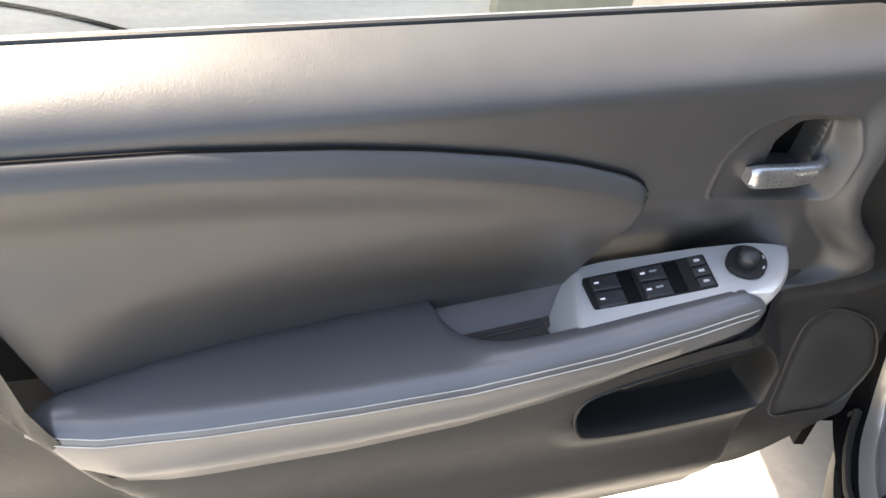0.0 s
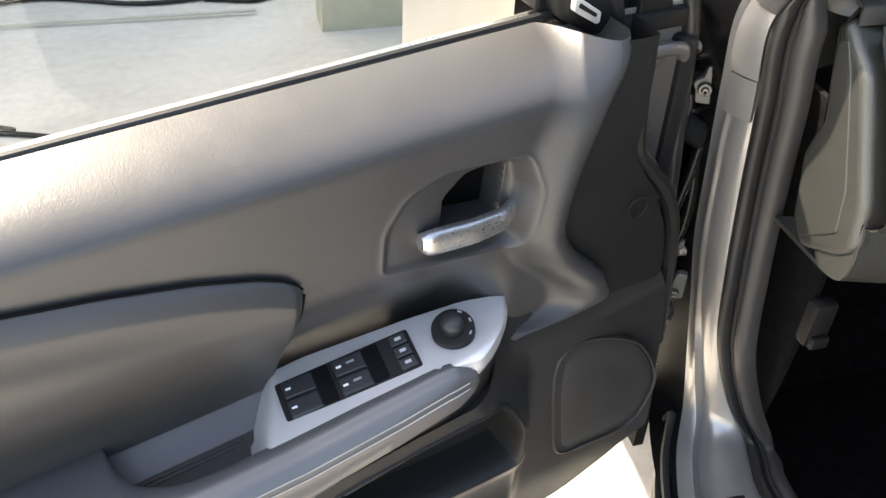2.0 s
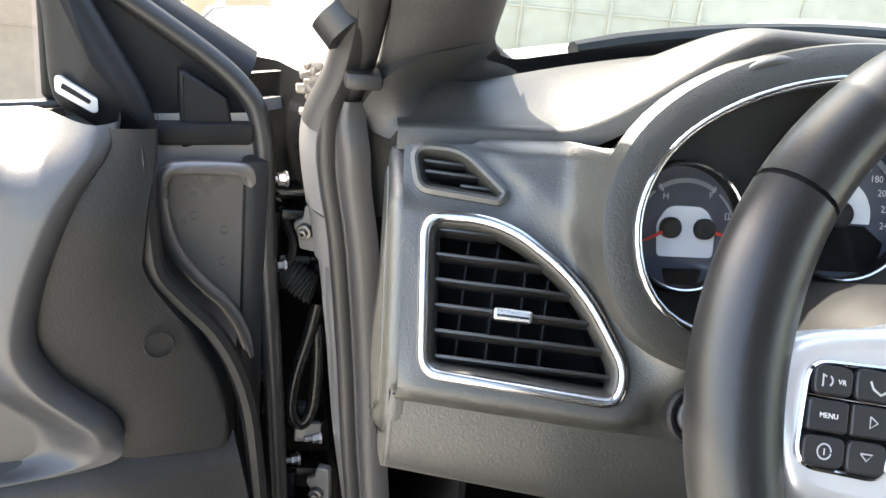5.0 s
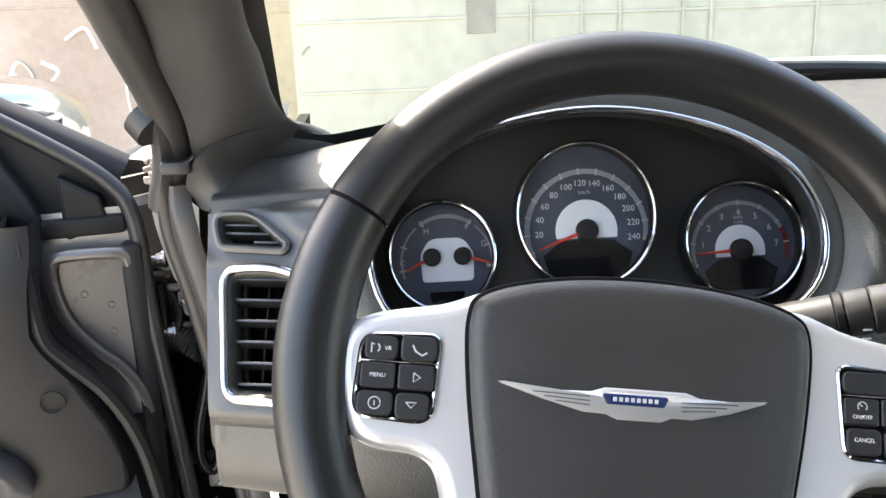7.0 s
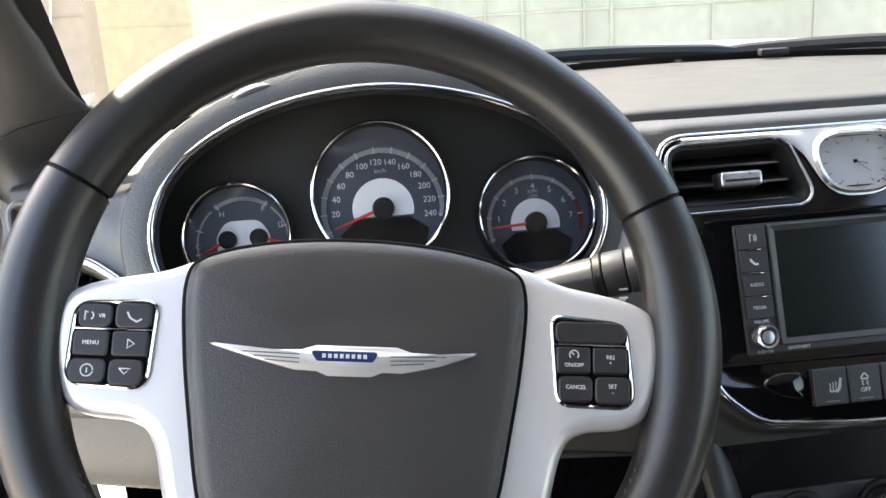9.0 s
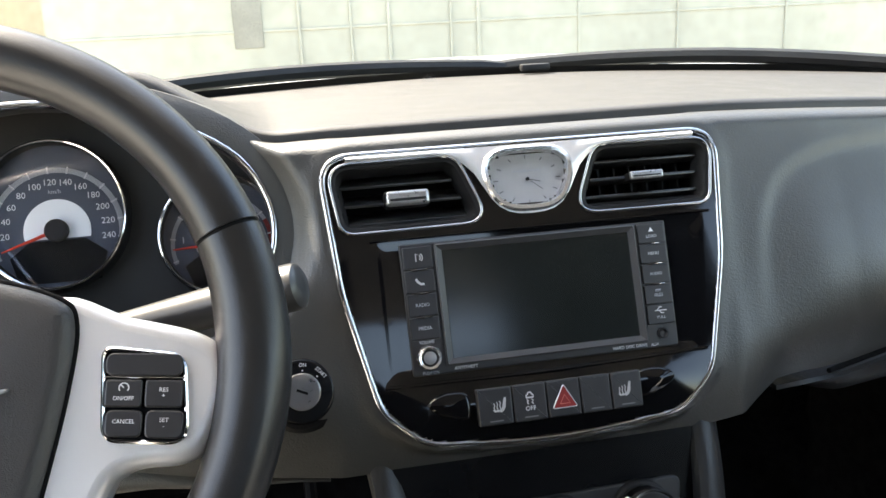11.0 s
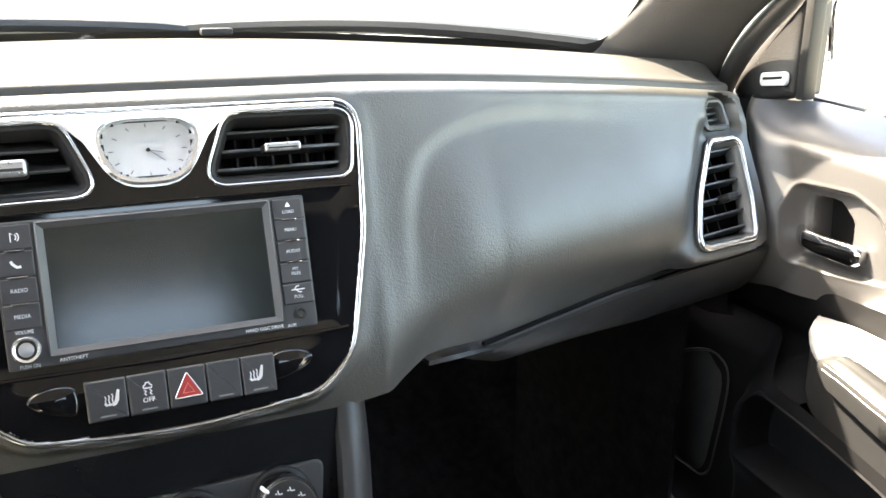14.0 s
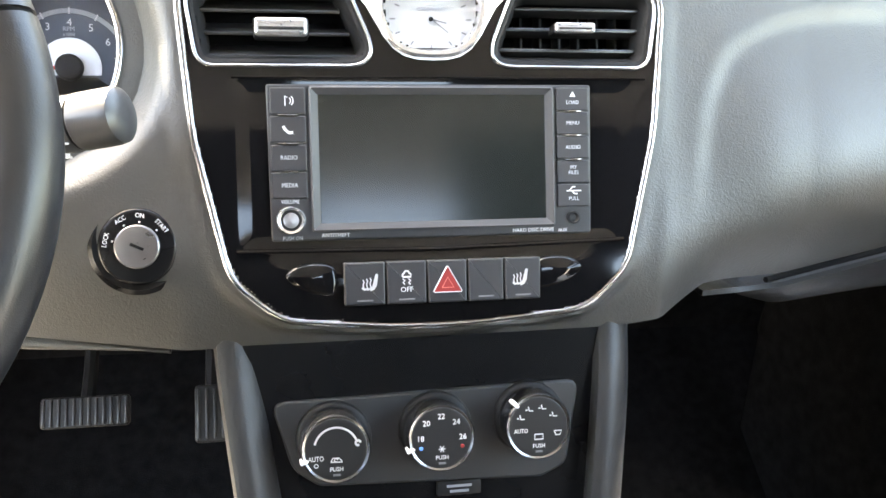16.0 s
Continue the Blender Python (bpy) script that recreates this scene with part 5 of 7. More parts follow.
CAP_BLACK = material("knob_cap_black", (0.012, 0.012, 0.0125), 0.40, vary=0.1)
climate = thing("climate_panel", ST @ Matrix.Translation((0, -0.0065, 0)), "climate control panel with three round knobs", "control panel")
HV = rounded([(-0.108, -0.193), (0.100, -0.189), (0.090, -0.247), (0.072, -0.255), (-0.078, -0.250), (-0.095, -0.238)], [0.008, 0.008, 0.012, 0.012, 0.015, 0.02])
PANEL_GREY = material("satin_grey_panel", (0.026, 0.0265, 0.0275), 0.42, vary=0.06)
part("face", plate(HV, -0.03, -0.014, 0.002), PANEL_GREY, climate, "satin dark grey panel")
for k, (x, y) in enumerate(((-0.068, -0.2185), (-0.0008, -0.2160), (0.0635, -0.2130))):
    kn = part("knob", joined(plate(circle(0.0225, 56, x, y), -0.016, -0.008, 0.003), plate(circle(0.0195, 56, x, y - 0.001), -0.010, 0.008, 0.002)), BLACK, climate, "round black climate knob")
    part("knob_rim", ring(circle(0.0195, 56, x, y - 0.001), [(0.0010, -0.004), (0.0005, 0.0070), (-0.0004, 0.0084), (-0.0016, 0.0080), (-0.0020, 0.002)]), KNOB_RIM, kn, "dark chrome rim")
    part("knob_cap", plate(circle(0.0178, 56, x, y - 0.001), 0.004, 0.0084, 0.0006), CAP_BLACK, kn)
    part("lamp_bar", box(x, y - 0.0158, 0.0084, 0.0042, 0.0012, 0.0006), DULL_INK, kn)
    kn.matrix_local = Matrix.Translation((x, y, 0)) @ Matrix.Diagonal((1.10, 1.10, 1.2, 1)) @ Matrix.Translation((-x, -y, 0))
    cy = y - 0.001
    if k == 0:
        part("fan_scale", strokes([arc(x, cy, 0.0125, 165, 20)], 0.0012, 0.0086), WHITE_INK, kn)
        lettering("AUTO", 0.0040, WHITE_INK, kn, x - 0.0115, cy - 0.0050, 0.0086, wide=0.8)
        lettering("O", 0.0036, WHITE_INK, kn, x - 0.0115, cy - 0.0090, 0.0086)
        part("fan_icon", strokes([arc(x + 0.0125, cy + 0.003, 0.0014, 0, 300, 8)], 0.0014, 0.0086), WHITE_INK, kn)
    if k == 1:
        for i, word in enumerate(("18", "20", "22", "24", "26")):
            a = radians(180 - 45 * i)
            lettering(word, 0.0045, WHITE_INK, kn, x + 0.0125 * math.cos(a), cy + 0.0125 * math.sin(a), 0.0086)
        part("cold_dot", plate(circle(0.0012, 14, x - 0.0122, cy - 0.0055), 0.008, 0.0087, 0.0002), BLUE_INK, kn)
        part("hot_dot", plate(circle(0.0012, 14, x + 0.0122, cy - 0.0055), 0.008, 0.0087, 0.0002), RED_INK, kn)
        part("snow_icon", strokes([[(x - 0.002 * math.cos(radians(60 * i)), cy - 0.0065 - 0.002 * math.sin(radians(60 * i))), (x + 0.002 * math.cos(radians(60 * i)), cy - 0.0065 + 0.002 * math.sin(radians(60 * i)))] for i in range(3)], 0.0006, 0.0086), WHITE_INK, kn)
    if k == 2:
        lettering("AUTO", 0.0036, WHITE_INK, kn, x - 0.0108, cy - 0.0022, 0.0086, wide=0.85)
        icons = []
        for a in (150, 115, 75, 35):
            ix, iy = x + 0.0118 * math.cos(radians(a)), cy + 0.0118 * math.sin(radians(a))
            icons += [[(ix - 0.0012, iy + 0.0016), (ix - 0.0006, iy - 0.0010), (ix + 0.0018, iy - 0.0010)], [(ix - 0.003, iy - 0.0004), (ix - 0.0016, iy - 0.0004)]]
        icons += [[(x - 0.0025, cy - 0.0045), (x + 0.0025, cy - 0.0045), (x + 0.0025, cy - 0.0075), (x - 0.0025, cy - 0.0075), (x - 0.0025, cy - 0.0045)]]
        icons += [[(x + 0.0095, cy - 0.003), (x + 0.0140, cy - 0.003), (x + 0.0130, cy - 0.0055), (x + 0.0105, cy - 0.0055), (x + 0.0095, cy - 0.003)]]
        part("mode_icons", strokes(icons, 0.0008, 0.0086), WHITE_INK, kn)
    lettering("PUSH", 0.0034, WHITE_INK, kn, x, cy - 0.0115, 0.0086, wide=0.95)
    if k == 0:
        part("air_icon", strokes([[(x - 0.0032, cy - 0.0072), (x - 0.0020, cy - 0.0050), (x + 0.0012, cy - 0.0050), (x + 0.0030, cy - 0.0066), (x + 0.0034, cy - 0.0074), (x - 0.0032, cy - 0.0072)], arc(x - 0.0002, cy - 0.0062, 0.0010, 0, 300, 8)], 0.0006, 0.0086), WHITE_INK, kn)
    ang = radians((200, 200, 135)[k])
    part("pointer", moved(box(0, 0, 0, 0.0055, 0.0026, 0.008, 0.0008), Matrix.Translation((x + 0.0190 * math.cos(ang), cy + 0.0190 * math.sin(ang), 0.0045)) @ Matrix.Rotation(ang, 4, "Z")), WHITE_INK, kn, "white pointer")

# ---- ignition switch ----
ign = thing("ignition_switch", panel_at((-0.184, -0.026, 0.822)), "round ignition switch with steel key slot", "ignition switch")
part("collar", ring(circle(0.0250, 64), [(0.005, -0.02), (0.005, -0.0005), (0.002, 0.0010), (-0.001, 0.0), (-0.002, -0.010)]), SATIN_BLACK, ign, "moulded round collar")
part("escutcheon", plate(circle(0.0238, 64), -0.02, 0.0040, 0.0025), SATIN_BLACK, ign, "black printed ring")
cyl = part("key_cylinder", plate(circle(0.0134, 48), 0.0, 0.0075, 0.0010), STEEL, ign, "brushed steel key cylinder")
part("key_slot", moved(box(0, 0, 0.0074, 0.0085, 0.0018, 0.001, 0.0003), Matrix.Rotation(radians(-25), 4, "Z")), DARK, cyl)
for word, a in (("LOCK", 166), ("ACC", 120), ("ON", 84), ("START", 40)):
    lettering(word, 0.0040, WHITE_INK, ign, 0.0190 * math.cos(radians(a)), 0.0190 * math.sin(radians(a)), 0.0042, a - 90, 0.85)
    part("dot", plate(circle(0.0006, 10, 0.0151 * math.cos(radians(a)), 0.0151 * math.sin(radians(a))), 0.003, 0.0043, 0.0001), WHITE_INK, ign)

# ---- instrument cluster ----
cluster = thing("instrument_cluster", panel_at(CLUSTER_C), "oval instrument cluster with three round dials", "instrument cluster")
DIAL_BLUE = material("blue_grey_dial", (0.050, 0.060, 0.082), 0.45, vary=0.06)
DIAL_PALE = material("pale_dial_disc", (0.80, 0.82, 0.83), 0.5, vary=0.03)
NEEDLE = material("red_needle", (0.75, 0.06, 0.03), 0.4, vary=0.02)
SHROUD = material("shroud_plastic", (0.022, 0.022, 0.022), 0.5, grain=0.2, grain_scale=700, vary=0.1, spec=0.4)
ov = ccw(OVAL)
part("flange", ring(ov, [(0.024, -0.012), (0.020, 0.0005), (0.008, 0.004), (0.0, 0.003), (-0.002, -0.010)]), TRIM, cluster, "grained plastic flange")
part("chrome_oval", bead(grown(ov, -0.001), 0.0026, 0.0030, 0.0030), CHROME, cluster, "thin chrome oval rim")
part("shroud", rings([[(x, y, 0.002) for x, y in grown(ov, -0.003)], [(x, y, -0.012) for x, y in grown(ov, -0.004)], [(x, y, -0.045) for x, y in grown(ov, 0.006)], [(x, y, -0.064) for x, y in grown(ov, 0.010)]]), SHROUD, cluster, "deep black shroud")
part("back_plate", plate([(x, y) for x, y in grown(ov, 0.011)], -0.068, -0.062, 0.0005), SHROUD, cluster, "dark plate between the dials")
GZ = -0.0575


def gauge(name, cx, cy, rx, ry, label):
    g = part(name, plate(circle(rx - 0.001, 64, cx, cy, ry - 0.001), GZ - 0.005, GZ, 0.0004), DIAL_BLUE, cluster, label)
    part("rim", ring(circle(rx, 64, cx, cy, ry), [(0.003, GZ - 0.006), (0.002, GZ + 0.010), (0.0006, GZ + 0.0125), (-0.0010, GZ + 0.0115), (-0.0016, GZ - 0.002)]), BLACK, g, "black dial rim")
    part("chrome_ring", ring(circle(rx, 64, cx, cy, ry), [(0.0014, GZ + 0.011), (0.0010, GZ + 0.0130), (0.0, GZ + 0.0135), (-0.0010, GZ + 0.0128), (-0.0012, GZ + 0.011)]), CHROME, g, "fine chrome ring")
    l = part("lens", plate(circle(rx - 0.0012, 48, cx, cy, ry - 0.0012), GZ + 0.0098, GZ + 0.0102, 0.0001), LENS, g, "clear lens")
    l.visible_shadow = False
    return g


def needle(g, hx, hy, length, deg, hub=0.009):
    a = radians(deg)
    m = Matrix.Translation((hx, hy, GZ + 0.0045)) @ Matrix.Rotation(a, 4, "Z")
    n = part("needle", moved(build([(0, -0.0016, 0), (length, -0.0006, 0), (length, 0.0006, 0), (0, 0.0016, 0), (0, 0, 0.0012), (length, 0, 0.0006)],
                                   [(0, 1, 5, 4), (1, 2, 5), (2, 3, 4, 5), (3, 0, 4), (0, 3, 2, 1)]), m), NEEDLE, g, "red needle")
    part("hub", plate(circle(hub, 32, hx, hy), GZ, GZ + 0.0068, 0.002), BLACK, g, "round black needle hub")
    return n


g = gauge("speedometer", 0.0005, 0.0195, 0.0545, 0.0575, "blue grey speedometer dial with white figures")
g.location.y = -0.0022
HX, HY = 0.0020, 0.0075
part("pale_disc", plate(arc(HX, HY, 0.0250, -14, 194, 40), GZ, GZ + 0.0006, 0.0002), DIAL_PALE, g)
part("dark_window", plate([(HX - 0.036, HY - 0.019), (HX - 0.021, HY - 0.0075), (HX + 0.021, HY - 0.0075), (HX + 0.036, HY - 0.019), (HX + 0.030, HY - 0.040), (HX - 0.030, HY - 0.040)], GZ, GZ + 0.0008, 0.0002), DARK, g)
part("scale_band", strokes([arc(HX, HY, 0.0480, -12, 205, 60)], 0.0042, GZ + 0.0003), GREY_INK, g)
part("scale_marks", strokes([[(HX + r * math.cos(radians(200 - 17.5 * i)), HY + r * math.sin(radians(200 - 17.5 * i))) for r in (0.0455, 0.0510)] for i in range(13)], 0.0012, GZ + 0.0006), WHITE_INK, g)
for i in range(1, 13):
    a = radians(200 - 17.5 * i)
    lettering(str(20 * i), 0.0070, WHITE_INK, g, HX + 0.0385 * math.cos(a), HY + 0.0385 * math.sin(a), GZ + 0.0004)
lettering("km/h", 0.0048, GREY_INK, g, HX, HY + 0.0310, GZ + 0.0004)
needle(g, HX, HY, 0.043, 199)

g = gauge("rev_counter", 0.1225, -0.0075, 0.0470, 0.0465, "blue grey rev counter dial with red zone")
g.location.x, g.location.y = 0.0035, -0.0020
HX, HY = 0.1222, -0.0145
part("pale_disc", plate(arc(HX, HY, 0.0205, -14, 194, 40), GZ, GZ + 0.0006, 0.0002), DIAL_PALE, g)
part("dark_window", plate([(HX - 0.030, HY - 0.016), (HX - 0.017, HY - 0.0065), (HX + 0.017, HY - 0.0065), (HX + 0.030, HY - 0.016), (HX + 0.024, HY - 0.032), (HX - 0.024, HY - 0.032)], GZ, GZ + 0.0008, 0.0002), DARK, g)
part("scale_band", strokes([arc(HX, HY, 0.0385, 26, 200, 50)], 0.0032, GZ + 0.0003), GREY_INK, g)
part("red_zone", strokes([arc(HX, HY, 0.0385, -12, 26, 14)], 0.0034, GZ + 0.0003), RED_INK, g)
part("scale_marks", strokes([[(HX + r * math.cos(radians(197 - 27 * i)), HY + r * math.sin(radians(197 - 27 * i))) for r in (0.0362, 0.0408)] for i in range(8)], 0.0011, GZ + 0.0006), WHITE_INK, g)
for i in range(1, 8):
    a = radians(197 - 27 * i)
    lettering(str(i), 0.0072, WHITE_INK, g, HX + 0.0305 * math.cos(a), HY + 0.0305 * math.sin(a), GZ + 0.0004)
lettering("RPM", 0.0042, GREY_INK, g, HX, HY + 0.0262, GZ + 0.0004)
lettering("x1000", 0.0032, GREY_INK, g, HX, HY + 0.0225, GZ + 0.0004)
needle(g, HX, HY, 0.038, 183)

g = gauge("fuel_and_heat_gauge", -0.1175, -0.0075, 0.0412, 0.0425, "small dial with fuel and temperature needles")
g.location.x, g.location.y = 0.0025, -0.0015
part("pale_disc", plate(rounded([(-0.1335, -0.028), (-0.1345, -0.006), (-0.1270, 0.0065), (-0.1000, 0.0065), (-0.0920, -0.006), (-0.0930, -0.028)], [0.004, 0.010, 0.012, 0.012, 0.010, 0.004], 6), GZ, GZ + 0.0006, 0.0002), DIAL_PALE, g)
part("scale_band", strokes([arc(-0.1135, -0.012, 0.0360, 55, 125, 24)], 0.0032, GZ + 0.0003), GREY_INK, g)
part("scale_band", strokes([arc(-0.1135, -0.012, 0.0360, -14, 50, 18)], 0.0016, GZ + 0.0003), GREY_INK, g)
part("scale_band", strokes([arc(-0.1135, -0.012, 0.0360, 130, 200, 18)], 0.0016, GZ + 0.0003), GREY_INK, g)
part("scale_marks", strokes([[(-0.1135 + r * math.cos(radians(a)), -0.012 + r * math.sin(radians(a))) for r in (0.033, 0.0385)] for a in (-8, 20, 58, 122, 160, 190)], 0.0011, GZ + 0.0006), WHITE_INK, g)
for word, x, y in (("H", -0.1290, 0.0125), ("F", -0.0965, 0.0145), ("C", -0.1490, -0.0120), ("E", -0.0810, -0.0160)):
    lettering(word, 0.0062, WHITE_INK, g, x, y, GZ + 0.0004)
part("pump_icon", strokes([[(-0.0850, -0.001), (-0.0850, 0.003), (-0.0825, 0.003), (-0.0825, -0.001), (-0.0850, -0.001)]], 0.0008, GZ + 0.0004), WHITE_INK, g)
part("dark_window", plate(rounded([(-0.129, -0.036), (-0.100, -0.036), (-0.104, -0.047), (-0.126, -0.047)], 0.002), GZ, GZ + 0.0008, 0.0002), DARK, g)
needle(g, -0.1255, -0.0085, 0.024, 206, 0.0072)
needle(g, -0.1010, -0.0085, 0.024, -16, 0.0072)

# ---- stalk, column ----
stalk = thing("control_stalk", I4, "dark grey wiper and light stalk with ribbed end", "control stalk")
axis0, axis1 = Vector((-0.312, -0.020, 0.880)), Vector((-0.178, -0.068, 0.915))


def on_stalk(f):
    return axis0.lerp(axis1, f)


STALK_GREY = material("dark_stalk_plastic", (0.034, 0.034, 0.034), 0.32, vary=0.06)
part("arm", tube([on_stalk(f) for f in np.linspace(0, 0.66, 14)], [0.011 + 0.0035 * f for f in np.linspace(0, 1, 14)], 20), STALK_GREY, stalk, "smooth dark grey stalk arm")
part("collar", tube([on_stalk(f) for f in (0.665, 0.67, 0.70, 0.705)], [0.0145, 0.0155, 0.0155, 0.0145], 24), BLACK, stalk)
part("twist_ring", tube([on_stalk(f) for f in (0.71, 0.715, 0.80, 0.81)], [0.0145, 0.0156, 0.0156, 0.0150], 24), STALK_GREY, stalk, "ribbed twist ring")
for a in (200, 230, 262):
    c = on_stalk(0.76) + Vector((0.0, -0.0155 * math.cos(radians(a - 215)), 0.0155 * math.sin(radians(a - 175)) * -1))
    part("mark", box(c.x, c.y, c.z, 0.006, 0.0012, 0.0012, 0.0003), WHITE_INK, stalk, "small pale mark")
part("end_cap", tube([on_stalk(f) for f in (0.82, 0.825, 0.96, 0.985, 1.0, 1.003)], [0.0150, 0.0158, 0.0158, 0.0150, 0.0115, 0.004], 24), STALK_GREY, stalk, "round end cap")
solid("steering_column", joined(tube(spline([(-0.385, -0.12, 0.90), (-0.385, 0.0, 0.855), (-0.385, 0.20, 0.76)], 6), [0.050] * 4 + [0.058] * 9, 20)), BLACK, I4, "black plastic steering column cover behind wheel", "steering column")

# ---- steering wheel ----
WHEEL = panel_at((-0.3835, -0.166, 0.922), 27.6, 0, -7.5)
wheel = thing("steering_wheel", WHEEL, "black leather steering wheel with satin silver spokes", "steering wheel")
R, RT = 0.1762, 0.0176


def rim_section(a, n=18, grow=0.0):
    ca, sa = math.cos(a), math.sin(a)
    deg = math.degrees(a) % 360
    grip = max(math.exp(-((deg - 3) / 24) ** 2), math.exp(-((deg - 363) / 24) ** 2), math.exp(-((deg - 177) / 24) ** 2))
    out = []
    for k in range(n):
        b = 2 * math.pi * k / n
        rr = RT + grow + 0.0010 * grip
        d = R + rr * math.cos(b) - 0.003 * grip * (math.cos(b) < 0) * abs(math.cos(b))
        out.append((d * ca, d * sa - 0.0015 * max(0.0, sa), rr * 1.03 * math.sin(b)))
    return out


def rim_arc(a0, a1, n, grow=0.0):
    return rings([rim_section(radians(a0 + (a1 - a0) * k / n), grow=grow) for k in range(n + 1)], True, True)


for a0, a1, lab in ((26.4, 153.6, "smooth leather upper rim"), (-38, 25.6, "thick leather hand grip"), (154.4, 218, "thick leather hand grip"), (218.8, 321.2, "smooth leather lower rim")):
    part("rim_cover", rim_arc(a0, a1, int(abs(a1 - a0) / 2.5)), LEATHER, wheel, lab)
for a in (26, 154, 218.4, 321.6):
    part("rim_seam", rim_arc(a - 0.45, a + 0.45, 2, -0.0012), DARK, wheel)
for a0, a1 in ((-36, 24), (156, 216)):
    bms = []
    for a in np.arange(a0, a1, 2.1):
        c = (R - RT * 0.93) * math.cos(radians(a)), (R - RT * 0.93) * math.sin(radians(a))
        bms.append(moved(box(0, 0, 0, 0.0020, 0.0050, 0.0022, 0.0006), Matrix.Translation((c[0], c[1], 0.0060)) @ Matrix.Rotation(radians(a + 25), 4, "Z")))
    tagged(part("stitching", joined(*bms), STALK_GREY, wheel, "row of black stitches"), kind="stuff")

SPOKE = spline([(-0.070, 0.036), (-0.110, 0.029), (-0.145, 0.0215), (-0.1595, 0.010), (-0.1615, -0.012), (-0.153, -0.038), (-0.140, -0.047), (-0.117, -0.050), (-0.106, -0.060),
                (-0.098, -0.090), (-0.086, -0.122), (-0.066, -0.132), (-0.052, -0.110), (-0.060, -0.03)], 6, True)
BTN_L = rounded([(-0.148, 0.0095), (-0.108, 0.0115), (-0.1105, -0.0330), (-0.1500, -0.0310)], [0.009, 0.006, 0.009, 0.009], 6)
BTN_R = rounded([(0.1040, 0.0115), (0.1440, 0.0080), (0.1480, -0.0360), (0.1070, -0.0350)], [0.005, 0.009, 0.009, 0.008], 6)
for poly, btn, lab in ((SPOKE, BTN_L, "satin silver spoke"), (flipped(SPOKE), BTN_R, "satin silver spoke")):
    part("spoke", plate(poly, -0.016, 0.0075, 0.0085, 6), SILVER, wheel, lab)
HUB = spline([(0.0, 0.0485), (0.045, 0.0455), (0.080, 0.0365), (0.0895, 0.0230), (0.0880, -0.010), (0.082, -0.050), (0.074, -0.090), (0.060, -0.118), (0.0, -0.128),
              (-0.060, -0.118), (-0.074, -0.090), (-0.082, -0.050), (-0.0880, -0.010), (-0.0895, 0.0230), (-0.080, 0.0365), (-0.045, 0.0455)], 6, True)
part("hub_gap", plate(grown(ccw(HUB), 0.0016), -0.02, 0.0085, 0.002), DARK, wheel).location.x = -0.005


def hub_cover():
    poly = ccw(HUB)
    loops = [[(x, y, -0.02) for x, y in poly]]
    for k in range(7):
        a = math.pi / 2 * k / 6
        loops.append([(x, y, 0.005 + 0.0105 * math.sin(a)) for x, y in grown(poly, -0.0105 * (1 - math.cos(a)))])
    last = np.array(loops[-1])
    c = np.array([0.0, -0.03])
    for s in np.linspace(0.93, 0.07, 14):
        q = c + (last[:, :2] - c) * s
        z = 0.0155 + 0.004 * (1 - s * s) - 0.0022 * np.exp(-((q[:, 1] - 0.006) / 0.012) ** 2) * np.exp(-(q[:, 0] / 0.05) ** 2)
        loops.append([tuple(p) for p in np.c_[q, z]])
    return rings(loops, True, True)


part("hub_cover", hub_cover(), AIRBAG, wheel, "grained black airbag cover").location.x = -0.005
part("lower_spoke", plate(rounded([(-0.05, -0.11), (0.05, -0.11), (0.035, -0.17), (-0.035, -0.17)], 0.008), -0.018, 0.002, 0.004), BLACK, wheel, "black lower spoke")

# winged badge: plain shapes only
badge = part("badge", plate([(-0.0780, -0.0035), (-0.0500, -0.0062), (-0.0290, -0.0055), (-0.0215, -0.0030), (0.0215, -0.0030), (0.0290, -0.0055), (0.0500, -0.0062), (0.0650, -0.0045), (0.0640, -0.0060),
                            (0.0450, -0.0125), (0.0250, -0.0170), (0.0140, -0.0170), (0.0080, -0.0195), (-0.0150, -0.0195), (-0.0210, -0.0170), (-0.0330, -0.0165), (-0.0550, -0.0110), (-0.0760, -0.0048)],
                           0.0165, 0.0205, 0.0014, dome=0.0026), BADGE_METAL, wheel, "bright satin winged badge")
badge.location, badge.scale = (-0.0042, -0.0062, -0.0002), (0.955, 0.955, 1)
part("badge_panel", plate(rounded([(-0.0250, -0.0062), (0.0120, -0.0062), (0.0090, -0.0118), (-0.0210, -0.0118)], 0.002), 0.021, 0.0236, 0.0005), material("blue_enamel", (0.015, 0.03, 0.10), 0.2, vary=0.05, coat=0.5), badge, "dark blue enamel panel")
for k in range(8):
    part("badge_bar", box(-0.0062 + 0.0031 * (k - 3.5), -0.0090, 0.0237, 0.0019, 0.0022, 0.0004), GREY_INK, badge)
for sgn, x0 in ((1, 0.0180), (-1, -0.0300)):
    for k in range(3):
        part("feather_line", strokes([[(x0, -0.0085 - 0.0022 * k), (x0 + sgn * (0.030 - 0.006 * k), -0.0078 - 0.0020 * k)]], 0.0006, 0.0231), DULL_INK, badge)


def steer_button(btn_set, x0, x1, y0, y1, corners=0.002):
    return part("button", plate(rounded([(x0, y1), (x1, y1), (x1, y0), (x0, y0)], corners), 0.006, 0.0108, 0.0010), BUTTON, btn_set)


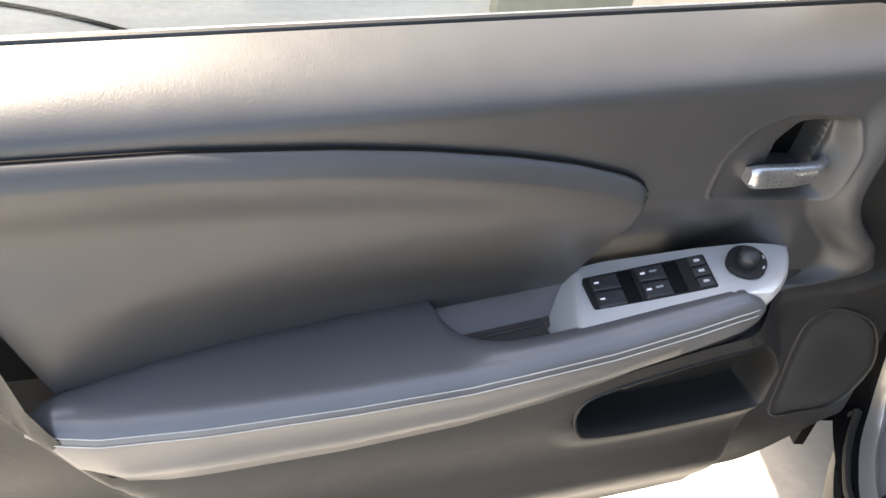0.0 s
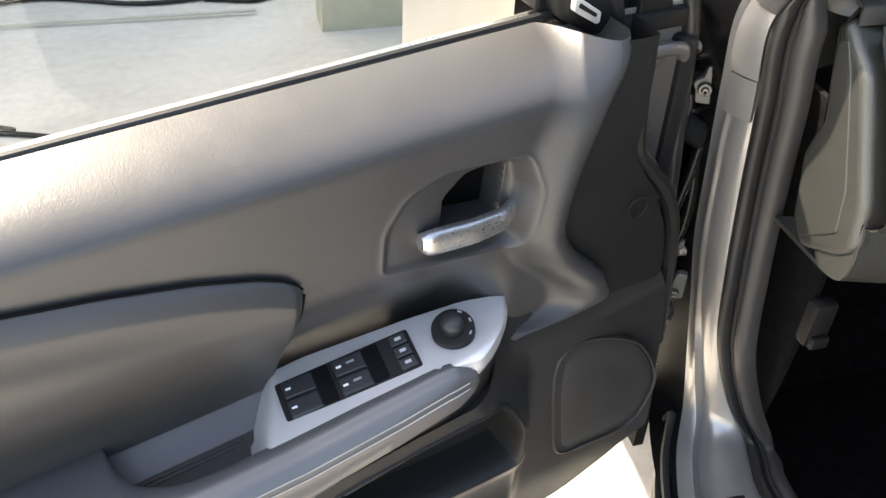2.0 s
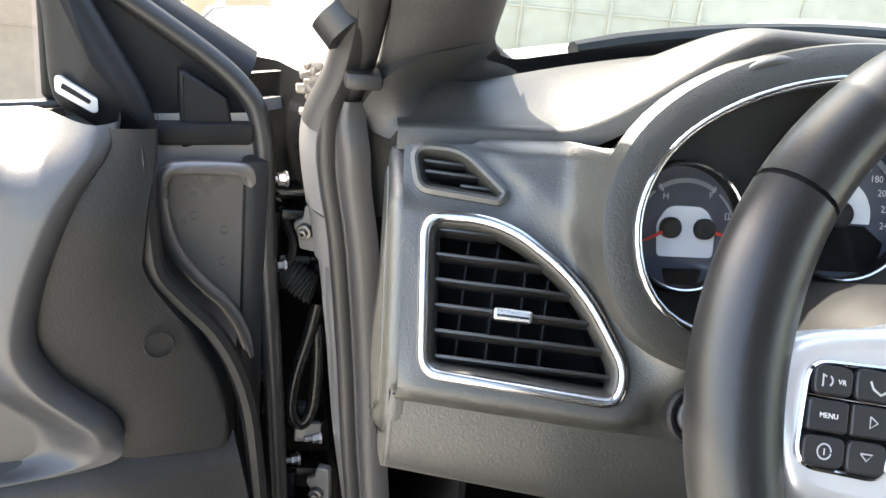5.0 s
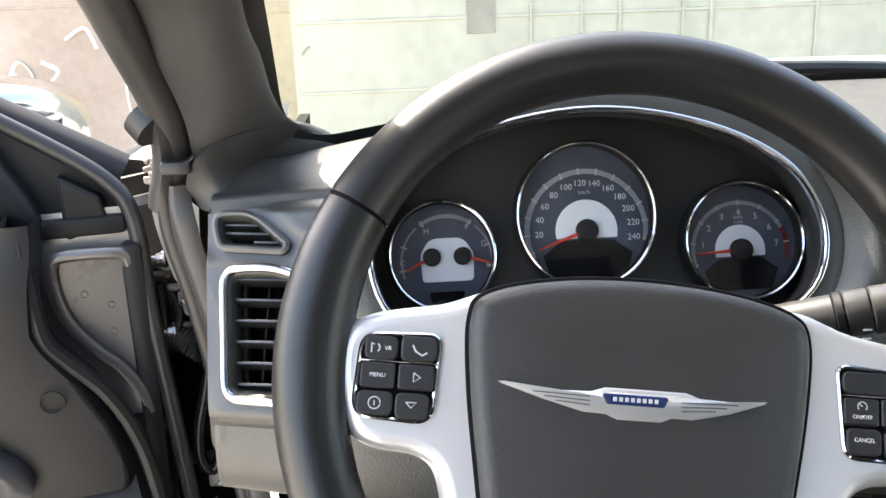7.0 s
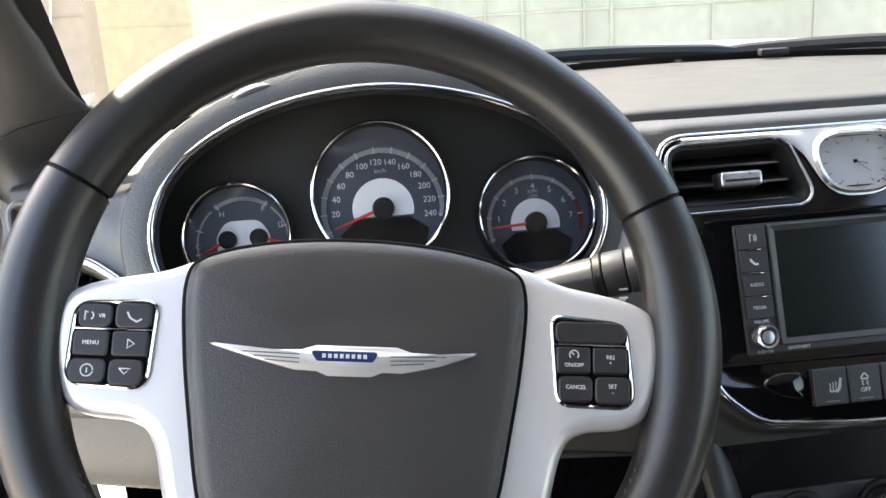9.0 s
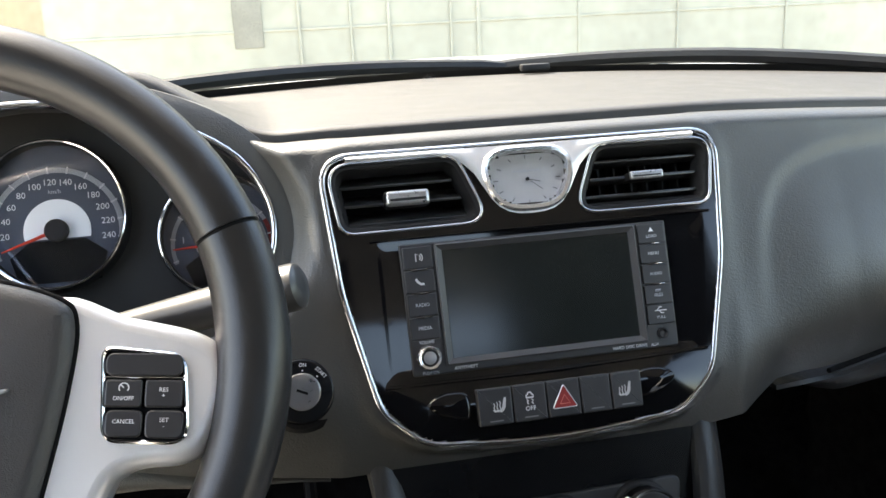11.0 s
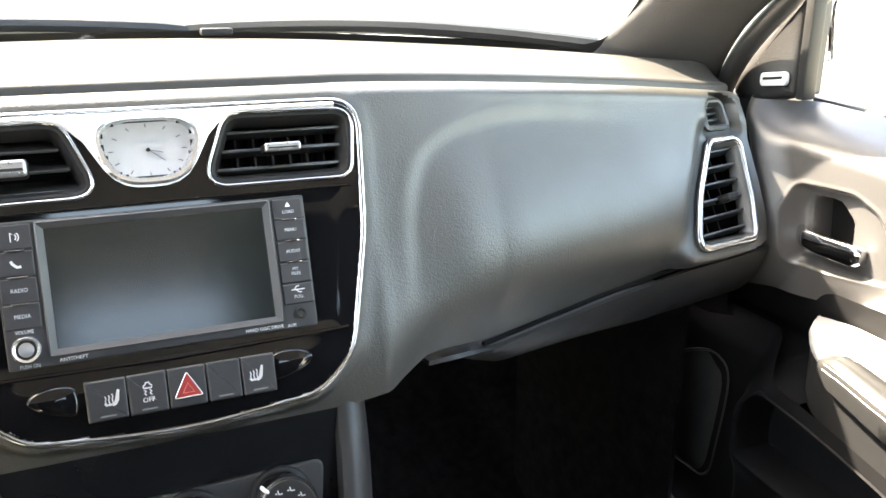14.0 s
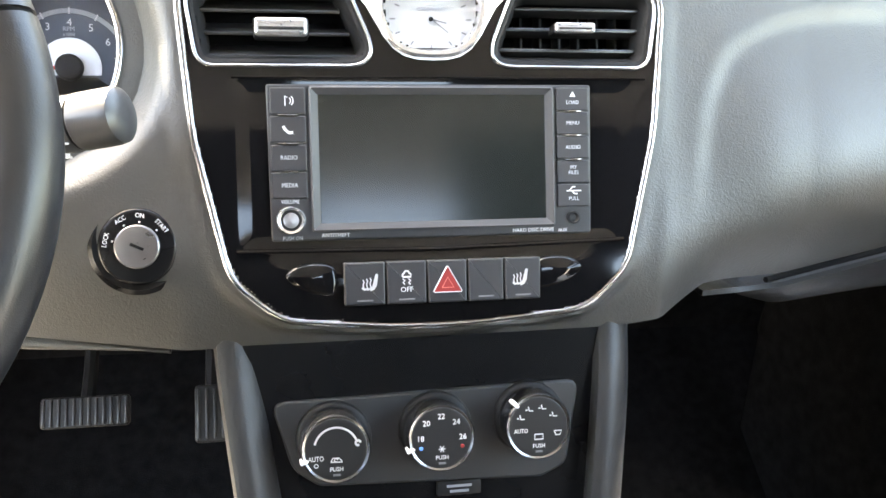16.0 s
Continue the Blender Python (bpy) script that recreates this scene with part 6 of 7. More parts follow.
for poly, side in ((BTN_L, -1), (BTN_R, 1)):
    bs = part("button_set", plate(poly, 0.004, 0.0080, 0.001), DARK, wheel, "black thumb button set")
    bs.location.x = -0.0005 if side < 0 else -0.0048
    part("button_rim", ring(poly, [(0.0016, 0.006), (0.0014, 0.0092), (0.0004, 0.0100), (-0.0006, 0.0092), (-0.0006, 0.006)]), CHROME, bs, "bright button rim")
    part("divider", box(-0.1290 if side < 0 else 0.1250, -0.0035, 0.0092, 0.040, 0.0009, 0.002, 0.0003), CHROME, bs)
    if side < 0:
        b = steer_button(bs, -0.1465, -0.1295, -0.0028, 0.0092, 0.004)
        lettering("VR", 0.0030, WHITE_INK, b, -0.1345, 0.0030, 0.0109)
        part("voice_icon", strokes([[(-0.1430, 0.0005), (-0.1430, 0.0055), (-0.1415, 0.0045)], arc(-0.1410, 0.003, 0.0022, -60, 60, 6)], 0.0008, 0.0109), WHITE_INK, b)
        b = steer_button(bs, -0.1280, -0.1095, -0.0028, 0.0102, 0.004)
        part("phone_icon", strokes([[(-0.1220, 0.0055), (-0.1205, 0.0025), (-0.1170, 0.0005), (-0.1145, 0.0020)]], 0.0010, 0.0109), WHITE_INK, b)
        b = steer_button(bs, -0.1478, -0.1300, -0.0172, -0.0044)
        lettering("MENU", 0.0030, WHITE_INK, b, -0.1389, -0.0108, 0.0109)
        b = steer_button(bs, -0.1285, -0.1102, -0.0172, -0.0044)
        part("next_icon", strokes([[(-0.1205, -0.0085), (-0.1205, -0.0131), (-0.1170, -0.0108), (-0.1205, -0.0085)]], 0.0007, 0.0109), WHITE_INK, b)
        b = steer_button(bs, -0.1486, -0.1302, -0.0310, -0.0188, 0.004)
        part("info_icon", strokes([arc(-0.1394, -0.0248, 0.0030, 0, 350, 16), [(-0.1394, -0.0262), (-0.1394, -0.0236)]], 0.0007, 0.0109), WHITE_INK, b)
        b = steer_button(bs, -0.1290, -0.1118, -0.0318, -0.0188, 0.004)
        part("down_icon", strokes([[(-0.1235, -0.0235), (-0.1180, -0.0235), (-0.12075, -0.0262), (-0.1235, -0.0235)]], 0.0007, 0.0109), WHITE_INK, b)
    else:
        steer_button(bs, 0.1055, 0.1440, -0.0028, 0.0090, 0.005)
        b = steer_button(bs, 0.1062, 0.1245, -0.0185, -0.0046)
        lettering("ON/OFF", 0.0030, WHITE_INK, b, 0.1155, -0.0142, 0.0109, wide=0.95)
        part("cruise_icon", strokes([arc(0.1155, -0.0088, 0.0024, -40, 220, 12), [(0.1155, -0.0088), (0.1138, -0.0072)]], 0.0007, 0.0109), WHITE_INK, b)
        b = steer_button(bs, 0.1258, 0.1446, -0.0185, -0.0046)
        lettering("RES\n+", 0.0030, WHITE_INK, b, 0.1352, -0.0112, 0.0109)
        b = steer_button(bs, 0.1072, 0.1255, -0.0335, -0.0200, 0.004)
        lettering("CANCEL", 0.0030, WHITE_INK, b, 0.1164, -0.0258, 0.0109, wide=0.95)
        b = steer_button(bs, 0.1268, 0.1458, -0.0342, -0.0200, 0.004)
        lettering("SET\n-", 0.0030, WHITE_INK, b, 0.1362, -0.0265, 0.0109)

# ---- pedals ----
for name, x, z, w, h, lab in (("brake_pedal", -0.315, 0.478, 0.095, 0.034, "wide black rubber brake pedal with ribs"), ("throttle_pedal", -0.180, 0.466, 0.036, 0.065, "narrow black rubber throttle pedal with ribs")):
    pd = thing(name, panel_at((x, 0.345, z), 35), lab, "pedal", "pedals")
    part("pad", plate(rounded([(-w / 2, h / 2), (w / 2, h / 2), (w / 2, -h / 2), (-w / 2, -h / 2)], 0.006), -0.008, 0.0, 0.002), RUBBER, pd, "rubber pad")
    part("arm", tube([(0, 0, -0.008), (0, 0.05, -0.03), (0, 0.2, -0.06)], 0.008, 8), BLACK, pd, "black steel pedal arm")
    nrib = int(w / 0.0075)
    for k in range(nrib):
        part("rib", box(-w / 2 + (k + 0.5) * w / nrib, 0, 0.0006, 0.003, h * 0.86, 0.003, 0.0008), STALK_GREY, pd)
solid("bonnet_release", joined(box(-0.575, 0.160, 0.585, 0.030, 0.02, 0.06, 0.006), box(-0.575, 0.148, 0.565, 0.022, 0.01, 0.016, 0.003)), BLACK, I4, "black plastic bonnet release lever under dash", "lever")

knob = thing("light_knob", panel_at((-0.475, 0.006, 0.818), 24, -6), "round black light knob with chrome centre", "knob")
part("bezel", ring(circle(0.018, 36), [(0.002, -0.012), (0.002, 0.001), (0.0, 0.003), (-0.003, 0.001), (-0.004, -0.012)]), BLACK, knob, "black ring")
part("cap", plate(circle(0.0135, 32), -0.012, 0.004, 0.003), BUTTON, knob)
part("grip", box(0, 0, 0.006, 0.016, 0.006, 0.006, 0.002), CHROME, knob, "chrome grip")

# ---- doors ----
def door_matrix(origin, along, inward):
    m = Matrix.Identity(4)
    m.col[0][:3], m.col[1][:3], m.col[2][:3], m.col[3][:3] = along, inward, (0, 0, 1), origin
    return m


OPEN = radians(12.5)
DOOR_L = door_matrix((-0.80, 0.171, 0), (-math.cos(OPEN), -math.sin(OPEN), 0), (math.sin(OPEN), -math.cos(OPEN), 0))
DOOR_R = door_matrix((0.655, 0.195, 0.008), (0, -1, 0), (-1, 0, 0))

_front = np.array(spline([(0.60, 0.16), (0.655, 0.160), (0.671, 0.146), (0.678, 0.090), (0.690, 0.056), (0.714, 0.056), (0.735, 0.076), (0.755, 0.095), (0.785, 0.108), (0.828, 0.101), (0.885, 0.078), (0.922, 0.053), (0.945, 0.046)], 6))
FRONT_Z, FRONT_S = np.maximum.accumulate(_front[:, 0]), _front[:, 1]


def belt_z(s):
    return 0.938 - 0.062 * np.clip(s, 0, 1.1)


RECESS = rounded([(0.276, 0.783), (0.273, 0.822), (0.255, 0.850), (0.222, 0.863), (0.146, 0.861), (0.138, 0.830), (0.150, 0.774), (0.200, 0.776)], [0.008, 0.03, 0.03, 0.03, 0.016, 0.03, 0.014, 0.05], 5)
PIT = rounded([(0.222, 0.800), (0.220, 0.834), (0.198, 0.850), (0.160, 0.848), (0.165, 0.796)], [0.004, 0.012, 0.02, 0.004, 0.004], 5)


def arm_z(s):
    return lin(s, [0.15, 0.20, 0.25, 0.37, 0.50, 0.60, 0.70, 0.80, 0.84], [0.714, 0.714, 0.709, 0.681, 0.662, 0.657, 0.656, 0.658, 0.659])


# inner edge of the armrest: round the switch panel, round the pull cup, along the padded insert
ARM_IN_S = [0.218, 0.222, 0.244, 0.315, 0.372, 0.422, 0.452, 0.468, 0.482, 0.492, 0.499, 0.5035, 0.507, 0.545, 0.586, 0.669, 0.738, 0.813, 0.832, 0.8395]
ARM_IN_H = [0.055, 0.047, 0.0415, 0.036, 0.0335, 0.0345, 0.0325, 0.028, 0.021, 0.013, 0.001, -0.012, -0.040, -0.0375, -0.0335, -0.021, -0.006, 0.020, 0.029, 0.040]
ARM_OUT_S = [0.216, 0.224, 0.244, 0.29, 0.40, 0.60, 0.72, 0.79, 0.82, 0.8395]
ARM_OUT_H = [0.062, 0.068, 0.0715, 0.0735, 0.0735, 0.0735, 0.0735, 0.071, 0.064, 0.050]


def upper_h(S, Z):
    """Depth of the upper door trim towards the cabin."""
    b = belt_z(S)
    h = -0.078 * np.clip((Z - (b - 0.040)) / 0.046, 0, 1) ** 2.3
    edge = S - lin(Z, FRONT_Z, FRONT_S)
    lip = lin(Z, [0.66, 0.70, 0.72, 0.80, 0.88, 0.94], [0.010, 0.022, 0.025, 0.022, 0.014, 0.000])
    w = smooth(0.062, 0.016, edge)
    h = h * (1 - w) + (lip + 0.14 * h * smooth(0.88, 0.94, Z)) * w
    h = h - 0.021 * (1 - np.sqrt(1 - np.clip(1 - edge / 0.019, 0, 1) ** 2)) * smooth(0.690, 0.715, Z)
    q = np.stack([S.ravel(), Z.ravel()], 1)
    d1 = inside(RECESS, q).reshape(S.shape)
    d2 = inside(PIT, q).reshape(S.shape)
    h = h - (0.003 + 0.013 * smooth(0.262, 0.16, S)) * smooth(0.002, -0.005 - 0.010 * smooth(0.20, 0.15, S), d1) - 0.036 * smooth(0.001, -0.004, d2)
    h = h + 0.0012 * np.exp(-(d1 / 0.003) ** 2)
    h = h - 0.050 * smooth(0.785, 0.665, Z) * smooth(0.150, 0.215, S)
    return h


def lower_h(S, Z, flush=False):
    """Depth of the lower door panel: speaker field, map pocket, belly."""
    high = smooth(0.61, 0.67, Z)
    step = smooth(0.125 + 0.015 * high, 0.165 + 0.060 * high, S)
    h = 0.016 * smooth(-0.06, 0.08, S) * (1 - step) + (0.050 + 0.014 * smooth(0.50, 0.60, Z)) * step
    h = h - 0.035 * smooth(0.46, 0.36, Z) * (0.3 + 0.7 * step)
    h = h - 0.042 * smooth(0.0, 0.045, S - lin(Z, [0.40, 0.53, 0.60, 0.66], [0.70, 0.735, 0.79, 0.83]))
    h = h - 0.022 * smooth(0.655, 0.70, Z) * (1 - step)
    pocket = inside(POCKET, np.stack([S.ravel(), Z.ravel()], 1)).reshape(S.shape)
    lip = 0.005 * step * smooth(0.030, 0.004, pocket) * smooth(0.590, 0.565, Z)
    return h + lip - 0.095 * smooth(0.0, -0.004, pocket) * (not flush)


POCKET = spline([(0.372, 0.560), (0.381, 0.588), (0.370, 0.610), (0.312, 0.627), (0.236, 0.642), (0.188, 0.644), (0.166, 0.610), (0.166, 0.572), (0.185, 0.560), (0.286, 0.549), (0.349, 0.550)], 5, True)


def pocket_basin():
    """The map pocket: a rounded lip that rolls into a deep tub."""
    loops = []
    for d, dh in ((0.004, -0.003), (0.003, 0.0006), (0.0015, 0.0018), (0.0, 0.0012), (-0.002, -0.003), (-0.004, -0.012), (-0.0055, -0.026), (-0.0070, -0.038), (-0.0090, -0.044)):
        q = np.array(grown(ccw(POCKET), d))
        loops.append([tuple(p) for p in np.c_[q[:, 0], lower_h(q[:, 0], q[:, 1], True) + dh, q[:, 1]]])
    return rings(loops, False, True)


def upper_sheet(low=0.60):
    us = np.r_[0, np.linspace(0.001, 0.038, 40), np.linspace(0.040, 0.22, 130), np.linspace(0.226, 1, 90)]

    def fn(U, Z):
        s0 = lin(Z, FRONT_Z, FRONT_S)
        S = s0 + U * (1.02 - s0)
        Z2 = np.where(Z > 0.80, 0.80 + (Z - 0.80) * (belt_z(S) + 0.004 - 0.80) / 0.150, Z)
        s0 = lin(Z2, FRONT_Z, FRONT_S)
        S = s0 + U * (1.02 - s0)
        H = upper_h(S, Z2)
        H = H - 0.045 * (U == 0)
        return S, H, Z2
    zs = np.r_[np.linspace(0.60, 0.66, 8), np.linspace(0.664, 0.77, 36), np.linspace(0.7715, 0.885, 76), np.linspace(0.887, 0.950, 32)]
    return sheet(fn, us, zs[zs >= low])


def lower_sheet():
    def fn(S, K):
        zb = lin(S, [-0.07, -0.03, 0.05, 0.2, 0.45, 1.0], [0.425, 0.400, 0.378, 0.368, 0.360, 0.355])
        zt = lin(S, [-0.07, 0.115, 0.150, 0.175, 0.25, 0.40, 0.50, 0.78, 0.812, 0.83, 0.845, 1.02], [0.700, 0.695, 0.690, 0.668, 0.655, 0.622, 0.600, 0.600, 0.652, 0.690, 0.726, 0.93])
        Z = zb + (zt - zb) * K
        s0 = lin(Z, [0.38, 0.43, 0.60, 0.70], [-0.03, -0.066, -0.05, -0.030])
        S2 = s0 + (S + 0.07) / 1.09 * (1.02 - s0)
        return S2, lower_h(S2, Z) - 0.05 * (K == 0) - 0.03 * (S <= -0.07), Z
    return sheet(fn, np.r_[-0.07, np.linspace(-0.068, 0.42, 125), np.linspace(0.43, 1.02, 50)], np.r_[0, np.linspace(0.01, 1, 90)])


INSERT_S = [0.340, 0.346, 0.356, 0.375, 0.42, 0.479, 0.55, 0.613, 0.728, 0.84, 1.0]
INSERT_Z = [0.790, 0.800, 0.808, 0.816, 0.828, 0.838, 0.846, 0.850, 0.852, 0.848, 0.838]


def insert_sheet():
    """The padded panel above the armrest."""
    def fn(U, K):
        s0 = 0.343 + 0.016 * K
        S = s0 + U * (1.0 - s0)
        top = lin(S, INSERT_S, INSERT_Z)
        low = np.maximum(arm_z(S) - 0.012, lin(S, [0.80, 0.814, 0.846, 1.0], [0.60, 0.650, 0.7215, 1.05]))
        low = np.minimum(low, top - 0.004)
        Z = top + (low - top) * K
        end = np.sqrt(np.clip(U / 0.012, 0, 1))
        back = lin(S, [0.36, 0.507, 0.586, 0.669, 0.738, 0.813, 0.85, 1.0], [-0.046, -0.050, -0.045, -0.033, -0.018, 0.006, 0.010, 0.010])
        drop = top - Z
        fade = lin(S, [0.36, 0.50, 0.7], [0.15, 0.8, 1.0])
        prof = 0.013 * np.sqrt(np.clip(drop / 0.016, 0, 1)) - 0.008 * fade * smooth(0.020, 0.062, drop) + 0.010 * fade * smooth(0.06, 0.13, drop)
        return S, 0.003 + prof * (0.1 + 0.9 * end) - 0.012 * (U == 0) + back * smooth(0.785, 0.668, Z), Z
    return sheet(fn, np.r_[0, np.linspace(0.0008, 0.014, 10), np.linspace(0.018, 0.10, 16), np.linspace(0.11, 1, 60)], np.linspace(0, 1, 70) ** 1.4)


def arm_loft():
    loops = []
    for s in np.r_[np.linspace(0.2182, 0.244, 14), np.linspace(0.252, 0.485, 30), np.linspace(0.488, 0.509, 14), np.linspace(0.515, 0.80, 30), np.linspace(0.805, 0.8392, 16)]:
        zt = arm_z(s)
        hin, hout = lin(s, ARM_IN_S, ARM_IN_H), lin(s, ARM_OUT_S, ARM_OUT_H)
        f = math.sqrt(max(0.0, min(1.0, (s - 0.2175) / 0.020))) * math.sqrt(max(0.0, min(1.0, (0.8400 - s) / 0.022)))
        f = max(f, 0.08)
        w = hout - hin
        r = min(0.022, 0.45 * w)
        prof = [(hin + 0.004, zt - 0.040), (hin, zt - 0.010), (hin + 0.001, zt - 0.003), (hin + 0.004, zt - 0.0005), (hin + 0.20 * w, zt + 0.002), (hin + 0.5 * w, zt + 0.0025), (hout - r, zt + 0.001)]
        prof += [(hout - r + r * math.sin(a), zt + 0.001 - 0.019 * (1 - math.cos(a))) for a in np.linspace(0.25, 1.57, 7)]
        deep = lin(s, [0.212, 0.26, 0.32, 0.42, 0.6, 0.84], [0.020, 0.034, 0.044, 0.058, 0.066, 0.072])
        prof += [(hout - 0.001, zt - 0.030 - 0.3 * (deep - 0.03)), (hout - 0.004, zt - 0.6 * deep - 0.01), (hout - 0.009, zt - deep), (hout - 0.03, zt - deep - 0.010)]
        mid_z = zt - 0.012
        shear = smooth(0.70, 0.835, s)
        loops.append([(s - 0.55 * shear * max(0.0, zt - z - 0.018), h, mid_z + (z - mid_z) * (f if z > mid_z else max(f, 0.55))) for h, z in prof])
    return rings(loops, True, True)


def stitch_line(da):
    """A sewn line on the rounded shoulder of the armrest; da: its angle round the shoulder."""
    pts = []
    for s in np.linspace(0.230, 0.828, 90):
        hout = lin(s, ARM_OUT_S, ARM_OUT_H)
        r = min(0.022, 0.45 * (hout - lin(s, ARM_IN_S, ARM_IN_H)))
        pts.append((s, hout - r + (r + 0.0006) * math.sin(da), arm_z(s) + 0.001 - 0.019 * (1 - math.cos(da))))
    return tube(pts, 0.00055, 5)


SILVER_OUT_S = [0.157, 0.158, 0.162, 0.170, 0.181, 0.197, 0.213, 0.230, 0.245, 0.262, 0.30, 0.41]
SILVER_OUT_H = [0.002, 0.006, 0.0137, 0.025, 0.0366, 0.050, 0.0595, 0.0560, 0.050, 0.048, 0.046, 0.045]


def silver_trim():
    """Top plate for the switches with a rounded nose, dropping into the pull cup."""
    loops = []
    for s in np.r_[0.1575, 0.158, 0.159, 0.161, 0.1635, 0.167, 0.172, np.linspace(0.178, 0.355, 44), np.linspace(0.358, 0.412, 22)]:
        hi = lin(s, [0.157, 0.158, 0.162, 0.172, 0.190, 0.251, 0.336, 0.374, 0.415], [0.000, -0.0015, -0.005, -0.008, -0.0115, -0.0175, -0.0325, -0.0345, -0.0345])
        ho = lin(s, SILVER_OUT_S, SILVER_OUT_H)
        zt = arm_z(s) + 0.002
        out = float(smooth(0.240, 0.216, s))
        fall = 0.040 * float(smooth(0.362, 0.389, s))
        loop = [(s, hi, zt - 0.020 - fall), (s, hi, zt - 0.002 - fall), (s, hi + 0.002, zt - fall)]
        for k in np.linspace(0.1, 1, 12):
            h = hi + 0.002 + (ho - 0.008 * out - hi - 0.002) * k
            # the end towards the cup rolls down, later near the seats
            drop = 0.040 * smooth(0.362 + 0.030 * k, 0.389 + 0.024 * k, s)
            loop.append((s, h, zt - drop))
        if out > 0.01:
            loop += [(s, ho - 0.003 * out, zt - 0.0020 * out), (s, ho, zt - 0.008), (s, ho - 0.002, zt - 0.016), (s, ho - 0.012, zt - 0.034)]
        else:
            d = loop[-1][2]
            loop += [(s, ho, d - 0.001), (s, ho, d - 0.002), (s, ho - 0.001, d - 0.003), (s, ho - 0.002, d - 0.004)]
        loops.append(loop)
    return rings(loops, True, True)


def nose_side():
    """Rounded flank below the nose of the switch panel, running under the armrest."""
    def fn(S, K):
        ho = lin(S, SILVER_OUT_S, SILVER_OUT_H)
        ho = np.where(S > 0.209, lin(S, [0.209, 0.222, 0.245, 0.34], [0.0572, 0.0625, 0.067, 0.069]), ho)
        return S + 0.0 * K, ho - 0.0045 - 0.002 * K, arm_z(S) - 0.012 - 0.062 * K
    return sheet(fn, np.linspace(0.1585, 0.34, 40), np.linspace(0, 1, 8), thick=0.003)


def cup_wall():
    return sheet(lambda S, K: (S, -0.0375 + 0.002 * K + 0.022 * K * K, arm_z(S) + 0.002 - 0.036 * K), np.linspace(0.372, 0.506, 20), np.linspace(0, 1, 8), thick=0.002)


GRILLE = spline([(0.098, 0.612), (0.080, 0.634), (0.048, 0.630), (-0.004, 0.600), (-0.036, 0.545), (-0.034, 0.505), (-0.014, 0.475), (0.040, 0.472), (0.078, 0.478), (0.090, 0.53)], 5, True)
MESH_MAT = bpy.data.materials.new("perforated_speaker_mesh")
MESH_MAT.use_nodes = True
_n, _l = MESH_MAT.node_tree.nodes, MESH_MAT.node_tree.links
_tc, _vo, _rp, _bp = (_n.new(k) for k in ("ShaderNodeTexCoord", "ShaderNodeTexVoronoi", "ShaderNodeValToRGB", "ShaderNodeBump"))
_vo.inputs["Scale"].default_value, _vo.inputs["Randomness"].default_value = 330, 0.0
_rp.color_ramp.elements[0].position, _rp.color_ramp.elements[0].color = 0.30, (0.004, 0.004, 0.004, 1)
_rp.color_ramp.elements[1].position, _rp.color_ramp.elements[1].color = 0.42, (0.022, 0.022, 0.023, 1)
_l.new(_tc.outputs["Object"], _vo.inputs["Vector"])
_l.new(_vo.outputs["Distance"], _rp.inputs[0])
_l.new(_rp.outputs[0], _n["Principled BSDF"].inputs["Base Color"])
_l.new(_vo.outputs["Distance"], _bp.inputs["Height"])
_bp.inputs["Strength"].default_value, _bp.inputs["Distance"].default_value = 0.6, 0.001
_l.new(_bp.outputs[0], _n["Principled BSDF"].inputs["Normal"])
_n["Principled BSDF"].inputs["Roughness"].default_value = 0.55

# outlines given as (s, z) are laid with this: plate height runs towards the cabin
def face_frame(h):
    return Matrix(((1, 0, 0, 0), (0, 0, 1, h), (0, 1, 0, 0), (0, 0, 0, 1)))


def shell_box():
    loops = []
    for s in np.linspace(-0.06, 1.02, 12):
        t = belt_z(s) - 0.004
        loops.append([(s, -0.068, 0.34), (s, -0.068, t), (s, -0.084, t - 0.008), (s, -0.110, t - 0.018), (s, -0.150, t - 0.06), (s, -0.185, 0.70), (s, -0.170, 0.40), (s, -0.12, 0.33)])
    return rings(loops, True, True)


def front_cover():
    def fn(U, Z):
        s1 = lin(Z, FRONT_Z, FRONT_S) + 0.014
        s0 = lin(Z, [0.672, 0.690, 0.728, 0.745, 0.762, 0.785, 0.805, 0.822, 0.838, 0.88, 0.905, 0.935], [-0.038, -0.036, -0.030, -0.026, -0.018, -0.007, 0.009, 0.022, 0.030, 0.027, 0.023, 0.022])
        S = s0 + U * (s1 - s0)
        bow = 0.000 + 0.003 * np.sin(np.pi * U) - 0.012 * smooth(0.86, 0.94, Z)
        return S, bow - 0.040 * (1 - np.sqrt(np.clip(U / 0.10, 0, 1))), Z
    return sheet(fn, np.r_[np.linspace(0, 0.1, 8), np.linspace(0.13, 1, 12)], np.linspace(0.676, 0.936, 50))


def lever_loft():
    """A flat pull lever: its free end proud and blunt, the other end dipping into the recess."""
    loops = []
    for f in np.linspace(0, 1, 24):
        s = 0.2440 - 0.094 * f
        h = lin(f, [0, 0.06, 0.5, 0.8, 1], [0.0010, 0.0040, 0.0055, 0.0020, -0.012])
        z = lin(f, [0, 1], [0.8045, 0.8055])
        hh = lin(f, [0, 0.03, 0.12, 0.6, 1], [0.0075, 0.0105, 0.0120, 0.0115, 0.0095])
        loops.append([(s, h + 0.0060 * a, z + hh * b) for a, b in rounded([(-1, -1), (1, -0.9), (1, 0.9), (-1, 1)], 0.75, 4)])
    return rings(loops, True, True)


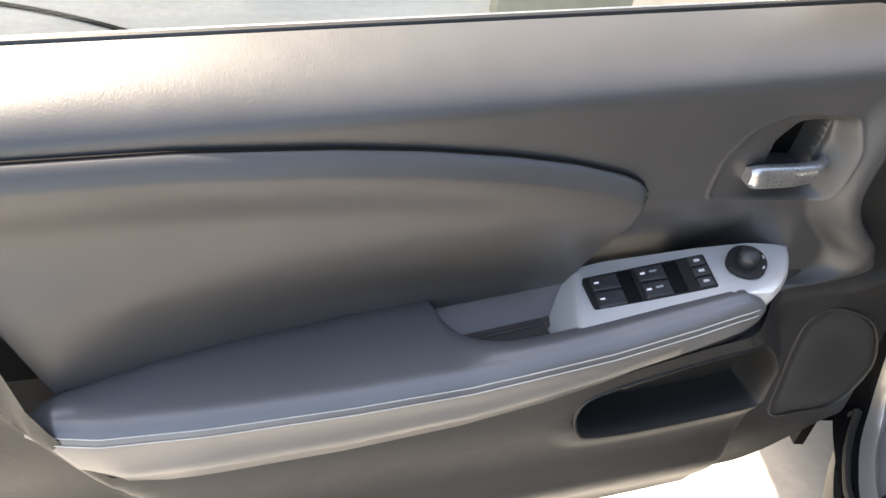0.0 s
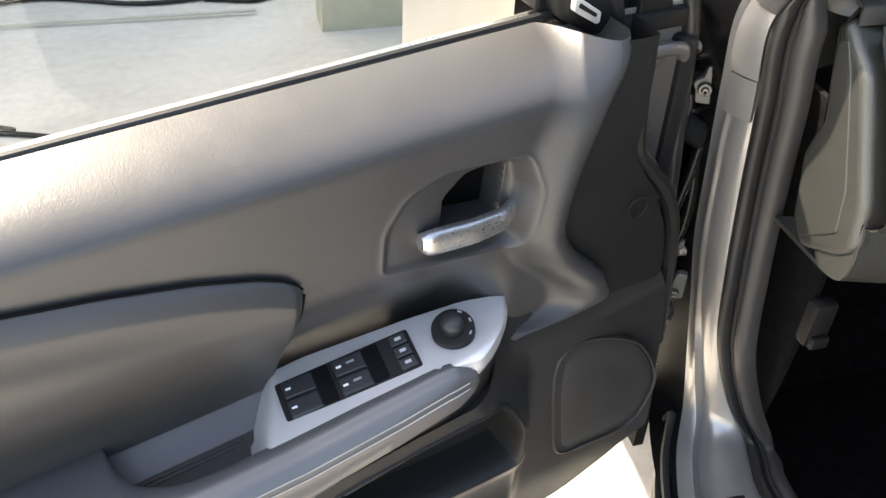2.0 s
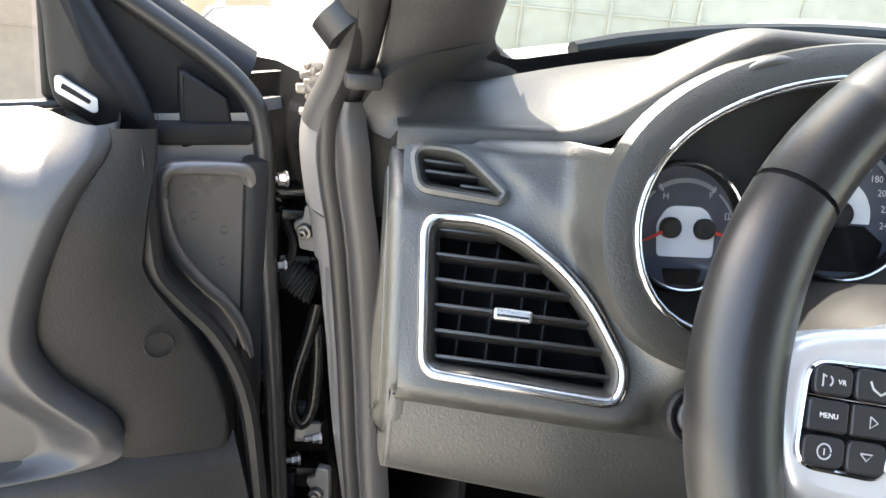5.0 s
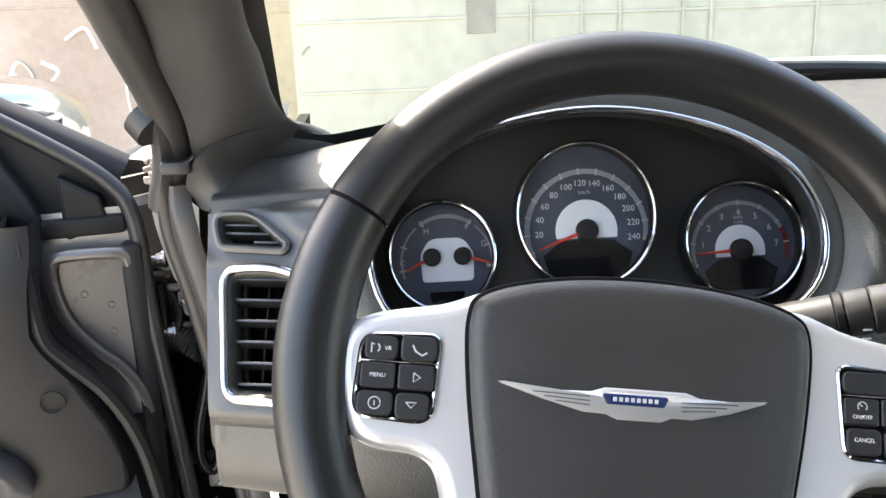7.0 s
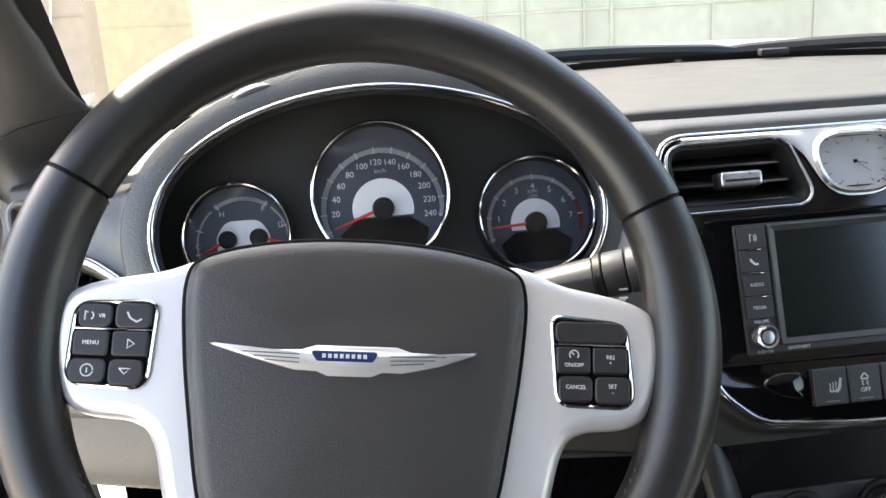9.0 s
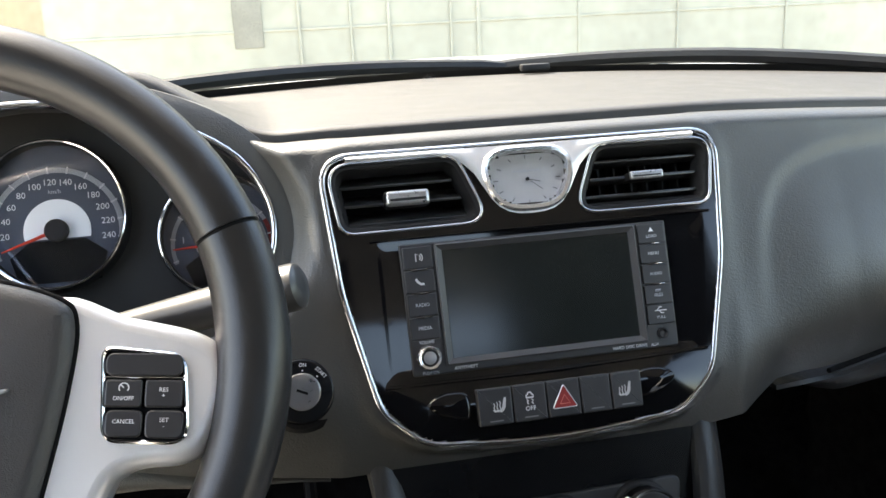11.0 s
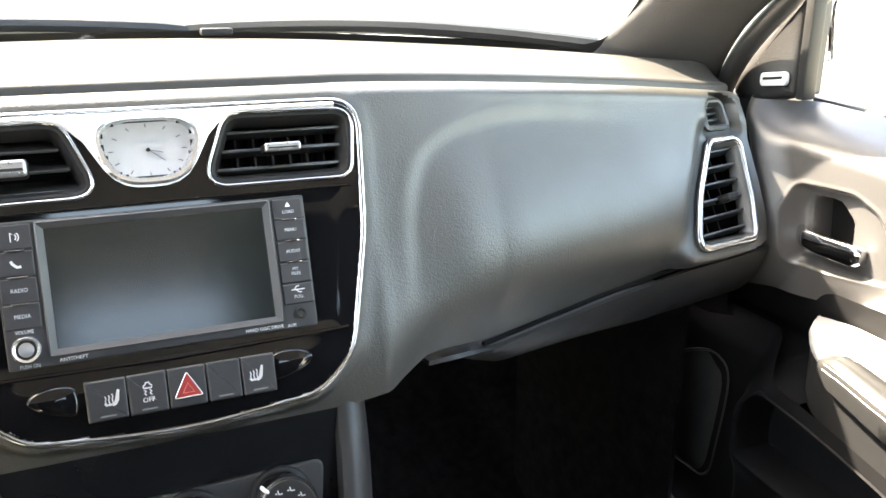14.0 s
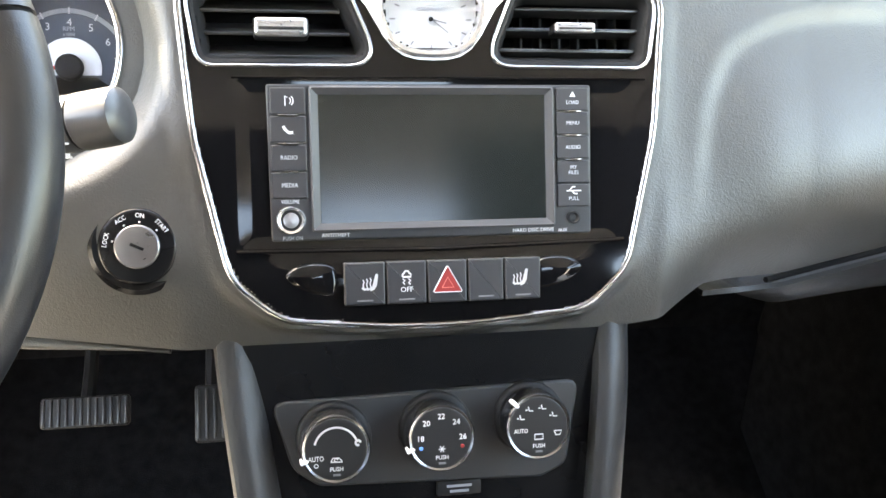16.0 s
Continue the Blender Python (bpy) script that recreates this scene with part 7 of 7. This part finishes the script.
def door_parts(M, label, driver):
    """A front door: s along it from the hinge, h towards the cabin, z up."""
    sense = 1 if driver else -1
    D = Matrix.Identity(4) if driver else Matrix.Diagonal((1, -1, 1, 1))
    m = M if driver else M @ Matrix.Diagonal((1, -1, 1, 1))
    door = thing("front_door", m, label, "car door", "front doors")

    back = Matrix.Identity(4) if driver else Matrix.Translation((0.042, 0.0, 0.012))

    def put(name, bm, mat, parent=door, lab="", flat=40):
        if name in ("armrest", "thread", "switch_trim", "cup_wall", "cup_floor", "cup_mat", "cup_rim", "mat_rib", "nose_side", "switch_block"):
            bm = moved(bm, back)
        return part(name, moved(bm, D) if not driver else bm, mat, parent, lab, flat)

    put("outer_shell", shell_box(), PAINT, door, "dark grey painted door shell")
    put("upper_trim", upper_sheet(0.60 if driver else 0.738), DOOR_TRIM, door, "soft grey vinyl upper door trim", 60)
    # Passenger copies in DARK put the shade on that lower door into colour.
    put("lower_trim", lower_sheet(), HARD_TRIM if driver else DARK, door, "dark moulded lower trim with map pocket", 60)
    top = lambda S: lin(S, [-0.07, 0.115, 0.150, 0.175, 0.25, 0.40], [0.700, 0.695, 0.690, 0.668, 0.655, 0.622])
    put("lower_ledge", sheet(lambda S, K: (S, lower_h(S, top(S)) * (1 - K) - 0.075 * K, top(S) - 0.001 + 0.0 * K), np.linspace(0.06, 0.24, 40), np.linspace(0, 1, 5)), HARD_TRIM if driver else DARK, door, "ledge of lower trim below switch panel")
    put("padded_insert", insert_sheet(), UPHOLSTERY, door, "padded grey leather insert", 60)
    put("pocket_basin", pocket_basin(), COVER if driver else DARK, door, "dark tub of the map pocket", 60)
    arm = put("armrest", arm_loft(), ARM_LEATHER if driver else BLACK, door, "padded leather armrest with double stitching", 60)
    put("thread", stitch_line(0.98), THREAD, arm, "pale grey stitching")
    put("thread", stitch_line(1.28), THREAD, arm, "pale grey stitching")
    trim = put("switch_trim", silver_trim(), SILVER, door, "satin silver switch panel")
    # BLACK on the passenger side paints in shade under the switch panel.
    put("nose_side", nose_side(), HARD_TRIM if driver else BLACK, trim, "dark rounded side below switch panel")
    put("cup_wall", cup_wall(), CUP, trim, "satin brown grey wall of pull cup")
    put("cup_rim", tube([(s, -0.0365, arm_z(s) + 0.0022) for s in np.linspace(0.360, 0.506, 16)], 0.0012, 6), SILVER, trim, "thin bright rim of pull cup")
    put("cup_floor", sheet(lambda S, K: (S, -0.022 + 0.062 * K, arm_z(S) - 0.034 + 0.0 * K), np.linspace(0.385, 0.508, 12), np.linspace(0, 1, 4), thick=0.004), CUP, door, "satin floor of pull cup")
    put("cup_mat", sheet(lambda S, K: (S, -0.010 + 0.030 * K, arm_z(S) - 0.0315 + 0.0 * K), np.linspace(0.400, 0.492, 12), np.linspace(0, 1, 4), thick=0.003), CUP_MAT, door, "dark ribbed mat in the pull cup")
    for k in (0.0, 0.0045):
        put("mat_rib", tube([(s, -0.006 + k, arm_z(s) - 0.0305) for s in np.linspace(0.404, 0.488, 8)], 0.0010, 5), CUP, door)
    # front plug panel; the passenger copy is darkened with painted shade
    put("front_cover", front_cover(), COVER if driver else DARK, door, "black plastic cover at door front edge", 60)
    put("plug", moved(ring(circle(0.0105, 28, 0.027, 0.776), [(0.0008, 0.0), (0.0004, 0.0012), (-0.0006, 0.0012), (-0.0010, 0.0)]), face_frame(0.0055)), BLACK, door, "round plastic plug")
    if driver:
        # bare metal patch with pressed dots, seal along the front edge
        metal = put("metal_patch", moved(plate(rounded([(0.022, 0.896), (-0.050, 0.894), (-0.064, 0.69), (-0.052, 0.72), (-0.030, 0.775), (0.006, 0.818), (0.018, 0.85)], 0.012), -0.05, 0.0, 0.004), face_frame(-0.056)), METAL_EDGE, door, "glossy dark grey painted metal at hinge end")
        for s, z in ((-0.005, 0.854), (-0.028, 0.841), (-0.027, 0.814)):
            put("rivet", moved(ring(circle(0.0034, 18, s, z), [(0.0006, -0.001), (0.0003, 0.0008), (-0.0005, 0.0008), (-0.0012, -0.0008)]), face_frame(-0.056)), METAL_EDGE, metal, "small pressed ring")
        put("cover_rim", tube(spline([(0.036, -0.016, 0.925), (0.0345, -0.013, 0.905), (0.031, -0.010, 0.850), (0.026, -0.009, 0.826), (0.010, -0.009, 0.805), (-0.014, -0.009, 0.777), (-0.032, -0.010, 0.742), (-0.044, -0.012, 0.700), (-0.052, -0.013, 0.640), (-0.060, -0.014, 0.560)], 6), 0.0075, 8), COVER, door, "rounded black edge of front cover")
        put("metal_rim", tube(spline([(-0.050, -0.058, 0.872), (-0.046, -0.054, 0.888), (-0.036, -0.052, 0.8935), (0.004, -0.052, 0.8945), (0.017, -0.052, 0.890), (0.0205, -0.052, 0.872), (0.016, -0.052, 0.842), (0.006, -0.052, 0.820), (-0.012, -0.052, 0.797), (-0.030, -0.052, 0.778), (-0.046, -0.054, 0.748), (-0.058, -0.058, 0.705)], 6), 0.0062, 10), METAL_EDGE, metal, "glossy raised rim of painted metal")
        put("front_edge", joined(box(-0.052, -0.08, 0.62, 0.02, 0.06, 0.56, 0.006), box(-0.030, -0.066, 0.55, 0.05, 0.02, 0.34, 0.006)), BLACK, door, "black door edge beside hinges")
        put("edge_seal", tube(spline([(0.30, -0.085, 1.175), (0.14, -0.085, 1.075), (0.02, -0.080, 1.000), (-0.040, -0.072, 0.955), (-0.058, -0.066, 0.915), (-0.062, -0.060, 0.83), (-0.074, -0.055, 0.68), (-0.085, -0.055, 0.51), (-0.075, -0.05, 0.40)], 8), 0.0085, 10), RUBBER, door, "black rubber door edge seal")
    # mirror corner cover, window frame, belt seals
    if driver:
        corner = spline([(0.100, 1.060), (0.096, 1.00), (0.092, 0.946), (0.074, 0.930), (0.050, 0.918), (0.024, 0.918), (0.028, 0.945), (0.052, 0.990), (0.078, 1.035)], 5, True)
        oval = rounded([(0.0865, 0.9635), (0.0625, 0.9475), (0.0625, 0.9385), (0.0660, 0.9375), (0.0900, 0.9525), (0.0900, 0.9620)], 0.004)
        bar = rounded([(0.0850, 0.9590), (0.0670, 0.9470), (0.0680, 0.9440), (0.0865, 0.9555)], 0.001)
    else:
        corner = rounded([(0.100, 1.055), (0.098, 0.944), (0.040, 0.928), (0.004, 0.932), (0.002, 0.955), (0.018, 0.988), (0.050, 1.022)], [0.006, 0.004, 0.03, 0.01, 0.02, 0.06, 0.06])
        oval = rounded([(0.056, 0.9645), (0.094, 0.9695), (0.094, 0.9545), (0.056, 0.9495)], 0.006)
        bar = rounded([(0.061, 0.9600), (0.089, 0.9640), (0.089, 0.9610), (0.061, 0.9570)], 0.001)
    depth = -0.062 if driver else -0.040
    sail = put("mirror_cover", moved(plate(corner, -0.03, 0.010, 0.010, 4, dome=0.006), face_frame(depth)), BLACK if driver else HARD_TRIM, door, "black plastic mirror corner cover")
    bd = put("badge", moved(plate(oval, -0.004, 0.0015, 0.0008), face_frame(depth + 0.0175)), SILVER, sail, "small silver oval badge")
    put("badge_bar", moved(plate(bar, 0, 0.0004, 0.0001), face_frame(depth + 0.0192)), BLACK, bd)
    if driver:
        put("corner_panel", moved(plate(rounded([(0.03, 0.900), (-0.050, 0.900), (-0.048, 0.955), (0.02, 0.995), (0.10, 1.05), (0.10, 0.94)], 0.006), -0.03, 0.0, 0.003), face_frame(-0.080)), BLACK, door, "black corner panel")
        put("corner_step", box(-0.010, -0.074, 0.918, 0.08, 0.03, 0.018, 0.004), BLACK, door)
        put("corner_block", moved(plate(rounded([(0.004, 0.905), (-0.036, 0.918), (-0.030, 0.945), (0.006, 0.968)], 0.004), -0.01, 0.008, 0.003), face_frame(-0.072)), BLACK, door)
    fh = -0.105 if driver else -0.045
    put("window_frame", tube(spline([(-0.050 if driver else 0.0, fh, 0.958), (0.09, fh, 1.042 if driver else 1.052), (0.30, fh, 1.175), (0.50, fh, 1.270), (0.75, fh, 1.325), (1.00, fh, 1.32)], 6), 0.016, 10, flat=1.4), BLACK, door, "black window frame")
    put("window_frame", box(0.076 if driver else 0.106, fh + 0.005, 1.02, 0.012, 0.02, 0.16, 0.003), BLACK, door, "upright window channel")
    pn = put("window_glass", sheet(lambda S, K: (S, -0.088 - 0.035 * K ** 1.5 + 0.0 * S, belt_z(S) - 0.01 + K * (lin(S, [0.10, 0.30, 0.50, 0.75, 1.0], [1.045, 1.170, 1.265, 1.320, 1.315]) - belt_z(S))), np.linspace(0.104, 1.0, 24), np.linspace(0, 1, 8)), TINTED, door, "tinted door window glass")
    pn.visible_shadow = False
    put("belt_seal", tube([(s, -0.079, belt_z(s) + 0.003) for s in np.linspace(0.085, 1.0, 12)], 0.0036, 8), RUBBER, door, "black rubber belt seal")
    put("belt_seal", tube([(s, -0.096, belt_z(s) - 0.008) for s in np.linspace(0.085, 1.0, 12)], 0.0045, 8), RUBBER, door, "black rubber belt seal")
    put("belt_moulding", tube([(s, -0.104, belt_z(s) - 0.009) for s in np.linspace(0.0, 1.0, 12)], 0.0050, 8), LEVER if driver else BLACK, door, "bright outer belt moulding")
    edge = [(s, 0.0035, lin(s, INSERT_S, INSERT_Z) + 0.0005) for s in np.linspace(0.985, 0.343, 90)]
    put("insert_seam", tube(edge, 0.0012, 6), DARK, door, "dark sewn seam above insert")
    front = [(0.3425 + 0.016 * k, 0.0038 - 0.050 * float(smooth(0.785, 0.665, 0.790 + (0.690 - 0.790) * k)), 0.790 + (0.690 - 0.790) * k) for k in np.linspace(0, 1, 24)]
    put("insert_seam", tube(front, 0.0014, 6), DARK, door, "dark seam in front of insert")
    if not driver:
        # Added sheet: shade below the passenger trim, painted in near-black.
        put("shade_skirt", sheet(lambda S, Z: (S, -0.012 - 0.030 * smooth(0.75, 0.66, Z) + 0.0 * S, Z), np.linspace(0.02, 0.36, 12), np.linspace(0.60, 0.755, 10), thick=0.004), DARK, door, "near-black sheet painting shade below upper trim")
    # inner handle
    hd = put("inner_handle", lever_loft(), LEVER if driver else CHROME, door, "worn satin chrome inner door handle")
    put("handle_bed", moved(plate(PIT, -0.004, 0.0, 0.001), face_frame(-0.040)), DARK, hd)
    # speaker
    sp = put("speaker_grille", moved(plate(GRILLE, -0.004, 0.0035, 0.003, dome=0.003), face_frame(0.012)), MESH_MAT, door, "perforated black speaker grille")
    put("grille_rim", moved(ring(GRILLE, [(0.004, -0.002), (0.003, 0.0045), (0.001, 0.0055), (0.0, 0.004), (0.0, -0.002)]), face_frame(0.012)), HARD_TRIM, sp, "raised grille rim")
    # switches
    if driver:
        sx = Vector((-0.1145, 0.012, 0.0275)).normalized()
        sy = Vector((0.0, -0.038, 0.0075))
        sy = (sy - sx * sy.dot(sx)).normalized()
        sz = sx.cross(sy)
        B = Matrix.Identity(4)
        for i, v in enumerate((sx, sy, sz, Vector((0.313, 0.0135, 0.6985)))):
            B.col[i][:3] = v

        def sput(name, bm, mat, parent, lab=""):
            return part(name, moved(bm, B), mat, parent, lab)
        blk = sput("switch_block", plate(rounded([(-0.0590, 0.0195), (0.0590, 0.0195), (0.0590, -0.0195), (-0.0590, -0.0195)], 0.003), -0.010, 0.0015, 0.001), BLACK, trim, "black window switch block")
        for x0 in (-0.054, -0.010):
            for y0 in (-0.0172, 0.0008):
                rk = moved(plate(rounded([(0, 0), (0.027, 0), (0.027, 0.0164), (0, 0.0164)], 0.0015), -0.004, 0.0052, 0.0015), Matrix.Translation((x0, y0, 0.0)) @ Matrix.Rotation(radians(5), 4, "Y"))
                r = sput("rocker", rk, BUTTON, blk, "black window rocker switch")
                sput("rocker_mark", box(x0 + 0.005, y0 + 0.008, 0.0050, 0.0045, 0.0018, 0.0008), WHITE_INK, r)
                if x0 > -0.02:
                    sput("rocker_mark", strokes([[(x0 + 0.012, y0 + 0.009), (x0 + 0.019, y0 + 0.009)]], 0.0022, 0.0046), GREY_INK, r)
            sput("pit", box(x0 + 0.034, 0, 0.0015, 0.013, 0.034, 0.002, 0.0005), DARK, blk)
        for k in range(3):
            r = sput("button", plate(rounded([(0.041, -0.0172 + 0.0118 * k), (0.056, -0.0172 + 0.0118 * k), (0.056, -0.0066 + 0.0118 * k), (0.041, -0.0066 + 0.0118 * k)], 0.0015), 0, 0.0042, 0.0012), BUTTON, blk, "small lock button")
            sput("button_mark", strokes([[(0.0460, -0.0119 + 0.0118 * k), (0.0515, -0.0119 + 0.0118 * k)]], 0.003, 0.0045), WHITE_INK, r)
        K = B.copy()
        K.col[3][:3] = (0.2215, 0.0215, 0.7215)
        kn = part("mirror_knob", moved(joined(plate(circle(0.0185, 40), -0.006, 0.0018, 0.0012)), K), BLACK, trim, "round black mirror knob")
        part("knob_grip", moved(plate(circle(0.0098, 32), 0.0, 0.014, 0.004, dome=0.001), K), BUTTON, kn)
        part("knob_marks", moved(strokes([arc(0, 0, 0.0160, a - 7, a + 7, 4) for a in (45, 0, -45)], 0.0016, 0.002), K), WHITE_INK, kn)
    else:
        put("switch_block", box(0.30, 0.010, arm_z(0.30) + 0.006, 0.05, 0.03, 0.006, 0.002), BLACK, trim, "black window switch block")
    # outside mirror
    cx, ch, cz = (0.060, -0.222, 0.988) if driver else (-0.030, -0.268, 1.000)
    sec = []
    for k, (ds, sc) in enumerate(((0.035, 0.985), (0.030, 1.0), (0.0, 0.99), (-0.03, 0.90), (-0.055, 0.70), (-0.070, 0.40), (-0.075, 0.10))):
        sec.append([(cx + ds, ch + y * sc, cz + z * sc) for y, z in rounded([(-0.10, 0.055), (0.10, 0.062), (0.085, -0.062), (-0.085, -0.058)], [0.03, 0.03, 0.035, 0.04], 6)])
    mh = put("door_mirror", rings(sec, True, True), CHROME if driver else SILVER, door, "bright capped outside mirror")
    put("mirror_glass", moved(plate(rounded([(-0.088, 0.045), (0.088, 0.051), (0.074, -0.052), (-0.074, -0.049)], [0.025, 0.025, 0.03, 0.035], 6), 0, 0.003, 0.001), Matrix(((0, 0, 1, cx + 0.034), (1, 0, 0, ch), (0, 1, 0, cz), (0, 0, 0, 1)))),
        material("mirror_silver", (0.85, 0.87, 0.87), 0.02, 1.0, vary=0.02, rough_vary=0.01), mh, "silvered mirror glass")
    put("mirror_rim", tube([(cx + 0.036, ch + y, cz + z) for y, z in rounded([(-0.097, 0.052), (0.097, 0.059), (0.082, -0.059), (-0.082, -0.055)], [0.03, 0.03, 0.035, 0.04], 6)], 0.005, 8, True), CHROME, mh, "chrome mirror rim")
    put("mirror_foot", tube([(cx - 0.01, -0.12, 0.945), (cx - 0.01, -0.21, 0.950)], 0.018, 12, flat=0.6), BLACK, mh)
    return door


door_driver = door_parts(DOOR_L, "wide open driver door with grey vinyl lining", True)
door_passenger = door_parts(DOOR_R, "closed passenger door with grey vinyl lining", False)
